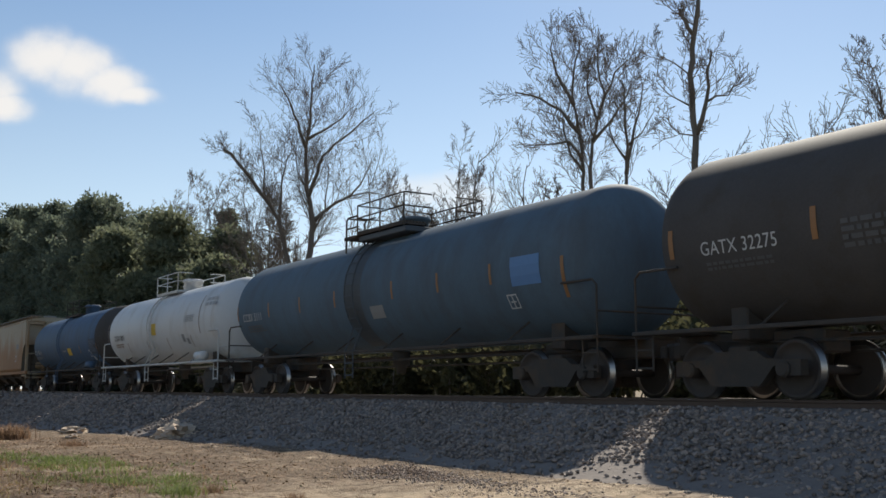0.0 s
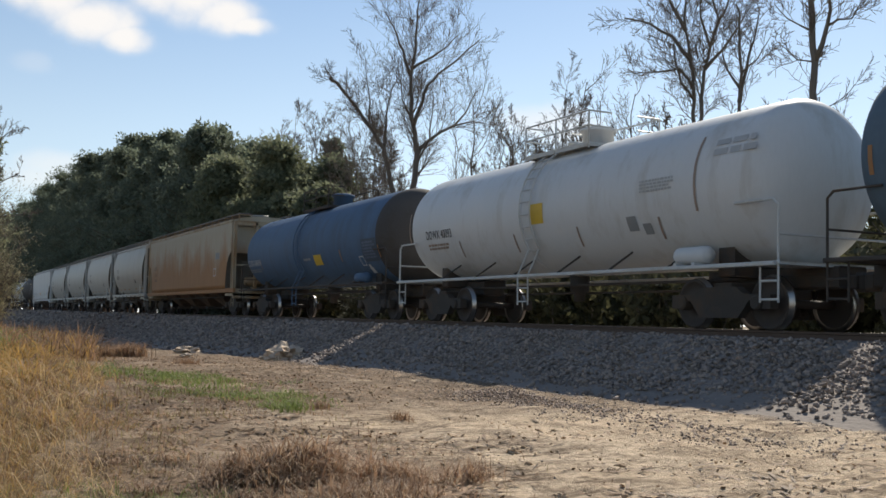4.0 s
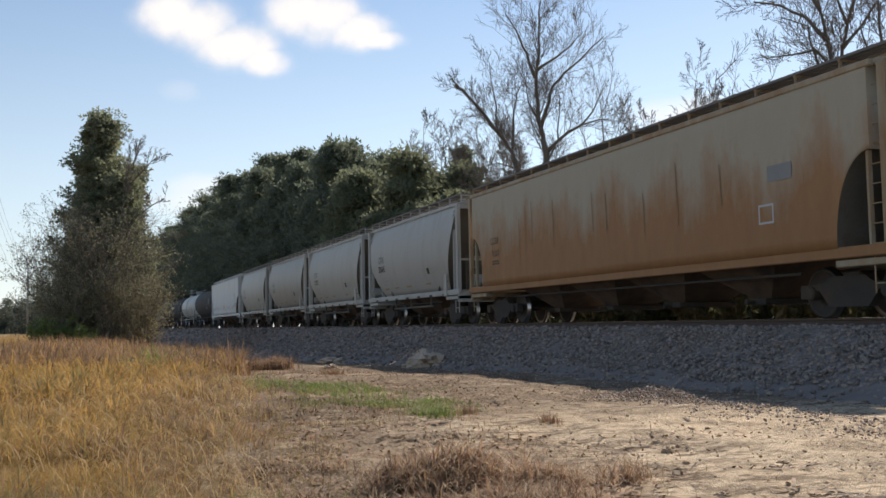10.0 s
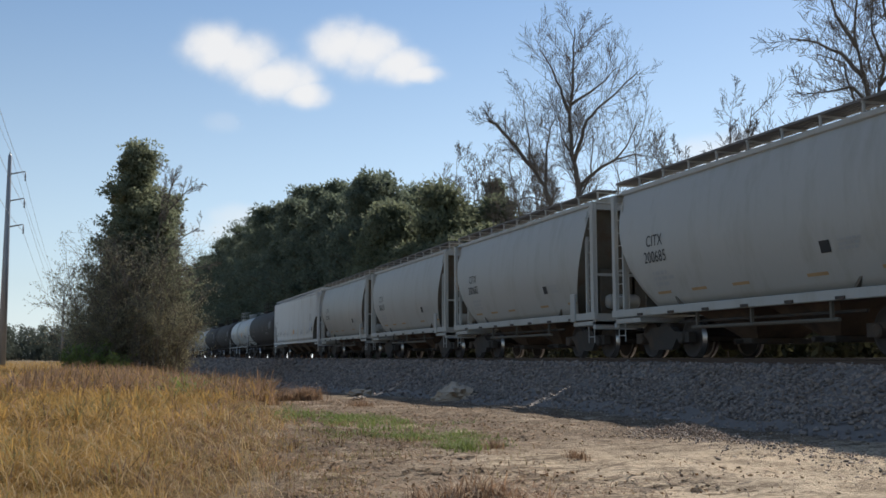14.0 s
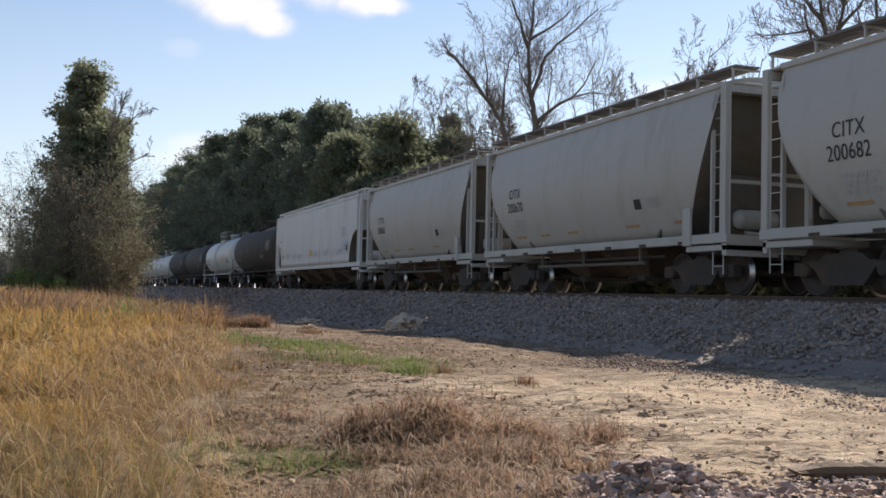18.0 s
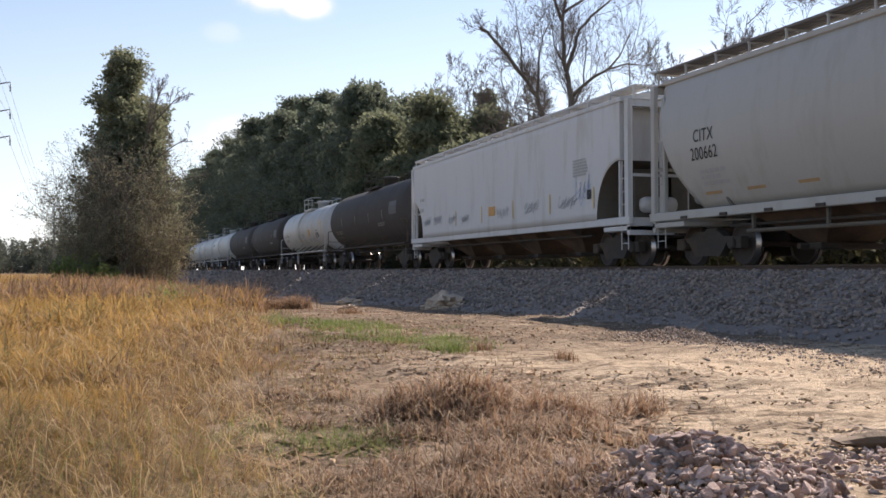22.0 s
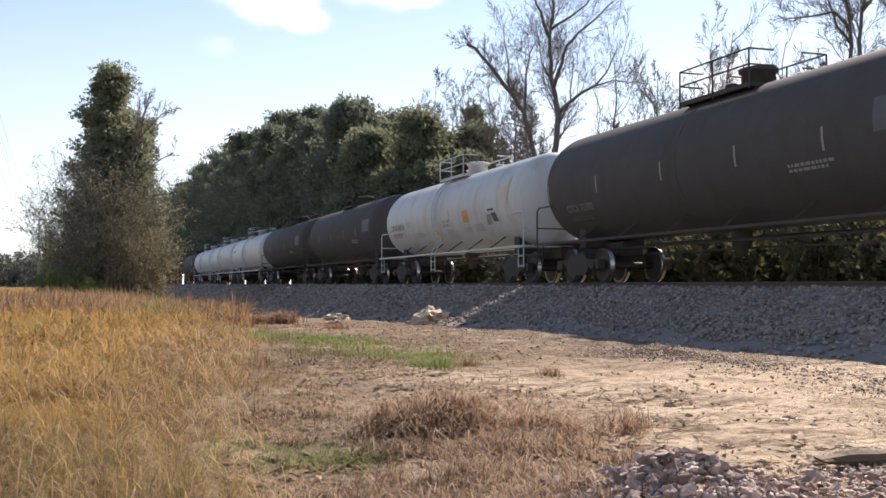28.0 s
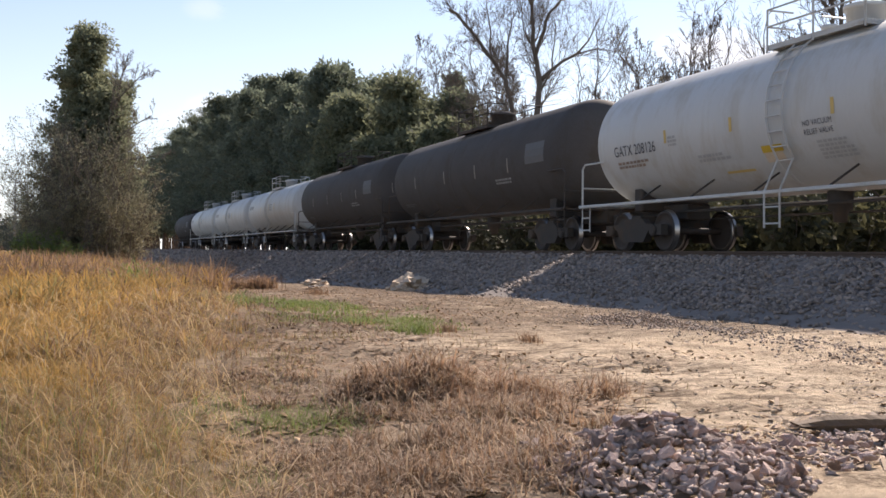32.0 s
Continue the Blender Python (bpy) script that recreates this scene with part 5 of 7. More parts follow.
def pine_tree(label, height, seed, foliage, low=0.35, width=0.17, size=0.75, dense=12, rows=26, name="pine_tree", group="pine wood", m=None, taper=0.55, leaf=0.3):
    rng = random.Random(seed)
    wood, crown = Bag(), Bag()
    pts = [Vector((rng.uniform(-0.1, 0.1) * k * 0.3, rng.uniform(-0.1, 0.1) * k * 0.3, height * k / 10 - 0.3 * (k == 0))) for k in range(11)]
    wood.tube(pts, [height * 0.014 * (1 - 0.85 * k / 10) + 0.02 for k in range(11)], 7, False)
    for k in range(rows):
        f = low + (1 - low) * (k + rng.random() * 0.8) / rows
        base = pts[min(9, int(f * 10))].lerp(pts[min(10, int(f * 10) + 1)], f * 10 % 1)
        g = (f - low) / (1 - low)
        reach = height * width * (0.55 + 0.6 * math.sin(math.pi * min(1, 0.25 + g * 0.8))) * (1 - taper * g) * rng.uniform(0.5, 1.3)
        turn = rng.uniform(0, 2 * math.pi)
        for q in range(rng.randint(2, 3)):
            a = turn + q * 2.2 + rng.uniform(-0.4, 0.4)
            line = wander(rng, base, (math.cos(a), math.sin(a), 0.25 - 0.3 * (1 - g)), reach, 4, 0.18, 0.10)
            wood.tube(line, [0.06 * (1 - 0.2 * j) * (1.2 - g) + 0.01 for j in range(5)], 4, False)
            for j in (1, 2, 3, 4):
                big = size * rng.uniform(0.6, 1.3)
                leaf_mass(crown, line[j] + Vector((rng.gauss(0, 0.25), rng.gauss(0, 0.25), rng.gauss(0.15, 0.2))), rng, big, big * 0.6, dense, leaf)
    for _ in range(5):
        leaf_mass(crown, pts[-1] + Vector((rng.gauss(0, 0.45), rng.gauss(0, 0.45), rng.gauss(-0.2, 0.4))), rng, size * 0.8, size * 0.5, dense, leaf)
    tree = thing(name, label, "tree", group, m=m)
    part("trunk", wood.mesh("trunk", M_pinebark, True), tree)
    part("crown", crown.mesh("crown", foliage), tree)
    return tree


def shrub(label, x, y, height, width, seed, stems=14, leaves=500, leaf_mat=None, leaf_size=0.12, name="shrub", group="", z=None, lean=0.35):
    rng = random.Random(seed)
    wood, leaf = Bag(), Bag()
    tips = []
    for _ in range(stems):
        a, r = rng.uniform(0, 2 * math.pi), rng.random() ** 0.6 * width * 0.35
        p = Vector((math.cos(a) * r, math.sin(a) * r, -0.1))
        line = wander(rng, p, (math.cos(a) * lean, math.sin(a) * lean, 1), height * rng.uniform(0.55, 1.0), 8, 0.16, 0.05)
        wood.tube(line, [max(0.008, 0.035 * (1 - 0.1 * j)) for j in range(9)], 4, False)
        for k in range(10):
            i = rng.randint(2, 7)
            d = around((line[i + 1] - line[i]).normalized(), rng, radians(rng.uniform(25, 65)))
            sub = wander(rng, line[i], d, height * rng.uniform(0.12, 0.3), 4, 0.25, 0.06)
            wood.tube(sub, [0.014, 0.011, 0.009, 0.007, 0.005], 3, False)
            tips += sub[1:]
            for _ in range(2):
                t2 = wander(rng, sub[2], around((sub[3] - sub[2]).normalized(), rng, 0.7), height * 0.1, 2, 0.25, 0.05)
                wood.tube(t2, [0.008, 0.006, 0.004], 3, False)
                tips.append(t2[-1])
    ob = thing(name, label, "shrub", group, m=pose(x, y, ground_z(x, y) if z is None else z))
    part("woody_growth", wood.mesh("woody_growth", M_twig), ob)
    if leaves:
        scatter_leaves(leaf, [rng.choice(tips) for _ in range(leaves)], rng, leaf_size, 0.12)
        part("foliage", leaf.mesh("foliage", leaf_mat or M_brush), ob)
    return ob


# the tall forked tree with its broken leaning limb
limbed_tree("tall bare forked tree with a broken leaning limb", 25.85, 55.6, [
    ([(0.1, 0), (0.05, 5.5), (0.0, 9.0), (0.2, 11.3), (-0.2, 13.3), (-0.3, 15.8), (-0.05, 17.3), (0.0, 19.3), (0.1, 21.0)], 0.46, 0.04, 2.3, 0.45),
    ([(-0.35, 15.7), (-0.9, 17.2), (-1.5, 18.6), (-2.1, 19.6)], 0.15, 0.03, 2.0, 0.1),
    ([(-0.3, 16.1), (0.9, 16.9), (1.8, 17.6), (2.5, 18.4)], 0.12, 0.025, 1.9, 0.1),
    ([(0.1, 12.6), (0.9, 15.0), (1.5, 15.7), (2.5, 16.4), (3.3, 17.1), (3.9, 17.6)], 0.17, 0.03, 2.1, 0.2),
    ([(0.2, 11.3), (1.6, 12.5), (2.4, 13.0), (3.3, 14.1), (3.7, 15.2)], 0.16, 0.03, 2.1, 0.25),
    ([(1.6, 12.5), (2.4, 12.9), (3.5, 13.15), (4.6, 13.0)], 0.10, 0.02, 1.6, 0.2),
    ([(-0.3, 0), (-0.95, 8.0), (-1.8, 11.2), (-2.6, 12.4), (-3.8, 13.9), (-4.6, 14.8), (-5.0, 15.0)], 0.34, 0.09, 1.3, 0.5),
    ([(-1.9, 11.4), (-1.8, 13.5), (-1.5, 15.0), (-1.1, 16.0)], 0.12, 0.025, 1.9, 0.1),
    ([(-2.6, 12.4), (-2.7, 13.9), (-2.9, 15.3), (-3.0, 16.6)], 0.09, 0.02, 1.8, 0.1),
    ([(-1.6, 10.4), (-2.8, 10.8), (-3.8, 10.6)], 0.07, 0.02, 1.4, 0.2),
    ([(0.15, 10.4), (0.9, 12.0), (1.1, 13.6), (1.0, 15.0)], 0.10, 0.02, 1.8, 0.1),
    ([(-0.2, 13.4), (-0.8, 14.5), (-1.0, 16.2)], 0.08, 0.02, 1.6, 0.1)], 21)
bare_tree("bare tree with slim upright limbs", 25.3, 58.5, 16.8,
          [(0.2, 3.2, 0.95, 0.16, 0.8), (-0.5, 5.0, 0.9, 0.15, 0.8), (0.6, 1.6, 0.85, 0.15, 0.8)], 22, 0.9, 0.46, depth=4)
limbed_tree("broad bare tree with many upswept limbs", 27.0, 31.5, [
    ([(-0.1, 0), (-0.15, 9.2), (-0.15, 10.8), (-0.35, 12.0), (-0.55, 13.1), (-0.4, 14.4), (-0.15, 15.3)], 0.24, 0.03, 1.5, 0.6),
    ([(0.15, 0), (0.15, 9.2), (0.2, 10.5), (0.5, 11.9), (0.8, 13.0), (0.5, 14.3), (0.6, 15.4)], 0.24, 0.03, 1.5, 0.6),
    ([(-0.2, 10.3), (-0.7, 11.0), (-1.6, 10.8), (-2.4, 10.7)], 0.09, 0.02, 1.2, 0.2),
    ([(-0.2, 11.3), (-1.0, 12.4), (-1.85, 13.1), (-2.7, 13.5), (-3.0, 13.6)], 0.12, 0.02, 1.4, 0.15),
    ([(-0.4, 12.3), (-1.15, 13.8), (-1.4, 14.9), (-1.2, 15.4)], 0.10, 0.02, 1.4, 0.1),
    ([(0.25, 10.9), (0.95, 11.7), (1.6, 12.6), (1.9, 13.4)], 0.10, 0.02, 1.4, 0.1),
    ([(0.7, 12.6), (1.3, 14.0), (1.8, 14.5)], 0.08, 0.02, 1.3, 0.1),
    ([(-0.15, 9.6), (-0.7, 10.3), (-1.0, 11.8), (-1.9, 12.2)], 0.08, 0.02, 1.3, 0.1),
    ([(0.5, 12.0), (0.1, 13.2), (0.15, 14.6)], 0.07, 0.02, 1.2, 0.1)], 23)
limbed_tree("slender bare tree behind the track", 26.6, 28.7, [
    ([(0, 0), (0, 8.5), (0.05, 10.2), (0, 12.1), (-0.1, 12.8)], 0.17, 0.04, 1.0, 0.62),
    ([(0.05, 9.3), (0.3, 10.5), (0.6, 11.8), (0.8, 13.0)], 0.10, 0.02, 1.0, 0.2),
    ([(0, 9.6), (-0.5, 10.3), (-0.7, 11.3)], 0.07, 0.02, 1.0, 0.1),
    ([(0.05, 10.2), (0.6, 10.6), (1.1, 11.4)], 0.05, 0.015, 0.9, 0.1)], 24, 0.7)
limbed_tree("old broken-topped tree with thin regrowth", 25.0, 23.7, [
    ([(0.1, 0), (0.1, 8.7), (0.04, 10.2), (0.04, 11.3), (0.15, 12.7), (0.25, 13.3), (0.38, 13.9)], 0.21, 0.085, 0.75, 0.6),
    ([(0.12, 12.6), (-0.18, 13.1), (-0.33, 13.5)], 0.09, 0.065, 0.4, 0.5),
    ([(0.1, 9.1), (0.5, 10.2), (0.55, 11.2), (0.7, 11.9)], 0.11, 0.03, 0.9, 0.2),
    ([(0.5, 10.2), (0.85, 10.35), (1.2, 10.3), (1.6, 10.9)], 0.06, 0.015, 0.8, 0.2),
    ([(0.06, 11.3), (-0.4, 11.8), (-0.9, 12.1), (-1.1, 13.0)], 0.04, 0.012, 0.8, 0.2),
    ([(0.05, 10.2), (-0.7, 10.6), (-1.1, 11.1)], 0.04, 0.012, 0.8, 0.1),
    ([(0.08, 9.4), (-0.5, 9.6), (-1.2, 10.4)], 0.04, 0.012, 0.8, 0.1),
    ([(0.2, 13.0), (-0.5, 13.6), (-1.0, 14.0)], 0.03, 0.01, 0.6, 0.1),
    ([(0.35, 13.8), (0.3, 14.4), (0.7, 14.7)], 0.03, 0.01, 0.6, 0.1)], 25, 0.8)
bare_tree("bare tree with fine twigs", 27.0, 17.6, 10.8, [(0.3, 0.5, 1.0, 0.16, 1.0), (-0.6, -1.0, 0.9, 0.14, 1.0), (0.2, 1.8, 0.8, 0.12, 1.0)], 26, 0.95, 0.52, depth=4)
bare_tree("low bare tree with fine twigs", 27.5, 21.5, 9.8, [(0.3, 0.5, 1.0, 0.12, 1.0), (-0.6, -1.3, 0.9, 0.12, 1.0)], 27, 0.8, 0.52, 150)
bare_tree("slender bare tree behind the track", 30.0, 43.8, 15.0, [(0.2, 0.3, 1.0, 0.15, 0.8), (0.5, -0.9, 0.92, 0.13, 0.8), (-0.3, 1.2, 0.85, 0.12, 0.8)], 28, 0.8, 0.36)
bare_tree("slender bare tree behind the track", 30.0, 39.6, 13.4, [(0.2, 0.3, 1.0, 0.15, 0.8), (0.5, -1.2, 0.9, 0.13, 0.8)], 29, 0.8, 0.39)
bare_tree("low crooked tree with a few dry leaves", 28.0, 47.4, 12.9, [(0.2, 0.8, 1.0, 0.18, 0.9), (-0.3, -1.6, 0.8, 0.14, 0.9)], 30, 0.8, 0.45, 350)
bare_tree("slim bare tree beside the pines", 26.0, 82.3, 18.0, [(0.2, 0.8, 1.0, 0.18, 0.8), (0.4, -1.8, 0.85, 0.14, 0.7)], 31, 0.75, 0.33, fine=0.013)
bare_tree("slim bare tree beside the pines", 28.0, 79.0, 18.6, [(0.2, -1.2, 1.0, 0.18, 0.8), (0.4, 1.4, 0.95, 0.16, 0.8), (0.3, -3.5, 0.8, 0.14, 0.7)], 32, 0.75, 0.36, fine=0.013)
bare_tree("bare tree in the thicket", 28.0, 53.5, 15.2, [(0.2, -1.2, 1.0, 0.16, 0.9), (0.4, 1.4, 0.9, 0.14, 0.9)], 33, 0.85, 0.45)
bare_tree("slim bare tree above the pines", 29.0, 104.0, 22.0, [(0.2, -1.2, 1.0, 0.2, 0.8), (0.4, 2.2, 0.95, 0.16, 0.7)], 34, 0.7, 0.30, fine=0.015)
bare_tree("slim bare tree above the pines", 29.0, 116.0, 22.6, [(0.2, -1.2, 1.0, 0.2, 0.8), (0.4, 2.2, 0.95, 0.16, 0.7)], 35, 0.7, 0.30, fine=0.015)
bare_tree("low bare tree in the thicket", 27.0, 36.5, 10.0, [(0.2, -0.6, 1.0, 0.12, 0.9), (0.4, 1.0, 0.9, 0.1, 0.9)], 36, 0.8, 0.45)
bare_tree("low bare tree with dry leaves", 26.0, 62.5, 11.0, [(0.2, -0.6, 1.0, 0.14, 0.9), (0.4, 1.0, 0.9, 0.12, 0.9)], 37, 0.8, 0.45, 300)
bare_tree("low bare tree with fine twigs", 26.5, 25.5, 9.5, [(0.2, -0.6, 1.0, 0.12, 0.9), (0.4, 1.0, 0.9, 0.1, 0.9)], 38, 0.8, 0.51)
bare_tree("low bare tree with fine twigs", 28.5, 14.0, 10.5, [(0.2, -0.6, 1.0, 0.12, 0.9), (0.4, 1.0, 0.9, 0.1, 0.9)], 39, 0.8, 0.52)

for i, (x, y, h) in enumerate(((29, 44.0, 14.2), (28, 46.4, 12.4), (29, 50.6, 13.4), (27, 80.5, 20.0), (28, 76.6, 18.6), (27, 42.5, 10.4), (29, 36.0, 11.4), (30, 72.0, 16.5), (28.5, 68.0, 14.0), (28, 64.5, 13.0))):
    bare_tree("slender bare tree with fine grey twigs", x, y, h, [(0.3 * (-1) ** i, 0.5, 1.0, 0.13, 0.9), (0.3, -0.9, 0.9, 0.11, 0.9), (-0.2, 1.3, 0.8, 0.1, 0.8)], 140 + i, 0.8, 0.34, depth=4, fine=0.009 if y < 60 else 0.012)

# pine wood far along the line, its needle colours paled to mimic haze
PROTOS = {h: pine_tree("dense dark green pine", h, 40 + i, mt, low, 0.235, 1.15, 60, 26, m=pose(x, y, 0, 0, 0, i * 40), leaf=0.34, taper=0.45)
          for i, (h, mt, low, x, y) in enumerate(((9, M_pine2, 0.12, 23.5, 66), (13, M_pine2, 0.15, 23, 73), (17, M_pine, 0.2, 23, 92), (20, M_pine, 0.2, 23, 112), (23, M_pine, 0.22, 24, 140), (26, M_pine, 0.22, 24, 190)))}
rng = random.Random(8)
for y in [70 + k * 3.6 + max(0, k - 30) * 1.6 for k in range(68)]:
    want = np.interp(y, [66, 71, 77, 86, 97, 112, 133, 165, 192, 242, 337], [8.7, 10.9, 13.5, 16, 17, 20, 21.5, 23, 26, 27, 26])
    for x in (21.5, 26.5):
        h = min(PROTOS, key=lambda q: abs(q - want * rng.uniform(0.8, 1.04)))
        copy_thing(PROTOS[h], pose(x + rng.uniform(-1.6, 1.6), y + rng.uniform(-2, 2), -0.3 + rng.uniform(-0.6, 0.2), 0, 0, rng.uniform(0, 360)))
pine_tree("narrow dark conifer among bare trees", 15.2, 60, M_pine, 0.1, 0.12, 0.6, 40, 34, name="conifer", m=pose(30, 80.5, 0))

# thicket behind the track
brush = [shrub("bare brown brush with few leaves", 20.5, 2, 3.4, 3.4, 70, 10, 2600, M_olivebrush, 0.19, group="thicket behind the track"),
         shrub("olive-green leafy brush behind the track", 20.5, 9, 2.8, 3.8, 71, 10, 3000, M_olivebrush, 0.19, group="thicket behind the track"),
         shrub("tall bare brush behind the track", 22.0, 15, 4.6, 3.8, 72, 11, 2600, M_olivebrush, 0.19, group="thicket behind the track")]
for k in range(62):
    y = -14 + k * 1.85
    copy_thing(brush[k % 3], pose((20.2, 22.0, 24.5)[(k * 7) % 3] + rng.uniform(-0.8, 0.8), y + rng.uniform(-1, 1), 0.1, 0, 0, rng.uniform(0, 360)))

for k in range(34):
    copy_thing(brush[2], pose(27.0 + rng.uniform(-1.5, 1.5), -8 + k * 2.6, 0.1, 0, 0, rng.uniform(0, 360)))

# the clump of trees in the field
pine_tree("ragged pine grown over with vines", 13.3, 81, M_cedar, 0.2, 0.155, 0.62, 70, 44, taper=0.3, leaf=0.2, name="pine_tree", group="clump beside the field", m=pose(0.75, 64, 0))
pine_tree("ragged pine grown over with vines", 11.8, 82, M_cedar, 0.2, 0.16, 0.6, 70, 40, taper=0.35, leaf=0.2, name="pine_tree", group="clump beside the field", m=pose(0.9, 66.5, 0, 0, 0, 90))
pine_tree("small dark cedar in the clump", 10.6, 83, M_cedar, 0.1, 0.17, 0.6, 60, 34, leaf=0.2, name="cedar_tree", group="clump beside the field", m=pose(2.3, 65.0, 0, 0, 0, 200))
pine_tree("vine-grown pine in the clump", 9.6, 85, M_cedar, 0.12, 0.2, 0.6, 60, 34, taper=0.5, leaf=0.2, name="pine_tree", group="clump beside the field", m=pose(1.9, 62.6, 0, 0, 0, 20))
pine_tree("vine-grown pine in the clump", 8.0, 86, M_cedar, 0.12, 0.17, 0.55, 60, 28, taper=0.6, leaf=0.2, name="pine_tree", group="clump beside the field", m=pose(0.2, 62.8, 0, 0, 0, 140))
limbed_tree("bare tree leaning out of the clump", 1.5, 61.8, [
    ([(0, 0), (0.1, 4.0), (0.4, 7.0), (0.8, 9.0), (1.3, 11.2), (1.6, 12.2)], 0.16, 0.03, 0.9, 0.45),
    ([(0.4, 7.0), (1.2, 7.4), (2.2, 8.2), (2.9, 8.6)], 0.08, 0.02, 0.8, 0.2),
    ([(0.3, 6.0), (1.4, 6.1), (2.4, 6.2), (3.9, 6.5)], 0.08, 0.02, 0.7, 0.3),
    ([(0.6, 8.2), (0.8, 10.0), (1.0, 12.0)], 0.07, 0.02, 0.8, 0.2),
    ([(0.9, 9.4), (1.8, 10.4), (2.4, 11.0)], 0.06, 0.02, 0.8, 0.2),
    ([(0.35, 6.4), (1.6, 5.6), (2.6, 5.4)], 0.06, 0.02, 0.8, 0.2)], 84, 0.8, group="clump beside the field", fine=0.011)
for i, (x, y, h, w) in enumerate(((-1.9, 62.5, 6.0, 1.6), (-1.2, 61.5, 7.6, 2.0), (-0.3, 61.0, 9.4, 2.2), (0.7, 60.6, 8.8, 2.4), (1.7, 60.8, 9.0, 2.4), (2.6, 61.2, 8.0, 2.2), (3.1, 62, 6.4, 1.8), (0.2, 59.6, 5.0, 3.0), (1.8, 59.4, 5.0, 2.8), (-1.3, 59.8, 4.4, 2.0), (2.9, 59.8, 4.2, 1.8))):
    shrub("tan leafless brush with dry leaves", x, y, h, w, 90 + i, 20, 4200, M_brush, 0.075, group="clump beside the field", lean=0.13)
shrub("green leafy shrub at the foot of the clump", -1.5, 58, 1.9, 2.2, 120, 14, 1300, M_green, 0.12, group="clump beside the field")
shrub("green leafy shrub at the foot of the clump", -0.2, 57.5, 1.4, 2.0, 121, 12, 900, M_green, 0.12, group="clump beside the field")


# far trees across the field
def far_trees():
    rng = random.Random(17)
    bag = Bag()
    for k in range(260):
        x, y, h = rng.uniform(-150, 24), rng.uniform(400, 440), rng.uniform(8.0, 13.0)
        for _ in range(26):
            f = rng.random()
            leaf_mass(bag, Vector((x + rng.gauss(0, 2.4 * (1.1 - f)), y + rng.gauss(0, 2), h * (0.05 + 0.95 * f))), rng, 1.7, 1.2, 14, 0.9)
    ob = new("far_treeline", bag.mesh("far_treeline", M_fartrees))
    tagged(ob, "hazy dark treeline across the field", "trees", kind="stuff")


far_trees()


# ---- stones ----
def stone_shape(seed, flat=0.7):
    rng = random.Random(seed)
    bm = bmesh.new()
    for _ in range(10):
        d = Vector((rng.gauss(0, 1), rng.gauss(0, 1), rng.gauss(0, 1))).normalized() * rng.uniform(0.8, 1.05)
        bm.verts.new((d.x * 0.5, d.y * 0.5 * rng.uniform(0.75, 1), d.z * 0.5 * flat))
    hull = bmesh.ops.convex_hull(bm, input=bm.verts)
    bmesh.ops.delete(bm, geom=[e for e in hull["geom_interior"] if isinstance(e, bmesh.types.BMVert)], context="VERTS")
    bmesh.ops.triangulate(bm, faces=bm.faces)
    bmesh.ops.recalc_face_normals(bm, faces=bm.faces)
    bm.verts.index_update()
    out = np.array([v.co for v in bm.verts]), np.array([[v.index for v in f.verts] for f in bm.faces])
    bm.free()
    return out


STONES = [stone_shape(300 + i, 0.55 + 0.05 * (i % 6)) for i in range(14)]


def joined_stones(name, places, material, label, category):
    """places: (x, y, z, size). One mesh of many stones."""
    r = np.random.default_rng(5)
    vs, fs, k = [], [], 0
    for i, (x, y, z, s) in enumerate(places):
        v, f = STONES[i % len(STONES)]
        m = np.array(Euler(r.uniform(-0.7, 0.7, 2).tolist() + [r.uniform(0, 6.28)]).to_matrix())
        vs.append(v @ m.T * s + (x, y, z))
        fs.append(f + k)
        k += len(v)
    vs, fs = np.concatenate(vs), np.concatenate(fs)
    me = bpy.data.meshes.new(name)
    me.vertices.add(len(vs))
    me.vertices.foreach_set("co", vs.ravel())
    me.loops.add(fs.size)
    me.loops.foreach_set("vertex_index", fs.ravel())
    me.polygons.add(len(fs))
    me.polygons.foreach_set("loop_start", np.arange(0, fs.size, 3))
    me.update(calc_edges=True)
    me.materials.append(material)
    return tagged(new(name, me), label, category, kind="stuff")


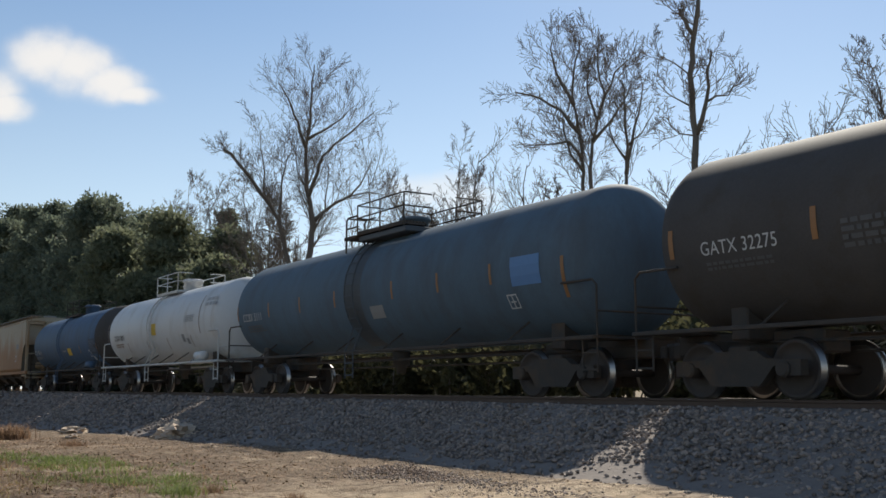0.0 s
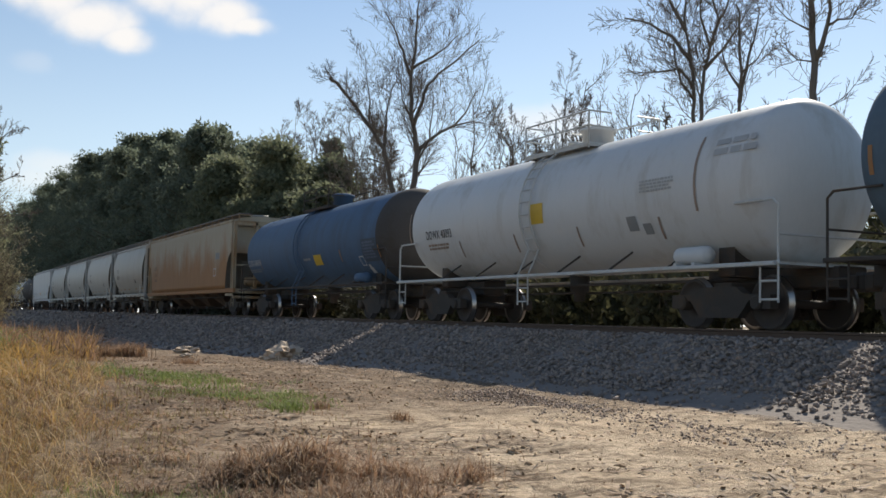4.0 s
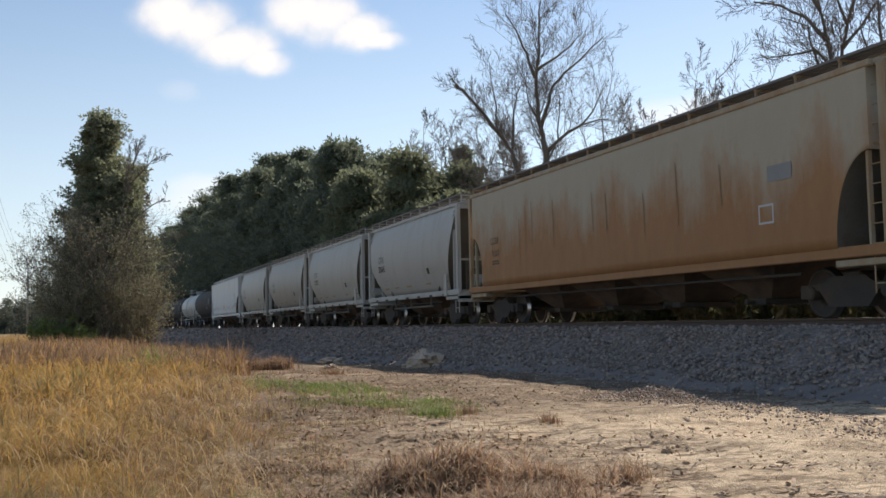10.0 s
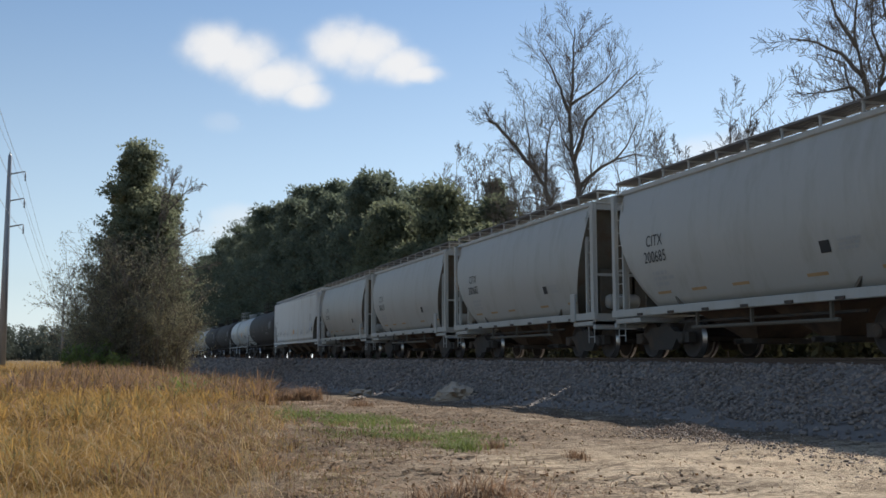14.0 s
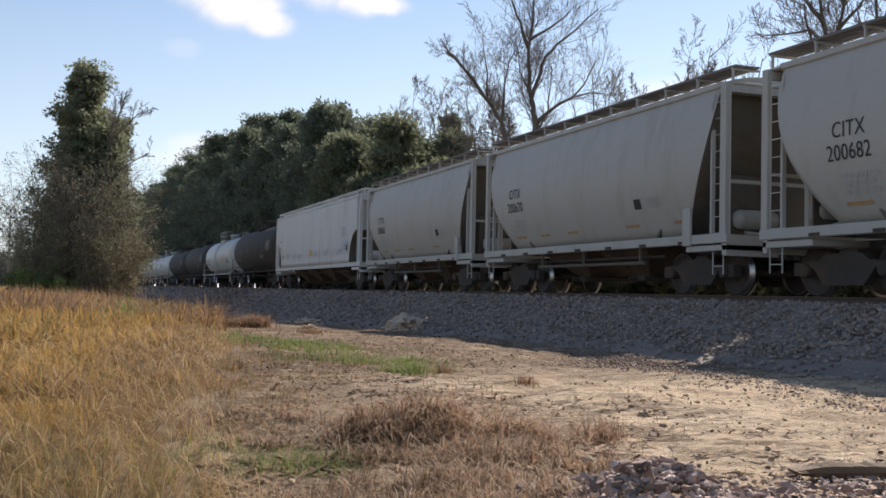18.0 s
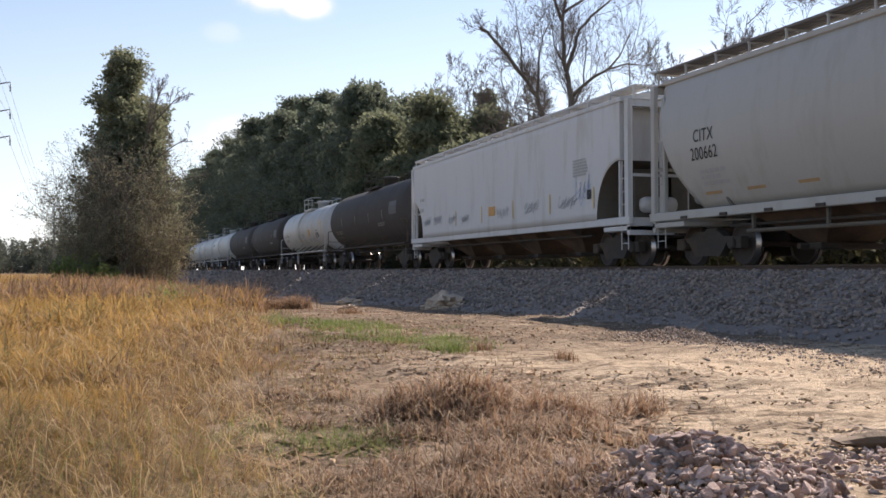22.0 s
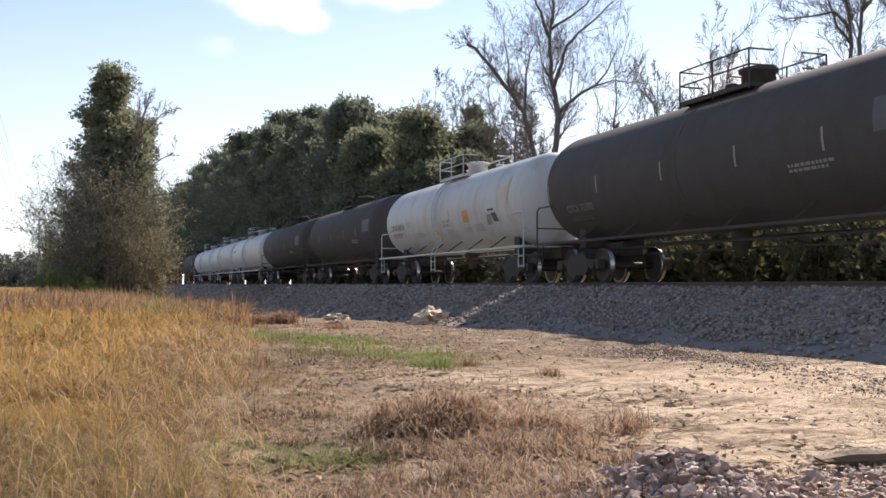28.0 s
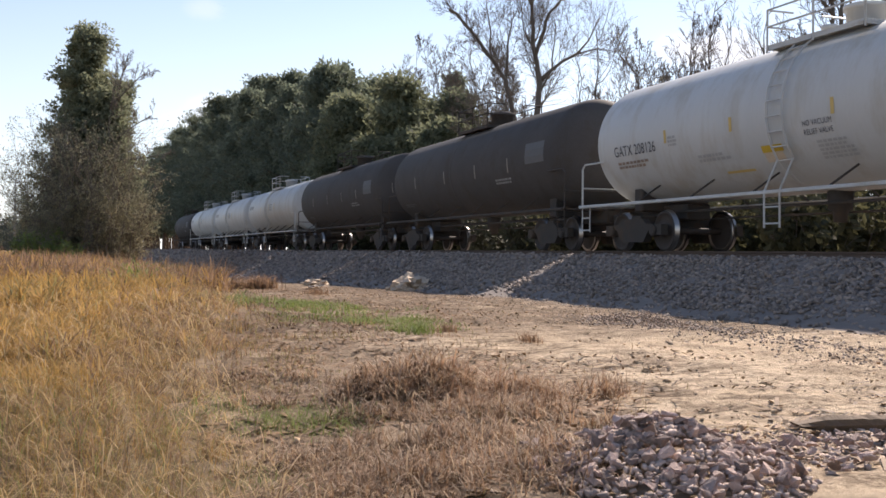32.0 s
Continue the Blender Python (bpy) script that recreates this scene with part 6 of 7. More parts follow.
def ballast():
    r = random.Random(2)
    out = []
    for ya, yb, per in ((3.0, 9.0, 190), (9.0, 18.0, 210), (18.0, 30.0, 130), (30.0, 52.0, 60), (52.0, 95.0, 22), (95.0, 170.0, 7)):
        big = 1.0 if yb <= 18 else 1.3 if yb <= 30 else 1.8 if yb <= 52 else 2.6 if yb <= 95 else 4.5
        for _ in range(int((yb - ya) * 3.1 * per)):
            x, y = r.uniform(7.75, 10.85), r.uniform(ya, yb)
            if x < 8.5 + 0.35 * fbm(x, y, 0.9, 2.2) and r.random() < 0.75:
                continue
            s = r.uniform(0.055, 0.115) * big
            out.append((x, y, bed_z(x, y) + s * r.uniform(-0.05, 0.25), s))
    joined_stones("ballast_stones", out, M_stone, "loose grey crushed-stone ballast on the slope", "ballast")
    out = []
    for _ in range(900):
        y = r.uniform(4, 26)
        x = 7.9 - abs(r.gauss(0, 1.1))
        out.append((x, y, ground_z(x, y) + 0.005, r.uniform(0.018, 0.05)))
    for _ in range(2300):
        if r.random() < 0.6:
            x, y = r.gauss(6.5, 0.26), r.gauss(11.0, 0.7)
        else:
            f = r.random()
            x, y = 6.55 - 0.15 * f + r.gauss(0, 0.35), 10.3 - 4.2 * f + r.gauss(0, 0.3)
        high = 0.17 * math.exp(-((x - 6.5) / 0.3) ** 2 - ((y - 11.0) / 0.8) ** 2)
        out.append((x, y, ground_z(x, y) + 0.004 + high * r.random(), r.uniform(0.014, 0.05)))
    for _ in range(320):
        x, y = r.uniform(3.2, 6.5), r.uniform(3.0, 7.5)
        out.append((x, y, ground_z(x, y) + 0.004, r.uniform(0.010, 0.03)))
    joined_stones("scattered_gravel", out, M_gravel, "gravel scattered over the sandy lane", "gravel")


ballast()


def broken_stone(seed):
    """A split stone: a hull whose faces are broken up by noise."""
    v, f = stone_shape(seed, 0.62)
    bm = bmesh.new()
    vs = [bm.verts.new(c) for c in v.tolist()]
    for q in f.tolist():
        bm.faces.new([vs[i] for i in q])
    bmesh.ops.subdivide_edges(bm, edges=bm.edges, cuts=1, use_grid_fill=True)
    for w in bm.verts:
        w.co *= 1 + 0.30 * noise.noise(w.co * 3.6 + Vector((seed, 0, 0))) + 0.14 * noise.noise(w.co * 9.0 + Vector((0, seed, 0)))
    bmesh.ops.triangulate(bm, faces=bm.faces)
    bm.verts.index_update()
    out = [w.co * 1.08 for w in bm.verts], [[w.index for w in q.verts] for q in bm.faces]
    bm.free()
    return out


def stone_heap():
    r = random.Random(9)
    heap = thing("stone_heap", "low heap of pinkish-grey crushed stones on sand", "stone heap", m=pose(2.12, 3.40, ground_z(2.12, 3.40)))
    meshes = []
    for i in range(18):
        v, f = broken_stone(700 + i)
        meshes.append(mesh_of("stone", [(c.x * 1.1, c.y * 0.85, c.z * 0.85) for c in v], f, M_heapstone))
    for i in range(300):
        if i < 240:
            a, q = r.uniform(0, 6.28), r.random() ** 0.55
            x, y = 0.52 * q * math.cos(a) - 0.02, 0.56 * q * math.sin(a)
            z = 0.18 * math.exp(-(1.75 * q) ** 2)
        else:
            x, y = r.uniform(0.4, 1.3), r.gauss(0.05, 0.16)
            z = 0.0
        s = 0.045 + 0.05 * r.random() ** 1.6 * (1.0 if i < 240 else 0.75)
        ob = part("stone", meshes[i % len(meshes)], heap, m=pose(x, y, z + s * 0.2, r.uniform(-40, 40), r.uniform(-40, 40), r.uniform(0, 360)))
        ob.scale = (s, s, s)


stone_heap()
r = random.Random(19)
under = []
for _ in range(2300):
    a, q = r.uniform(0, 6.28), r.random() ** 0.6
    x, y = 2.1 + 0.56 * q * math.cos(a), 3.40 + 0.58 * q * math.sin(a)
    if r.random() < 0.3:
        x, y, q = r.uniform(2.4, 3.6), r.gauss(3.62, 0.2), 1.0
    under.append((x, y, ground_z(x, y) + 0.165 * math.exp(-(1.75 * q) ** 2), r.uniform(0.022, 0.055)))
joined_stones("small_heap_stones", under, M_heapsmall, "small stones filling the heap", "stones")


def lump(name, label, category, x, y, size, seed, material, flat=0.6, group=""):
    r = random.Random(seed)
    bm = bmesh.new()
    bmesh.ops.create_icosphere(bm, subdivisions=3, radius=0.5)
    for v in bm.verts:
        d = v.co.normalized()
        k = 1 + 0.6 * noise.fractal(d * 2.2 + Vector((seed, 0, 0)), 0.7, 2.0, 5)
        v.co = Vector((d.x * k, d.y * k * 0.8, d.z * k * flat)) * 0.5 * size
    me = bpy.data.meshes.new(name)
    bm.to_mesh(me)
    bm.free()
    me.materials.append(material)
    ob = new(name, me)
    ob.matrix_basis = pose(x, y, ground_z(x, y) + size * flat * 0.22, 0, 0, r.uniform(0, 360))
    return tagged(ob, label, category, group)


lump("rubble_lump", "pale crumbling lump of rubble at the embankment's foot", "rubble", 8.1, 24.8, 0.95, 1, M_lump, 0.62)
lump("rubble_lump", "small pale lump of rubble", "rubble", 7.75, 24.5, 0.5, 2, M_lump, 0.6)
for dx, dy, sz in ((-0.35, -0.3, 0.3), (0.38, -0.25, 0.34), (0.1, -0.42, 0.22), (-0.55, 0.1, 0.2), (0.6, 0.0, 0.2)):
    lump("rubble_chunk", "broken chunk beside the pale rubble lump", "rubble", 8.1 + dx, 24.7 + dy, sz, int(dx * 100), M_lump, 0.6)
lump("white_rock", "flat whitish rock on the dirt", "rock", 6.0, 26.3, 0.4, 3, M_lump, 0.4)
lump("white_rock", "flat whitish rock on the dirt", "rock", 7.1, 31.0, 0.9, 4, M_lump, 0.3)
lump("dirt_clod", "brown clod of dirt on sand", "clod", 3.94, 6.5, 0.13, 5, M_clod, 0.36, "clods on the lane")
r = random.Random(31)
for i in range(26):
    lump("dirt_clod", "brown clod of dirt on sand", "clod", r.uniform(2.6, 7.2), r.uniform(3.8, 12.5), r.uniform(0.03, 0.08), 40 + i, M_clod, 0.42, "clods on the lane")
def split_timber():
    """A split length of old timber: ragged ends, hollows along its faces."""
    rows_, k = [], 8
    for i in range(15):
        f = i / 14
        grow = min(1.0, f * 3.2 + 0.22) * min(1.0, (1 - f) * 5 + 0.3)
        ring = []
        for q in range(k):
            a = 2 * math.pi * q / k
            rough = 1 + 0.28 * noise.noise(Vector((f * 9, q * 1.7, 2.0)))
            ring.append((-0.26 + 0.62 * f + 0.02 * noise.noise(Vector((q * 3.1, 0.5, f))), 0.055 * math.cos(a) * rough, max(-0.008, 0.027 + 0.038 * math.sin(a) * rough * grow)))
        rows_.append(ring)
    verts = [v for ring in rows_ for v in ring]
    faces = [(i * k + q, i * k + (q + 1) % k, (i + 1) * k + (q + 1) % k, (i + 1) * k + q) for i in range(14) for q in range(k)]
    faces += [tuple(reversed(range(k))), tuple(range(14 * k, 15 * k))]
    return mesh_of("plank", verts, faces, M_wood)


ob = new("plank", split_timber())
ob.matrix_basis = pose(3.44, 3.92, ground_z(3.44, 3.92) + 0.004, 0, 0, -12)
tagged(ob, "short dark weathered timber lying on sand", "timber")


# ---- grasses ----
def blades(name, places, material, label, category="grass", curl=0.5, thin=0.010, seed=1, kind="stuff", lie=0.12):
    """places: rows of x, y, z, height. Curved tapered blades, joined into one mesh."""
    r = np.random.default_rng(seed)
    p = np.array(places, float)
    n = len(p)
    a = r.uniform(0, 2 * np.pi, n)
    lean = np.abs(r.normal(0.0, curl, n)) + lie
    d = np.stack([np.cos(a), np.sin(a)], 1)
    s = np.stack([-np.sin(a), np.cos(a)], 1)
    h, w = p[:, 3], thin * r.uniform(0.6, 1.5, n) * np.clip(p[:, 3] / 0.35, 0.6, 1.6) * np.clip(p[:, 1] / 11, 0.36, 1.3)
    out = np.zeros((n, 7, 3))
    for k, (f, ww) in enumerate(((0.0, 1.0), (0.4, 0.85), (0.75, 0.5))):
        bend = lean * f * f
        c = np.stack([p[:, 0] + d[:, 0] * bend * h, p[:, 1] + d[:, 1] * bend * h, p[:, 2] + h * f * (1 - 0.25 * lean * f)], 1)
        off = np.stack([s[:, 0] * w * ww / 2, s[:, 1] * w * ww / 2, 0 * w], 1)
        out[:, 2 * k], out[:, 2 * k + 1] = c - off, c + off
    out[:, 6] = np.stack([p[:, 0] + d[:, 0] * lean * h, p[:, 1] + d[:, 1] * lean * h, p[:, 2] + h * np.clip(1 - 0.45 * lean, 0.1, 1)], 1)
    base = (np.arange(n) * 7)[:, None]
    tri = np.concatenate([base + np.array(t) for t in ((0, 1, 3), (0, 3, 2), (2, 3, 5), (2, 5, 4), (4, 5, 6))], 1).reshape(-1, 3)
    me = bpy.data.meshes.new(name)
    me.vertices.add(n * 7)
    me.vertices.foreach_set("co", out.ravel())
    me.loops.add(tri.size)
    me.loops.foreach_set("vertex_index", tri.ravel())
    me.polygons.add(len(tri))
    me.polygons.foreach_set("loop_start", np.arange(0, tri.size, 3))
    me.update(calc_edges=True)
    me.materials.append(material)
    ob = new(name, me)
    return tagged(ob, label, category, kind=kind)


def field():
    r = random.Random(12)
    straw, olive, brown, green = [], [], [], []
    zones = ((1.6, 4.0, 5000, 0.17), (4.0, 7.0, 3000, 0.25), (7.0, 12.0, 1500, 0.36), (12.0, 20.0, 480, 0.46), (20.0, 36.0, 100, 0.55), (36.0, 62.0, 40, 0.6))
    for ya, yb, per, tall in zones:
        left = -0.16 * yb - 0.8
        right = float(grass_edge((ya + yb) / 2)) + 1.6
        for _ in range(int((yb - ya) * (right - left) * per * 0.62)):
            y = r.uniform(ya, yb)
            x = r.uniform(-0.13 * y - 0.8, right)
            # blades gather into tussocks
            cell = 0.16 + 0.02 * y
            i, j = math.floor(x / cell), math.floor(y / cell)
            pull = 0.5 * r.random()
            x += ((i + 0.5 + 0.35 * math.sin(i * 12.9 + j * 78.2)) * cell - x) * pull
            y += ((j + 0.5 + 0.35 * math.sin(i * 39.3 + j * 11.1)) * cell - y) * pull
            edge = grass_edge(y) + 0.5 * fbm(x, y, 0.6, 2.0)
            f = (edge - x)
            if f < 0 and r.random() < min(1.0, 0.55 - f * 0.9):
                continue
            clump = fbm(x, y, 1.1, 6.0)
            h = tall * r.uniform(0.5, 1.15) * (1 + 0.35 * clump) * (1.0 if f > 0.6 else 0.45 + 0.5 * max(0, f))
            row = (x, y, ground_z(x, y) - 0.01, max(0.06, h))
            q = r.random()
            if y < 5.5:
                (olive if q < 0.36 else brown if q < 0.72 else straw if q < 0.94 else green).append(row)
            elif f < 0.7:
                (brown if q < 0.5 else olive if q < 0.72 else straw).append(row)
            else:
                (olive if q < 0.12 + 0.25 * max(0, clump) else brown if q < 0.2 else straw).append(row)
    # field beyond, and tall weeds in front of the clump
    for _ in range(9000):
        y = 62 + 200 * r.random() ** 1.6
        x = r.uniform(-0.14 * y - 2, -3.5 + 0.01 * y)
        straw.append((x, y, ground_z(x, y), r.uniform(0.35, 0.7)))
    for _ in range(7000):
        y = r.uniform(3.2, 15)
        x = float(grass_edge(y)) + abs(r.gauss(0, 1.1)) + 0.1
        if fbm(x, y, 1.2, 15.0) < -0.05:
            continue
        (brown if r.random() < 0.6 else olive).append((x, y, ground_z(x, y), r.uniform(0.03, 0.11)))
    for _ in range(9500):
        y = 22 + 50 * r.random() ** 1.3
        x = r.uniform(-2.5, float(grass_edge(y)) + 0.3)
        (brown if r.random() < 0.75 else straw).append((x, y, ground_z(x, y), r.uniform(0.4, 1.0)))
    # the same grass all round the standpoint
    for _ in range(15000):
        x, y = r.uniform(-16, 1.2), r.uniform(-9, 40)
        if x < -0.13 * y - 0.8 or y < 1.6:
            (straw if r.random() < 0.7 else olive).append((x, y, ground_z(x, y), r.uniform(0.2, 0.5)))
    lying = []
    for _ in range(5000):
        y = 2.2 + 14 * r.random() ** 1.6
        x = r.uniform(-0.13 * y - 0.8, float(grass_edge(y)) + 0.25)
        lying.append((x, y, ground_z(x, y) + r.uniform(0.0, 0.22) * min(1.0, y / 7), r.uniform(0.08, 0.26)))
    blades("fallen_straw", lying, M_palestraw, "pale fallen straws tangled in the grass", curl=1.0, lie=1.1, thin=0.0105, seed=8)
    blades("straw_grass", straw, M_strawgrass, "tall dry golden grass of the field", lie=0.3, curl=1.4, thin=0.0115, seed=1)
    blades("olive_grass", olive, M_olivegrass, "olive-green grass among the straw", curl=1.4, lie=0.35, thin=0.0115, seed=2)
    blades("brown_weeds", brown, M_deadweed, "dead brown weeds along the lane's edge", curl=1.1, thin=0.012, seed=3)
    blades("green_shoots", green, M_green, "short green grass shoots", curl=0.6, thin=0.010, seed=4)


field()


def patches():
    r = random.Random(14)
    out, pale = [], []
    for x0, y0, wx, wy, high, n in MOUNDS:
        for _ in range(n // 20):
            cx, cy, big = r.gauss(x0, wx * 0.6), r.gauss(y0, wy * 0.6), r.uniform(0.6, 1.3)
            up = high * math.exp(-((cx - x0) / wx) ** 2 - ((cy - y0) / wy) ** 2)
            for _ in range(12):
                x, y = r.gauss(cx, 0.024 * big), r.gauss(cy, 0.024 * big)
                (out if r.random() < 0.62 else pale).append((x, y, ground_z(x, y) - 0.01 + up * r.uniform(0.0, 0.9), (0.07 + high * 0.5) * big * r.uniform(0.5, 1.2)))
    blades("dead_grass_patch", out, M_deadweed, "matted mounds of dead brown grass on the sand", curl=1.2, lie=0.3, thin=0.024, seed=5)
    blades("pale_grass_patch", pale, M_paleweed, "pale dry stalks tangled in the dead grass", curl=1.3, lie=0.5, thin=0.018, seed=6)
    green = []
    for x0, y0, wx, wy, n, h in ((3.5, 15.4, 0.6, 1.8, 2400, 0.12), (3.5, 11.4, 0.5, 0.9, 1300, 0.1), (3.25, 10.0, 0.2, 0.35, 600, 0.15), (3.0, 12.6, 0.6, 0.9, 600, 0.10), (1.1, 4.85, 0.3, 0.35, 500, 0.12), (0.75, 5.1, 0.3, 0.4, 500, 0.10), (0.8, 3.6, 0.3, 0.2, 260, 0.10), (2.6, 17.5, 0.5, 1.5, 500, 0.2), (1.3, 24.0, 0.6, 1.6, 500, 0.7)):
        for _ in range(n // 22):
            cx, cy, big = r.gauss(x0, wx * 0.6), r.gauss(y0, wy * 0.6), r.uniform(0.4, 1.4)
            for _ in range(int(22 * big)):
                x, y = r.gauss(cx, 0.07 * big), r.gauss(cy, 0.09 * big)
                green.append((x, y, ground_z(x, y) - 0.005, h * big * r.uniform(0.4, 1.1)))
    blades("green_grass_patch", green, M_green, "low patches of fresh green grass", curl=0.8, lie=0.5, thin=0.012, seed=7)
    for label, x0, y0, w, n, h in (("small dry weed on the sand", 4.07, 8.85, 0.11, 160, 0.16), ("dry brown tussock", 4.7, 27.0, 0.35, 700, 0.5), ("dry brown tussock", 4.2, 27.6, 0.25, 400, 0.4), ("small dry weed on the sand", 2.95, 5.3, 0.14, 220, 0.2), ("dry brown tussock", 4.9, 21.5, 0.25, 260, 0.22), ("small dry weed on the sand", 3.6, 9.9, 0.15, 160, 0.15), ("small dry weed on the sand", 2.45, 5.25, 0.16, 260, 0.22)):
        rows = []
        for _ in range(n):
            x, y = r.gauss(x0, w * 0.5), r.gauss(y0, w * 0.5)
            rows.append((x, y, ground_z(x, y) - 0.01, h * r.uniform(0.4, 1.1)))
        blades("dry_weed", rows, M_deadweed, label + " by the lane", "weed", curl=0.7, thin=0.010, seed=int(x0 * 10), kind="")
    # twigs, chips and straw litter on the lane
    bag = Bag()
    for _ in range(30000):
        y = 3.2 + 24 * r.random() ** 1.3
        x = float(grass_edge(y)) + abs(r.gauss(0, 2.9))
        if x > 8.3 or fbm(x * 0.6, y * 1.5, 0.9, 31.0) + 0.2 * (y > 10) < r.uniform(-0.35, 0.3):
            continue
        z, a, ln = ground_z(x, y) + 0.006, r.uniform(0, 6.28), 0.01 + 0.11 * r.random() ** 2.5
        w = r.uniform(0.003, 0.014)
        c, s = math.cos(a), math.sin(a)
        lift = r.uniform(0.0, 0.02)
        bag.add([(x - c * ln - s * w, y - s * ln + c * w, z), (x - c * ln + s * w, y - s * ln - c * w, z), (x + c * ln + s * w, y + s * ln - c * w, z + lift), (x + c * ln - s * w, y + s * ln + c * w, z + lift)], [(0, 1, 2, 3)])
    tagged(new("lane_litter", bag.mesh("lane_litter", M_litter)), "scattered straw and bark litter on the lane", "litter", kind="stuff")
    crumbs = []
    for _ in range(3800):
        y = 3.4 + 24 * r.random() ** 1.4
        x = float(grass_edge(y)) + abs(r.gauss(0, 2.8))
        if x < 8.4 and fbm(x, y, 0.9, 21.0) > -0.05:
            crumbs.append((x, y, ground_z(x, y) + 0.01, 0.008 + 0.05 * r.random() ** 4))
    joined_stones("dirt_crumbs", crumbs, M_crumb, "small brown crumbs of dirt on the sand", "dirt")


patches()


# ---- poles and wires ----
def power_pole(x, y, height):
    pole = thing("power_pole", "tall slim steel power pole with three side arms", "power pole", "poles of the power line", m=pose(x, y, 0.2))
    part("shaft", Bag().lathe([(-0.3, 0.46), (height * 0.5, 0.34), (height - 0.5, 0.2), (height, 0.05)], 12, "z").mesh("shaft", M_pole, True), pole)
    for z in (height - 2.5, height - 5.6, height - 8.6):
        arm = part("arm", Bag().tube([(0.2, 0, z), (1.7, 0, z + 0.35)], [0.09, 0.06], 6).mesh("arm", M_pole), pole)
        part("insulator", Bag().lathe([(z - 0.75, 0.03), (z - 0.7, 0.1), (z - 0.5, 0.07), (z - 0.3, 0.1), (z + 0.3, 0.05)], 8, "z", (1.72, 0, 0)).mesh("insulator", M_wire, True), arm)
    return pole


power_pole(-12.2, 125.8, 24.2)
power_pole(-17.3, 375.0, 24.2)
for dx, z in ((0.0, 24.4), (1.72, 21.2), (1.72, 18.1), (1.72, 15.1)):
    bag = Bag()
    for (xa, ya), (xb, yb), sag in (((-12.2, 125.8), (-17.3, 375.0), 4.0), ((-4.5, -60.0), (-12.2, 125.8), 3.4)):
        pts = [(xa + (xb - xa) * k / 24 + dx, ya + (yb - ya) * k / 24, z + 0.2 - 4 * sag * (k / 24) * (1 - k / 24)) for k in range(25)]
        bag.tube(pts, 0.019, 4)
    ob = new("power_line", bag.mesh("power_line", M_wire))
    tagged(ob, "thin sagging overhead wire between the poles", "wire", "wires of the power line")


# ---- clouds ----
CLOUDS = []


def cloud_material(seed, puffs, opacity):
    """Soft-edged vapour: puffs of (x, y, radius x, radius y) on the sheet, broken by noise."""
    m = bpy.data.materials.new("cloud")
    m.use_nodes = True
    n, l = m.node_tree.nodes, m.node_tree.links
    n.remove(n["Principled BSDF"])
    co = n.new("ShaderNodeTexCoord")
    warp = n.new("ShaderNodeTexNoise")
    warp.inputs["Scale"].default_value, warp.inputs["Detail"].default_value = 0.011, 9
    off = n.new("ShaderNodeMapping")
    off.inputs["Location"].default_value = (seed, seed * 0.7, 0)
    l.new(co.outputs["Object"], off.inputs["Vector"])
    l.new(off.outputs[0], warp.inputs["Vector"])
    total = None
    for x, y, rx, ry in puffs:
        mp = n.new("ShaderNodeMapping")
        mp.inputs["Location"].default_value = (-x / rx, -y / ry, 0)
        mp.inputs["Scale"].default_value = (1 / rx, 1 / ry, 1)
        l.new(co.outputs["Object"], mp.inputs["Vector"])
        g = n.new("ShaderNodeTexGradient")
        g.gradient_type = "SPHERICAL"
        l.new(mp.outputs[0], g.inputs["Vector"])
        if total is None:
            total = g.outputs["Fac"]
        else:
            mx = n.new("ShaderNodeMath")
            mx.operation = "MAXIMUM"
            l.new(total, mx.inputs[0])
            l.new(g.outputs["Fac"], mx.inputs[1])
            total = mx.outputs[0]
    ma = n.new("ShaderNodeMath")
    ma.operation = "MULTIPLY_ADD"
    ma.inputs[1].default_value = 0.9
    ma.inputs[2].default_value = -0.5
    l.new(warp.outputs["Fac"], ma.inputs[0])
    ad = n.new("ShaderNodeMath")
    l.new(ma.outputs[0], ad.inputs[0])
    l.new(total, ad.inputs[1])
    span = n.new("ShaderNodeMapRange")
    span.interpolation_type = "SMOOTHSTEP"
    span.inputs["From Min"].default_value, span.inputs["From Max"].default_value = -0.02, 0.8
    l.new(ad.outputs[0], span.inputs["Value"])
    gate = n.new("ShaderNodeMath")
    gate.operation = "MULTIPLY"
    soft = n.new("ShaderNodeMapRange")
    soft.inputs["From Max"].default_value, soft.inputs["To Max"].default_value = 0.42, opacity
    l.new(total, soft.inputs["Value"])
    l.new(span.outputs[0], gate.inputs[0])
    l.new(soft.outputs[0], gate.inputs[1])
    em, tr, mix = n.new("ShaderNodeEmission"), n.new("ShaderNodeBsdfTransparent"), n.new("ShaderNodeMixShader")
    em.inputs["Color"].default_value, em.inputs["Strength"].default_value = (1.0, 0.965, 0.945, 1), CLOUD_GLOW
    l.new(gate.outputs[0], mix.inputs[0])
    l.new(tr.outputs[0], mix.inputs[1])
    l.new(em.outputs[0], mix.inputs[2])
    l.new(mix.outputs[0], n["Material Output"].inputs["Surface"])
    return m


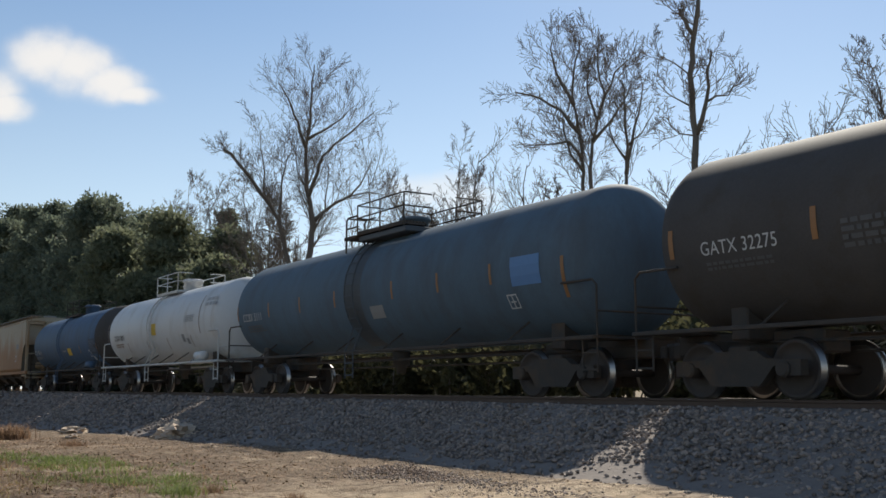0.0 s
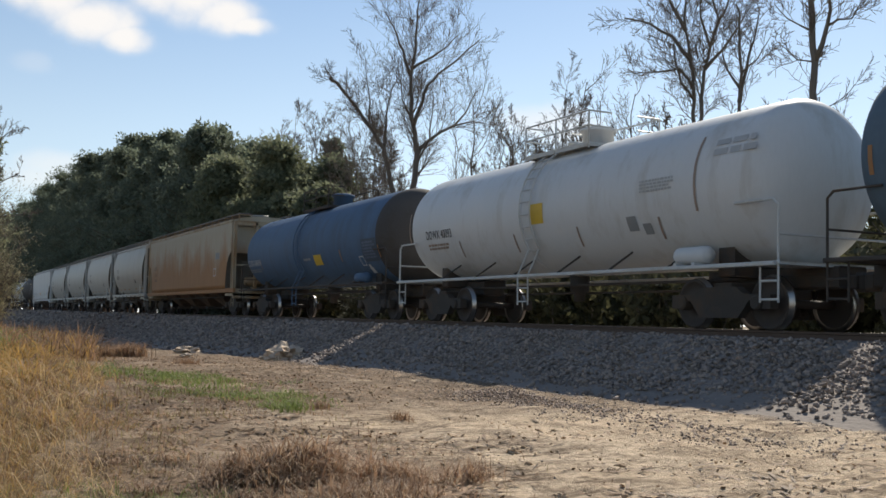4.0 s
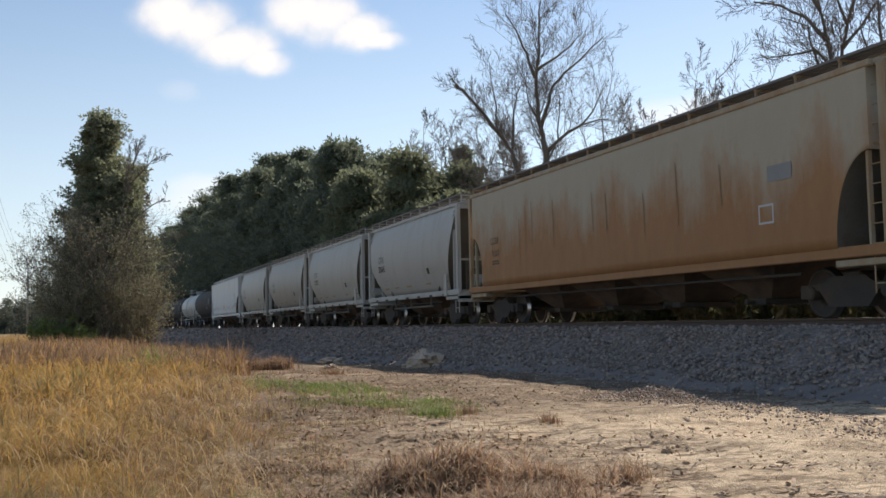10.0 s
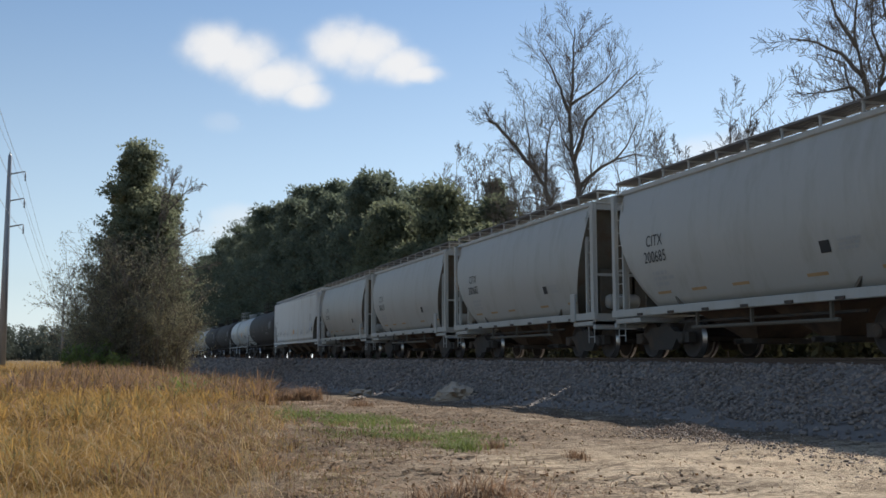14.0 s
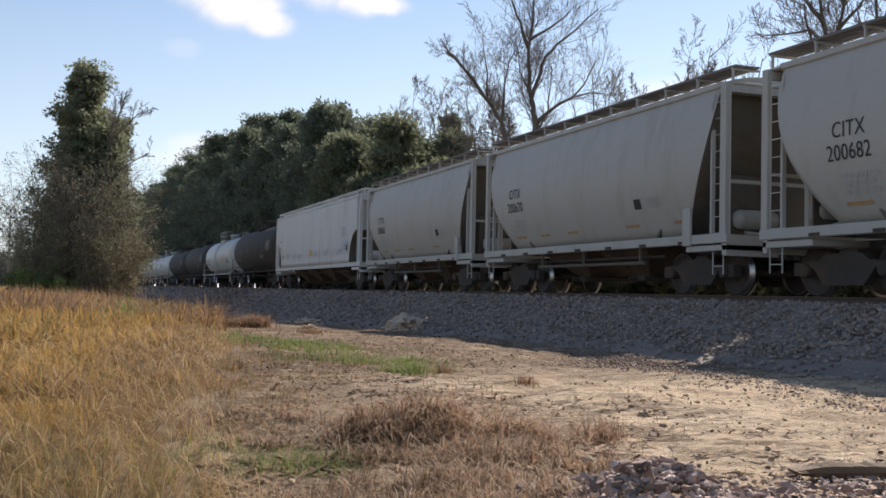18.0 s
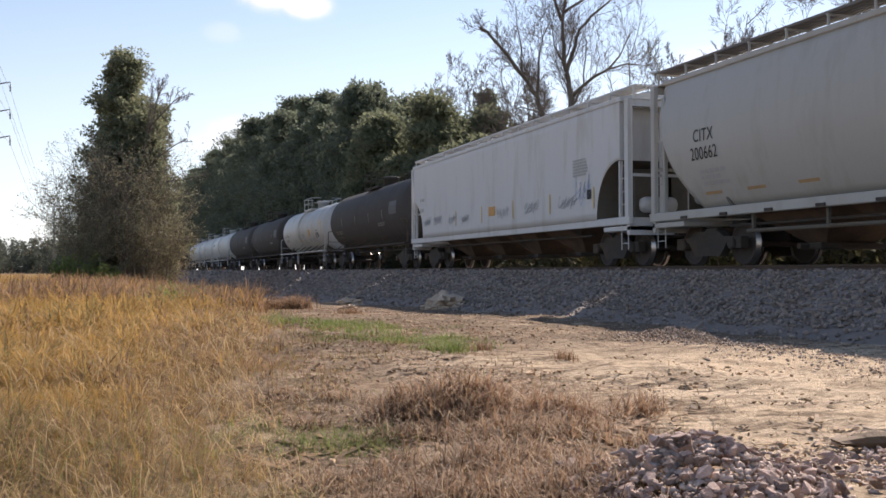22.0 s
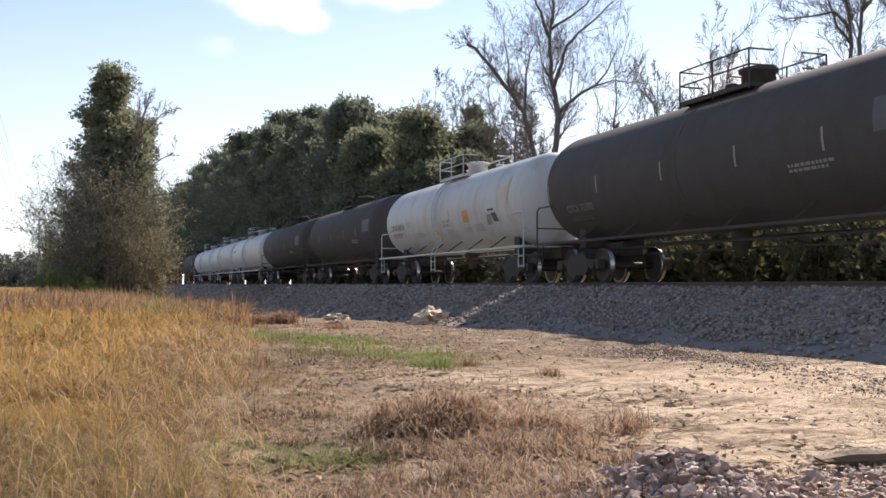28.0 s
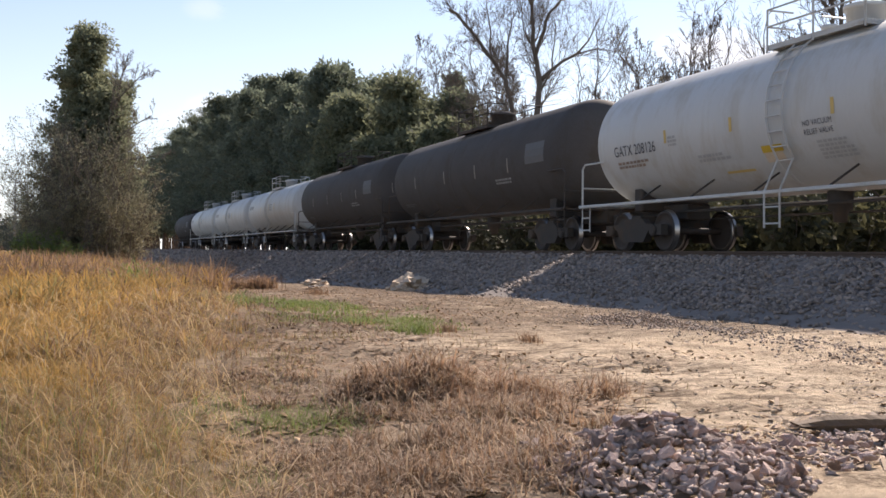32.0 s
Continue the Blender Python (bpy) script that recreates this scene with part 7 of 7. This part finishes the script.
def cloud(label, azimuth, elevation, size, puffs, seed, drift, opacity=0.88):
    """A far cloud in the backdrop at that bearing, drifting slowly."""
    far = 2600.0
    a, e = radians(azimuth), radians(elevation)
    at = Vector((math.sin(a) * math.cos(e), math.cos(a) * math.cos(e), math.sin(e))) * far
    me = mesh_of("cloud", [(-size, -size * 0.7, 0), (size, -size * 0.7, 0), (size, size * 0.7, 0), (-size, size * 0.7, 0)], [(0, 1, 2, 3)], cloud_material(seed, puffs, opacity))
    ob = tagged(new("cloud", me), label, "cloud", "fair-weather clouds")
    ob.visible_shadow = False
    m = look(at, (0, 0, 0)) @ pose(0, 0, 0, 0, 180, 0)
    ob.matrix_basis = m
    CLOUDS.append((ob, m, drift))


CLOUD_GLOW = 0.96
DRIFT = (3.4, -0.6, 0.25)
cloud("white fair-weather cloud with a trailing edge", 6.0, 15.6, 320, ((-95, 42, 125, 95), (-30, 22, 140, 95), (50, -20, 150, 85), (120, -58, 100, 50)), 3, DRIFT)
cloud("white fair-weather cloud with a trailing edge", 12.2, 16.4, 320, ((-60, 28, 130, 95), (0, 16, 150, 95), (75, -14, 135, 70), (135, -36, 85, 38)), 41, DRIFT)
cloud("faint wisp of cloud", 4.2, 12.6, 120, ((0, 0, 70, 40),), 77, DRIFT, 0.14)
cloud("pale low cloud behind the trees", 5.8, 7.4, 220, ((0, 0, 170, 60), (-40, -30, 150, 60)), 90, DRIFT, 0.4)
cloud("pale low cloud behind the trees", 32.0, 11.0, 260, ((0, 0, 190, 70), (60, -20, 150, 70)), 130, DRIFT, 0.5)


# ---- single stones of the embankment where the camera stands nearest ----
def near_stones():
    r = random.Random(77)
    bed = bpy.data.objects["ballast_bed"]
    meshes = [mesh_of("stone", v.tolist(), f.tolist(), M_stonesingle) for v, f in STONES]
    for i in range(300):
        x, y = r.uniform(8.7, 10.6), r.uniform(8.0, 13.0)
        s = r.uniform(0.08, 0.14)
        ob = part("stone", meshes[i % len(meshes)], bed, m=pose(x, y, bed_z(x, y) + s * 0.2, r.uniform(-30, 30), r.uniform(-30, 30), r.uniform(0, 360)))
        ob.scale = (s, s, s)


M_stonesingle = mat("single_ballast_stone", (0.26, 0.205, 0.165), 0.85, scale=9, vary=0.35, grain=70, bump=0.35, per_object=0.5)
near_stones()


# ---- what moves ----
def motions():
    for car, y in CARS:
        walk(car, [(t, pose(RAIL_X, y - SPEED * t, RAIL_TOP)) for t in (0, 8, 16, 24, 32)])
    turn = math.degrees(SPEED / 0.452)
    times = [i / 10 for i in range(321)]
    for ob in WHEELSETS:
        p = ob.matrix_basis.translation
        walk(ob, [(t, pose(p.x, p.y, p.z, turn * t % 360)) for t in times])
    for cloud, m, drift in CLOUDS:
        walk(cloud, [(t, Matrix.Translation(Vector(drift) * t) @ m) for t in (0, 16, 32)])


motions()
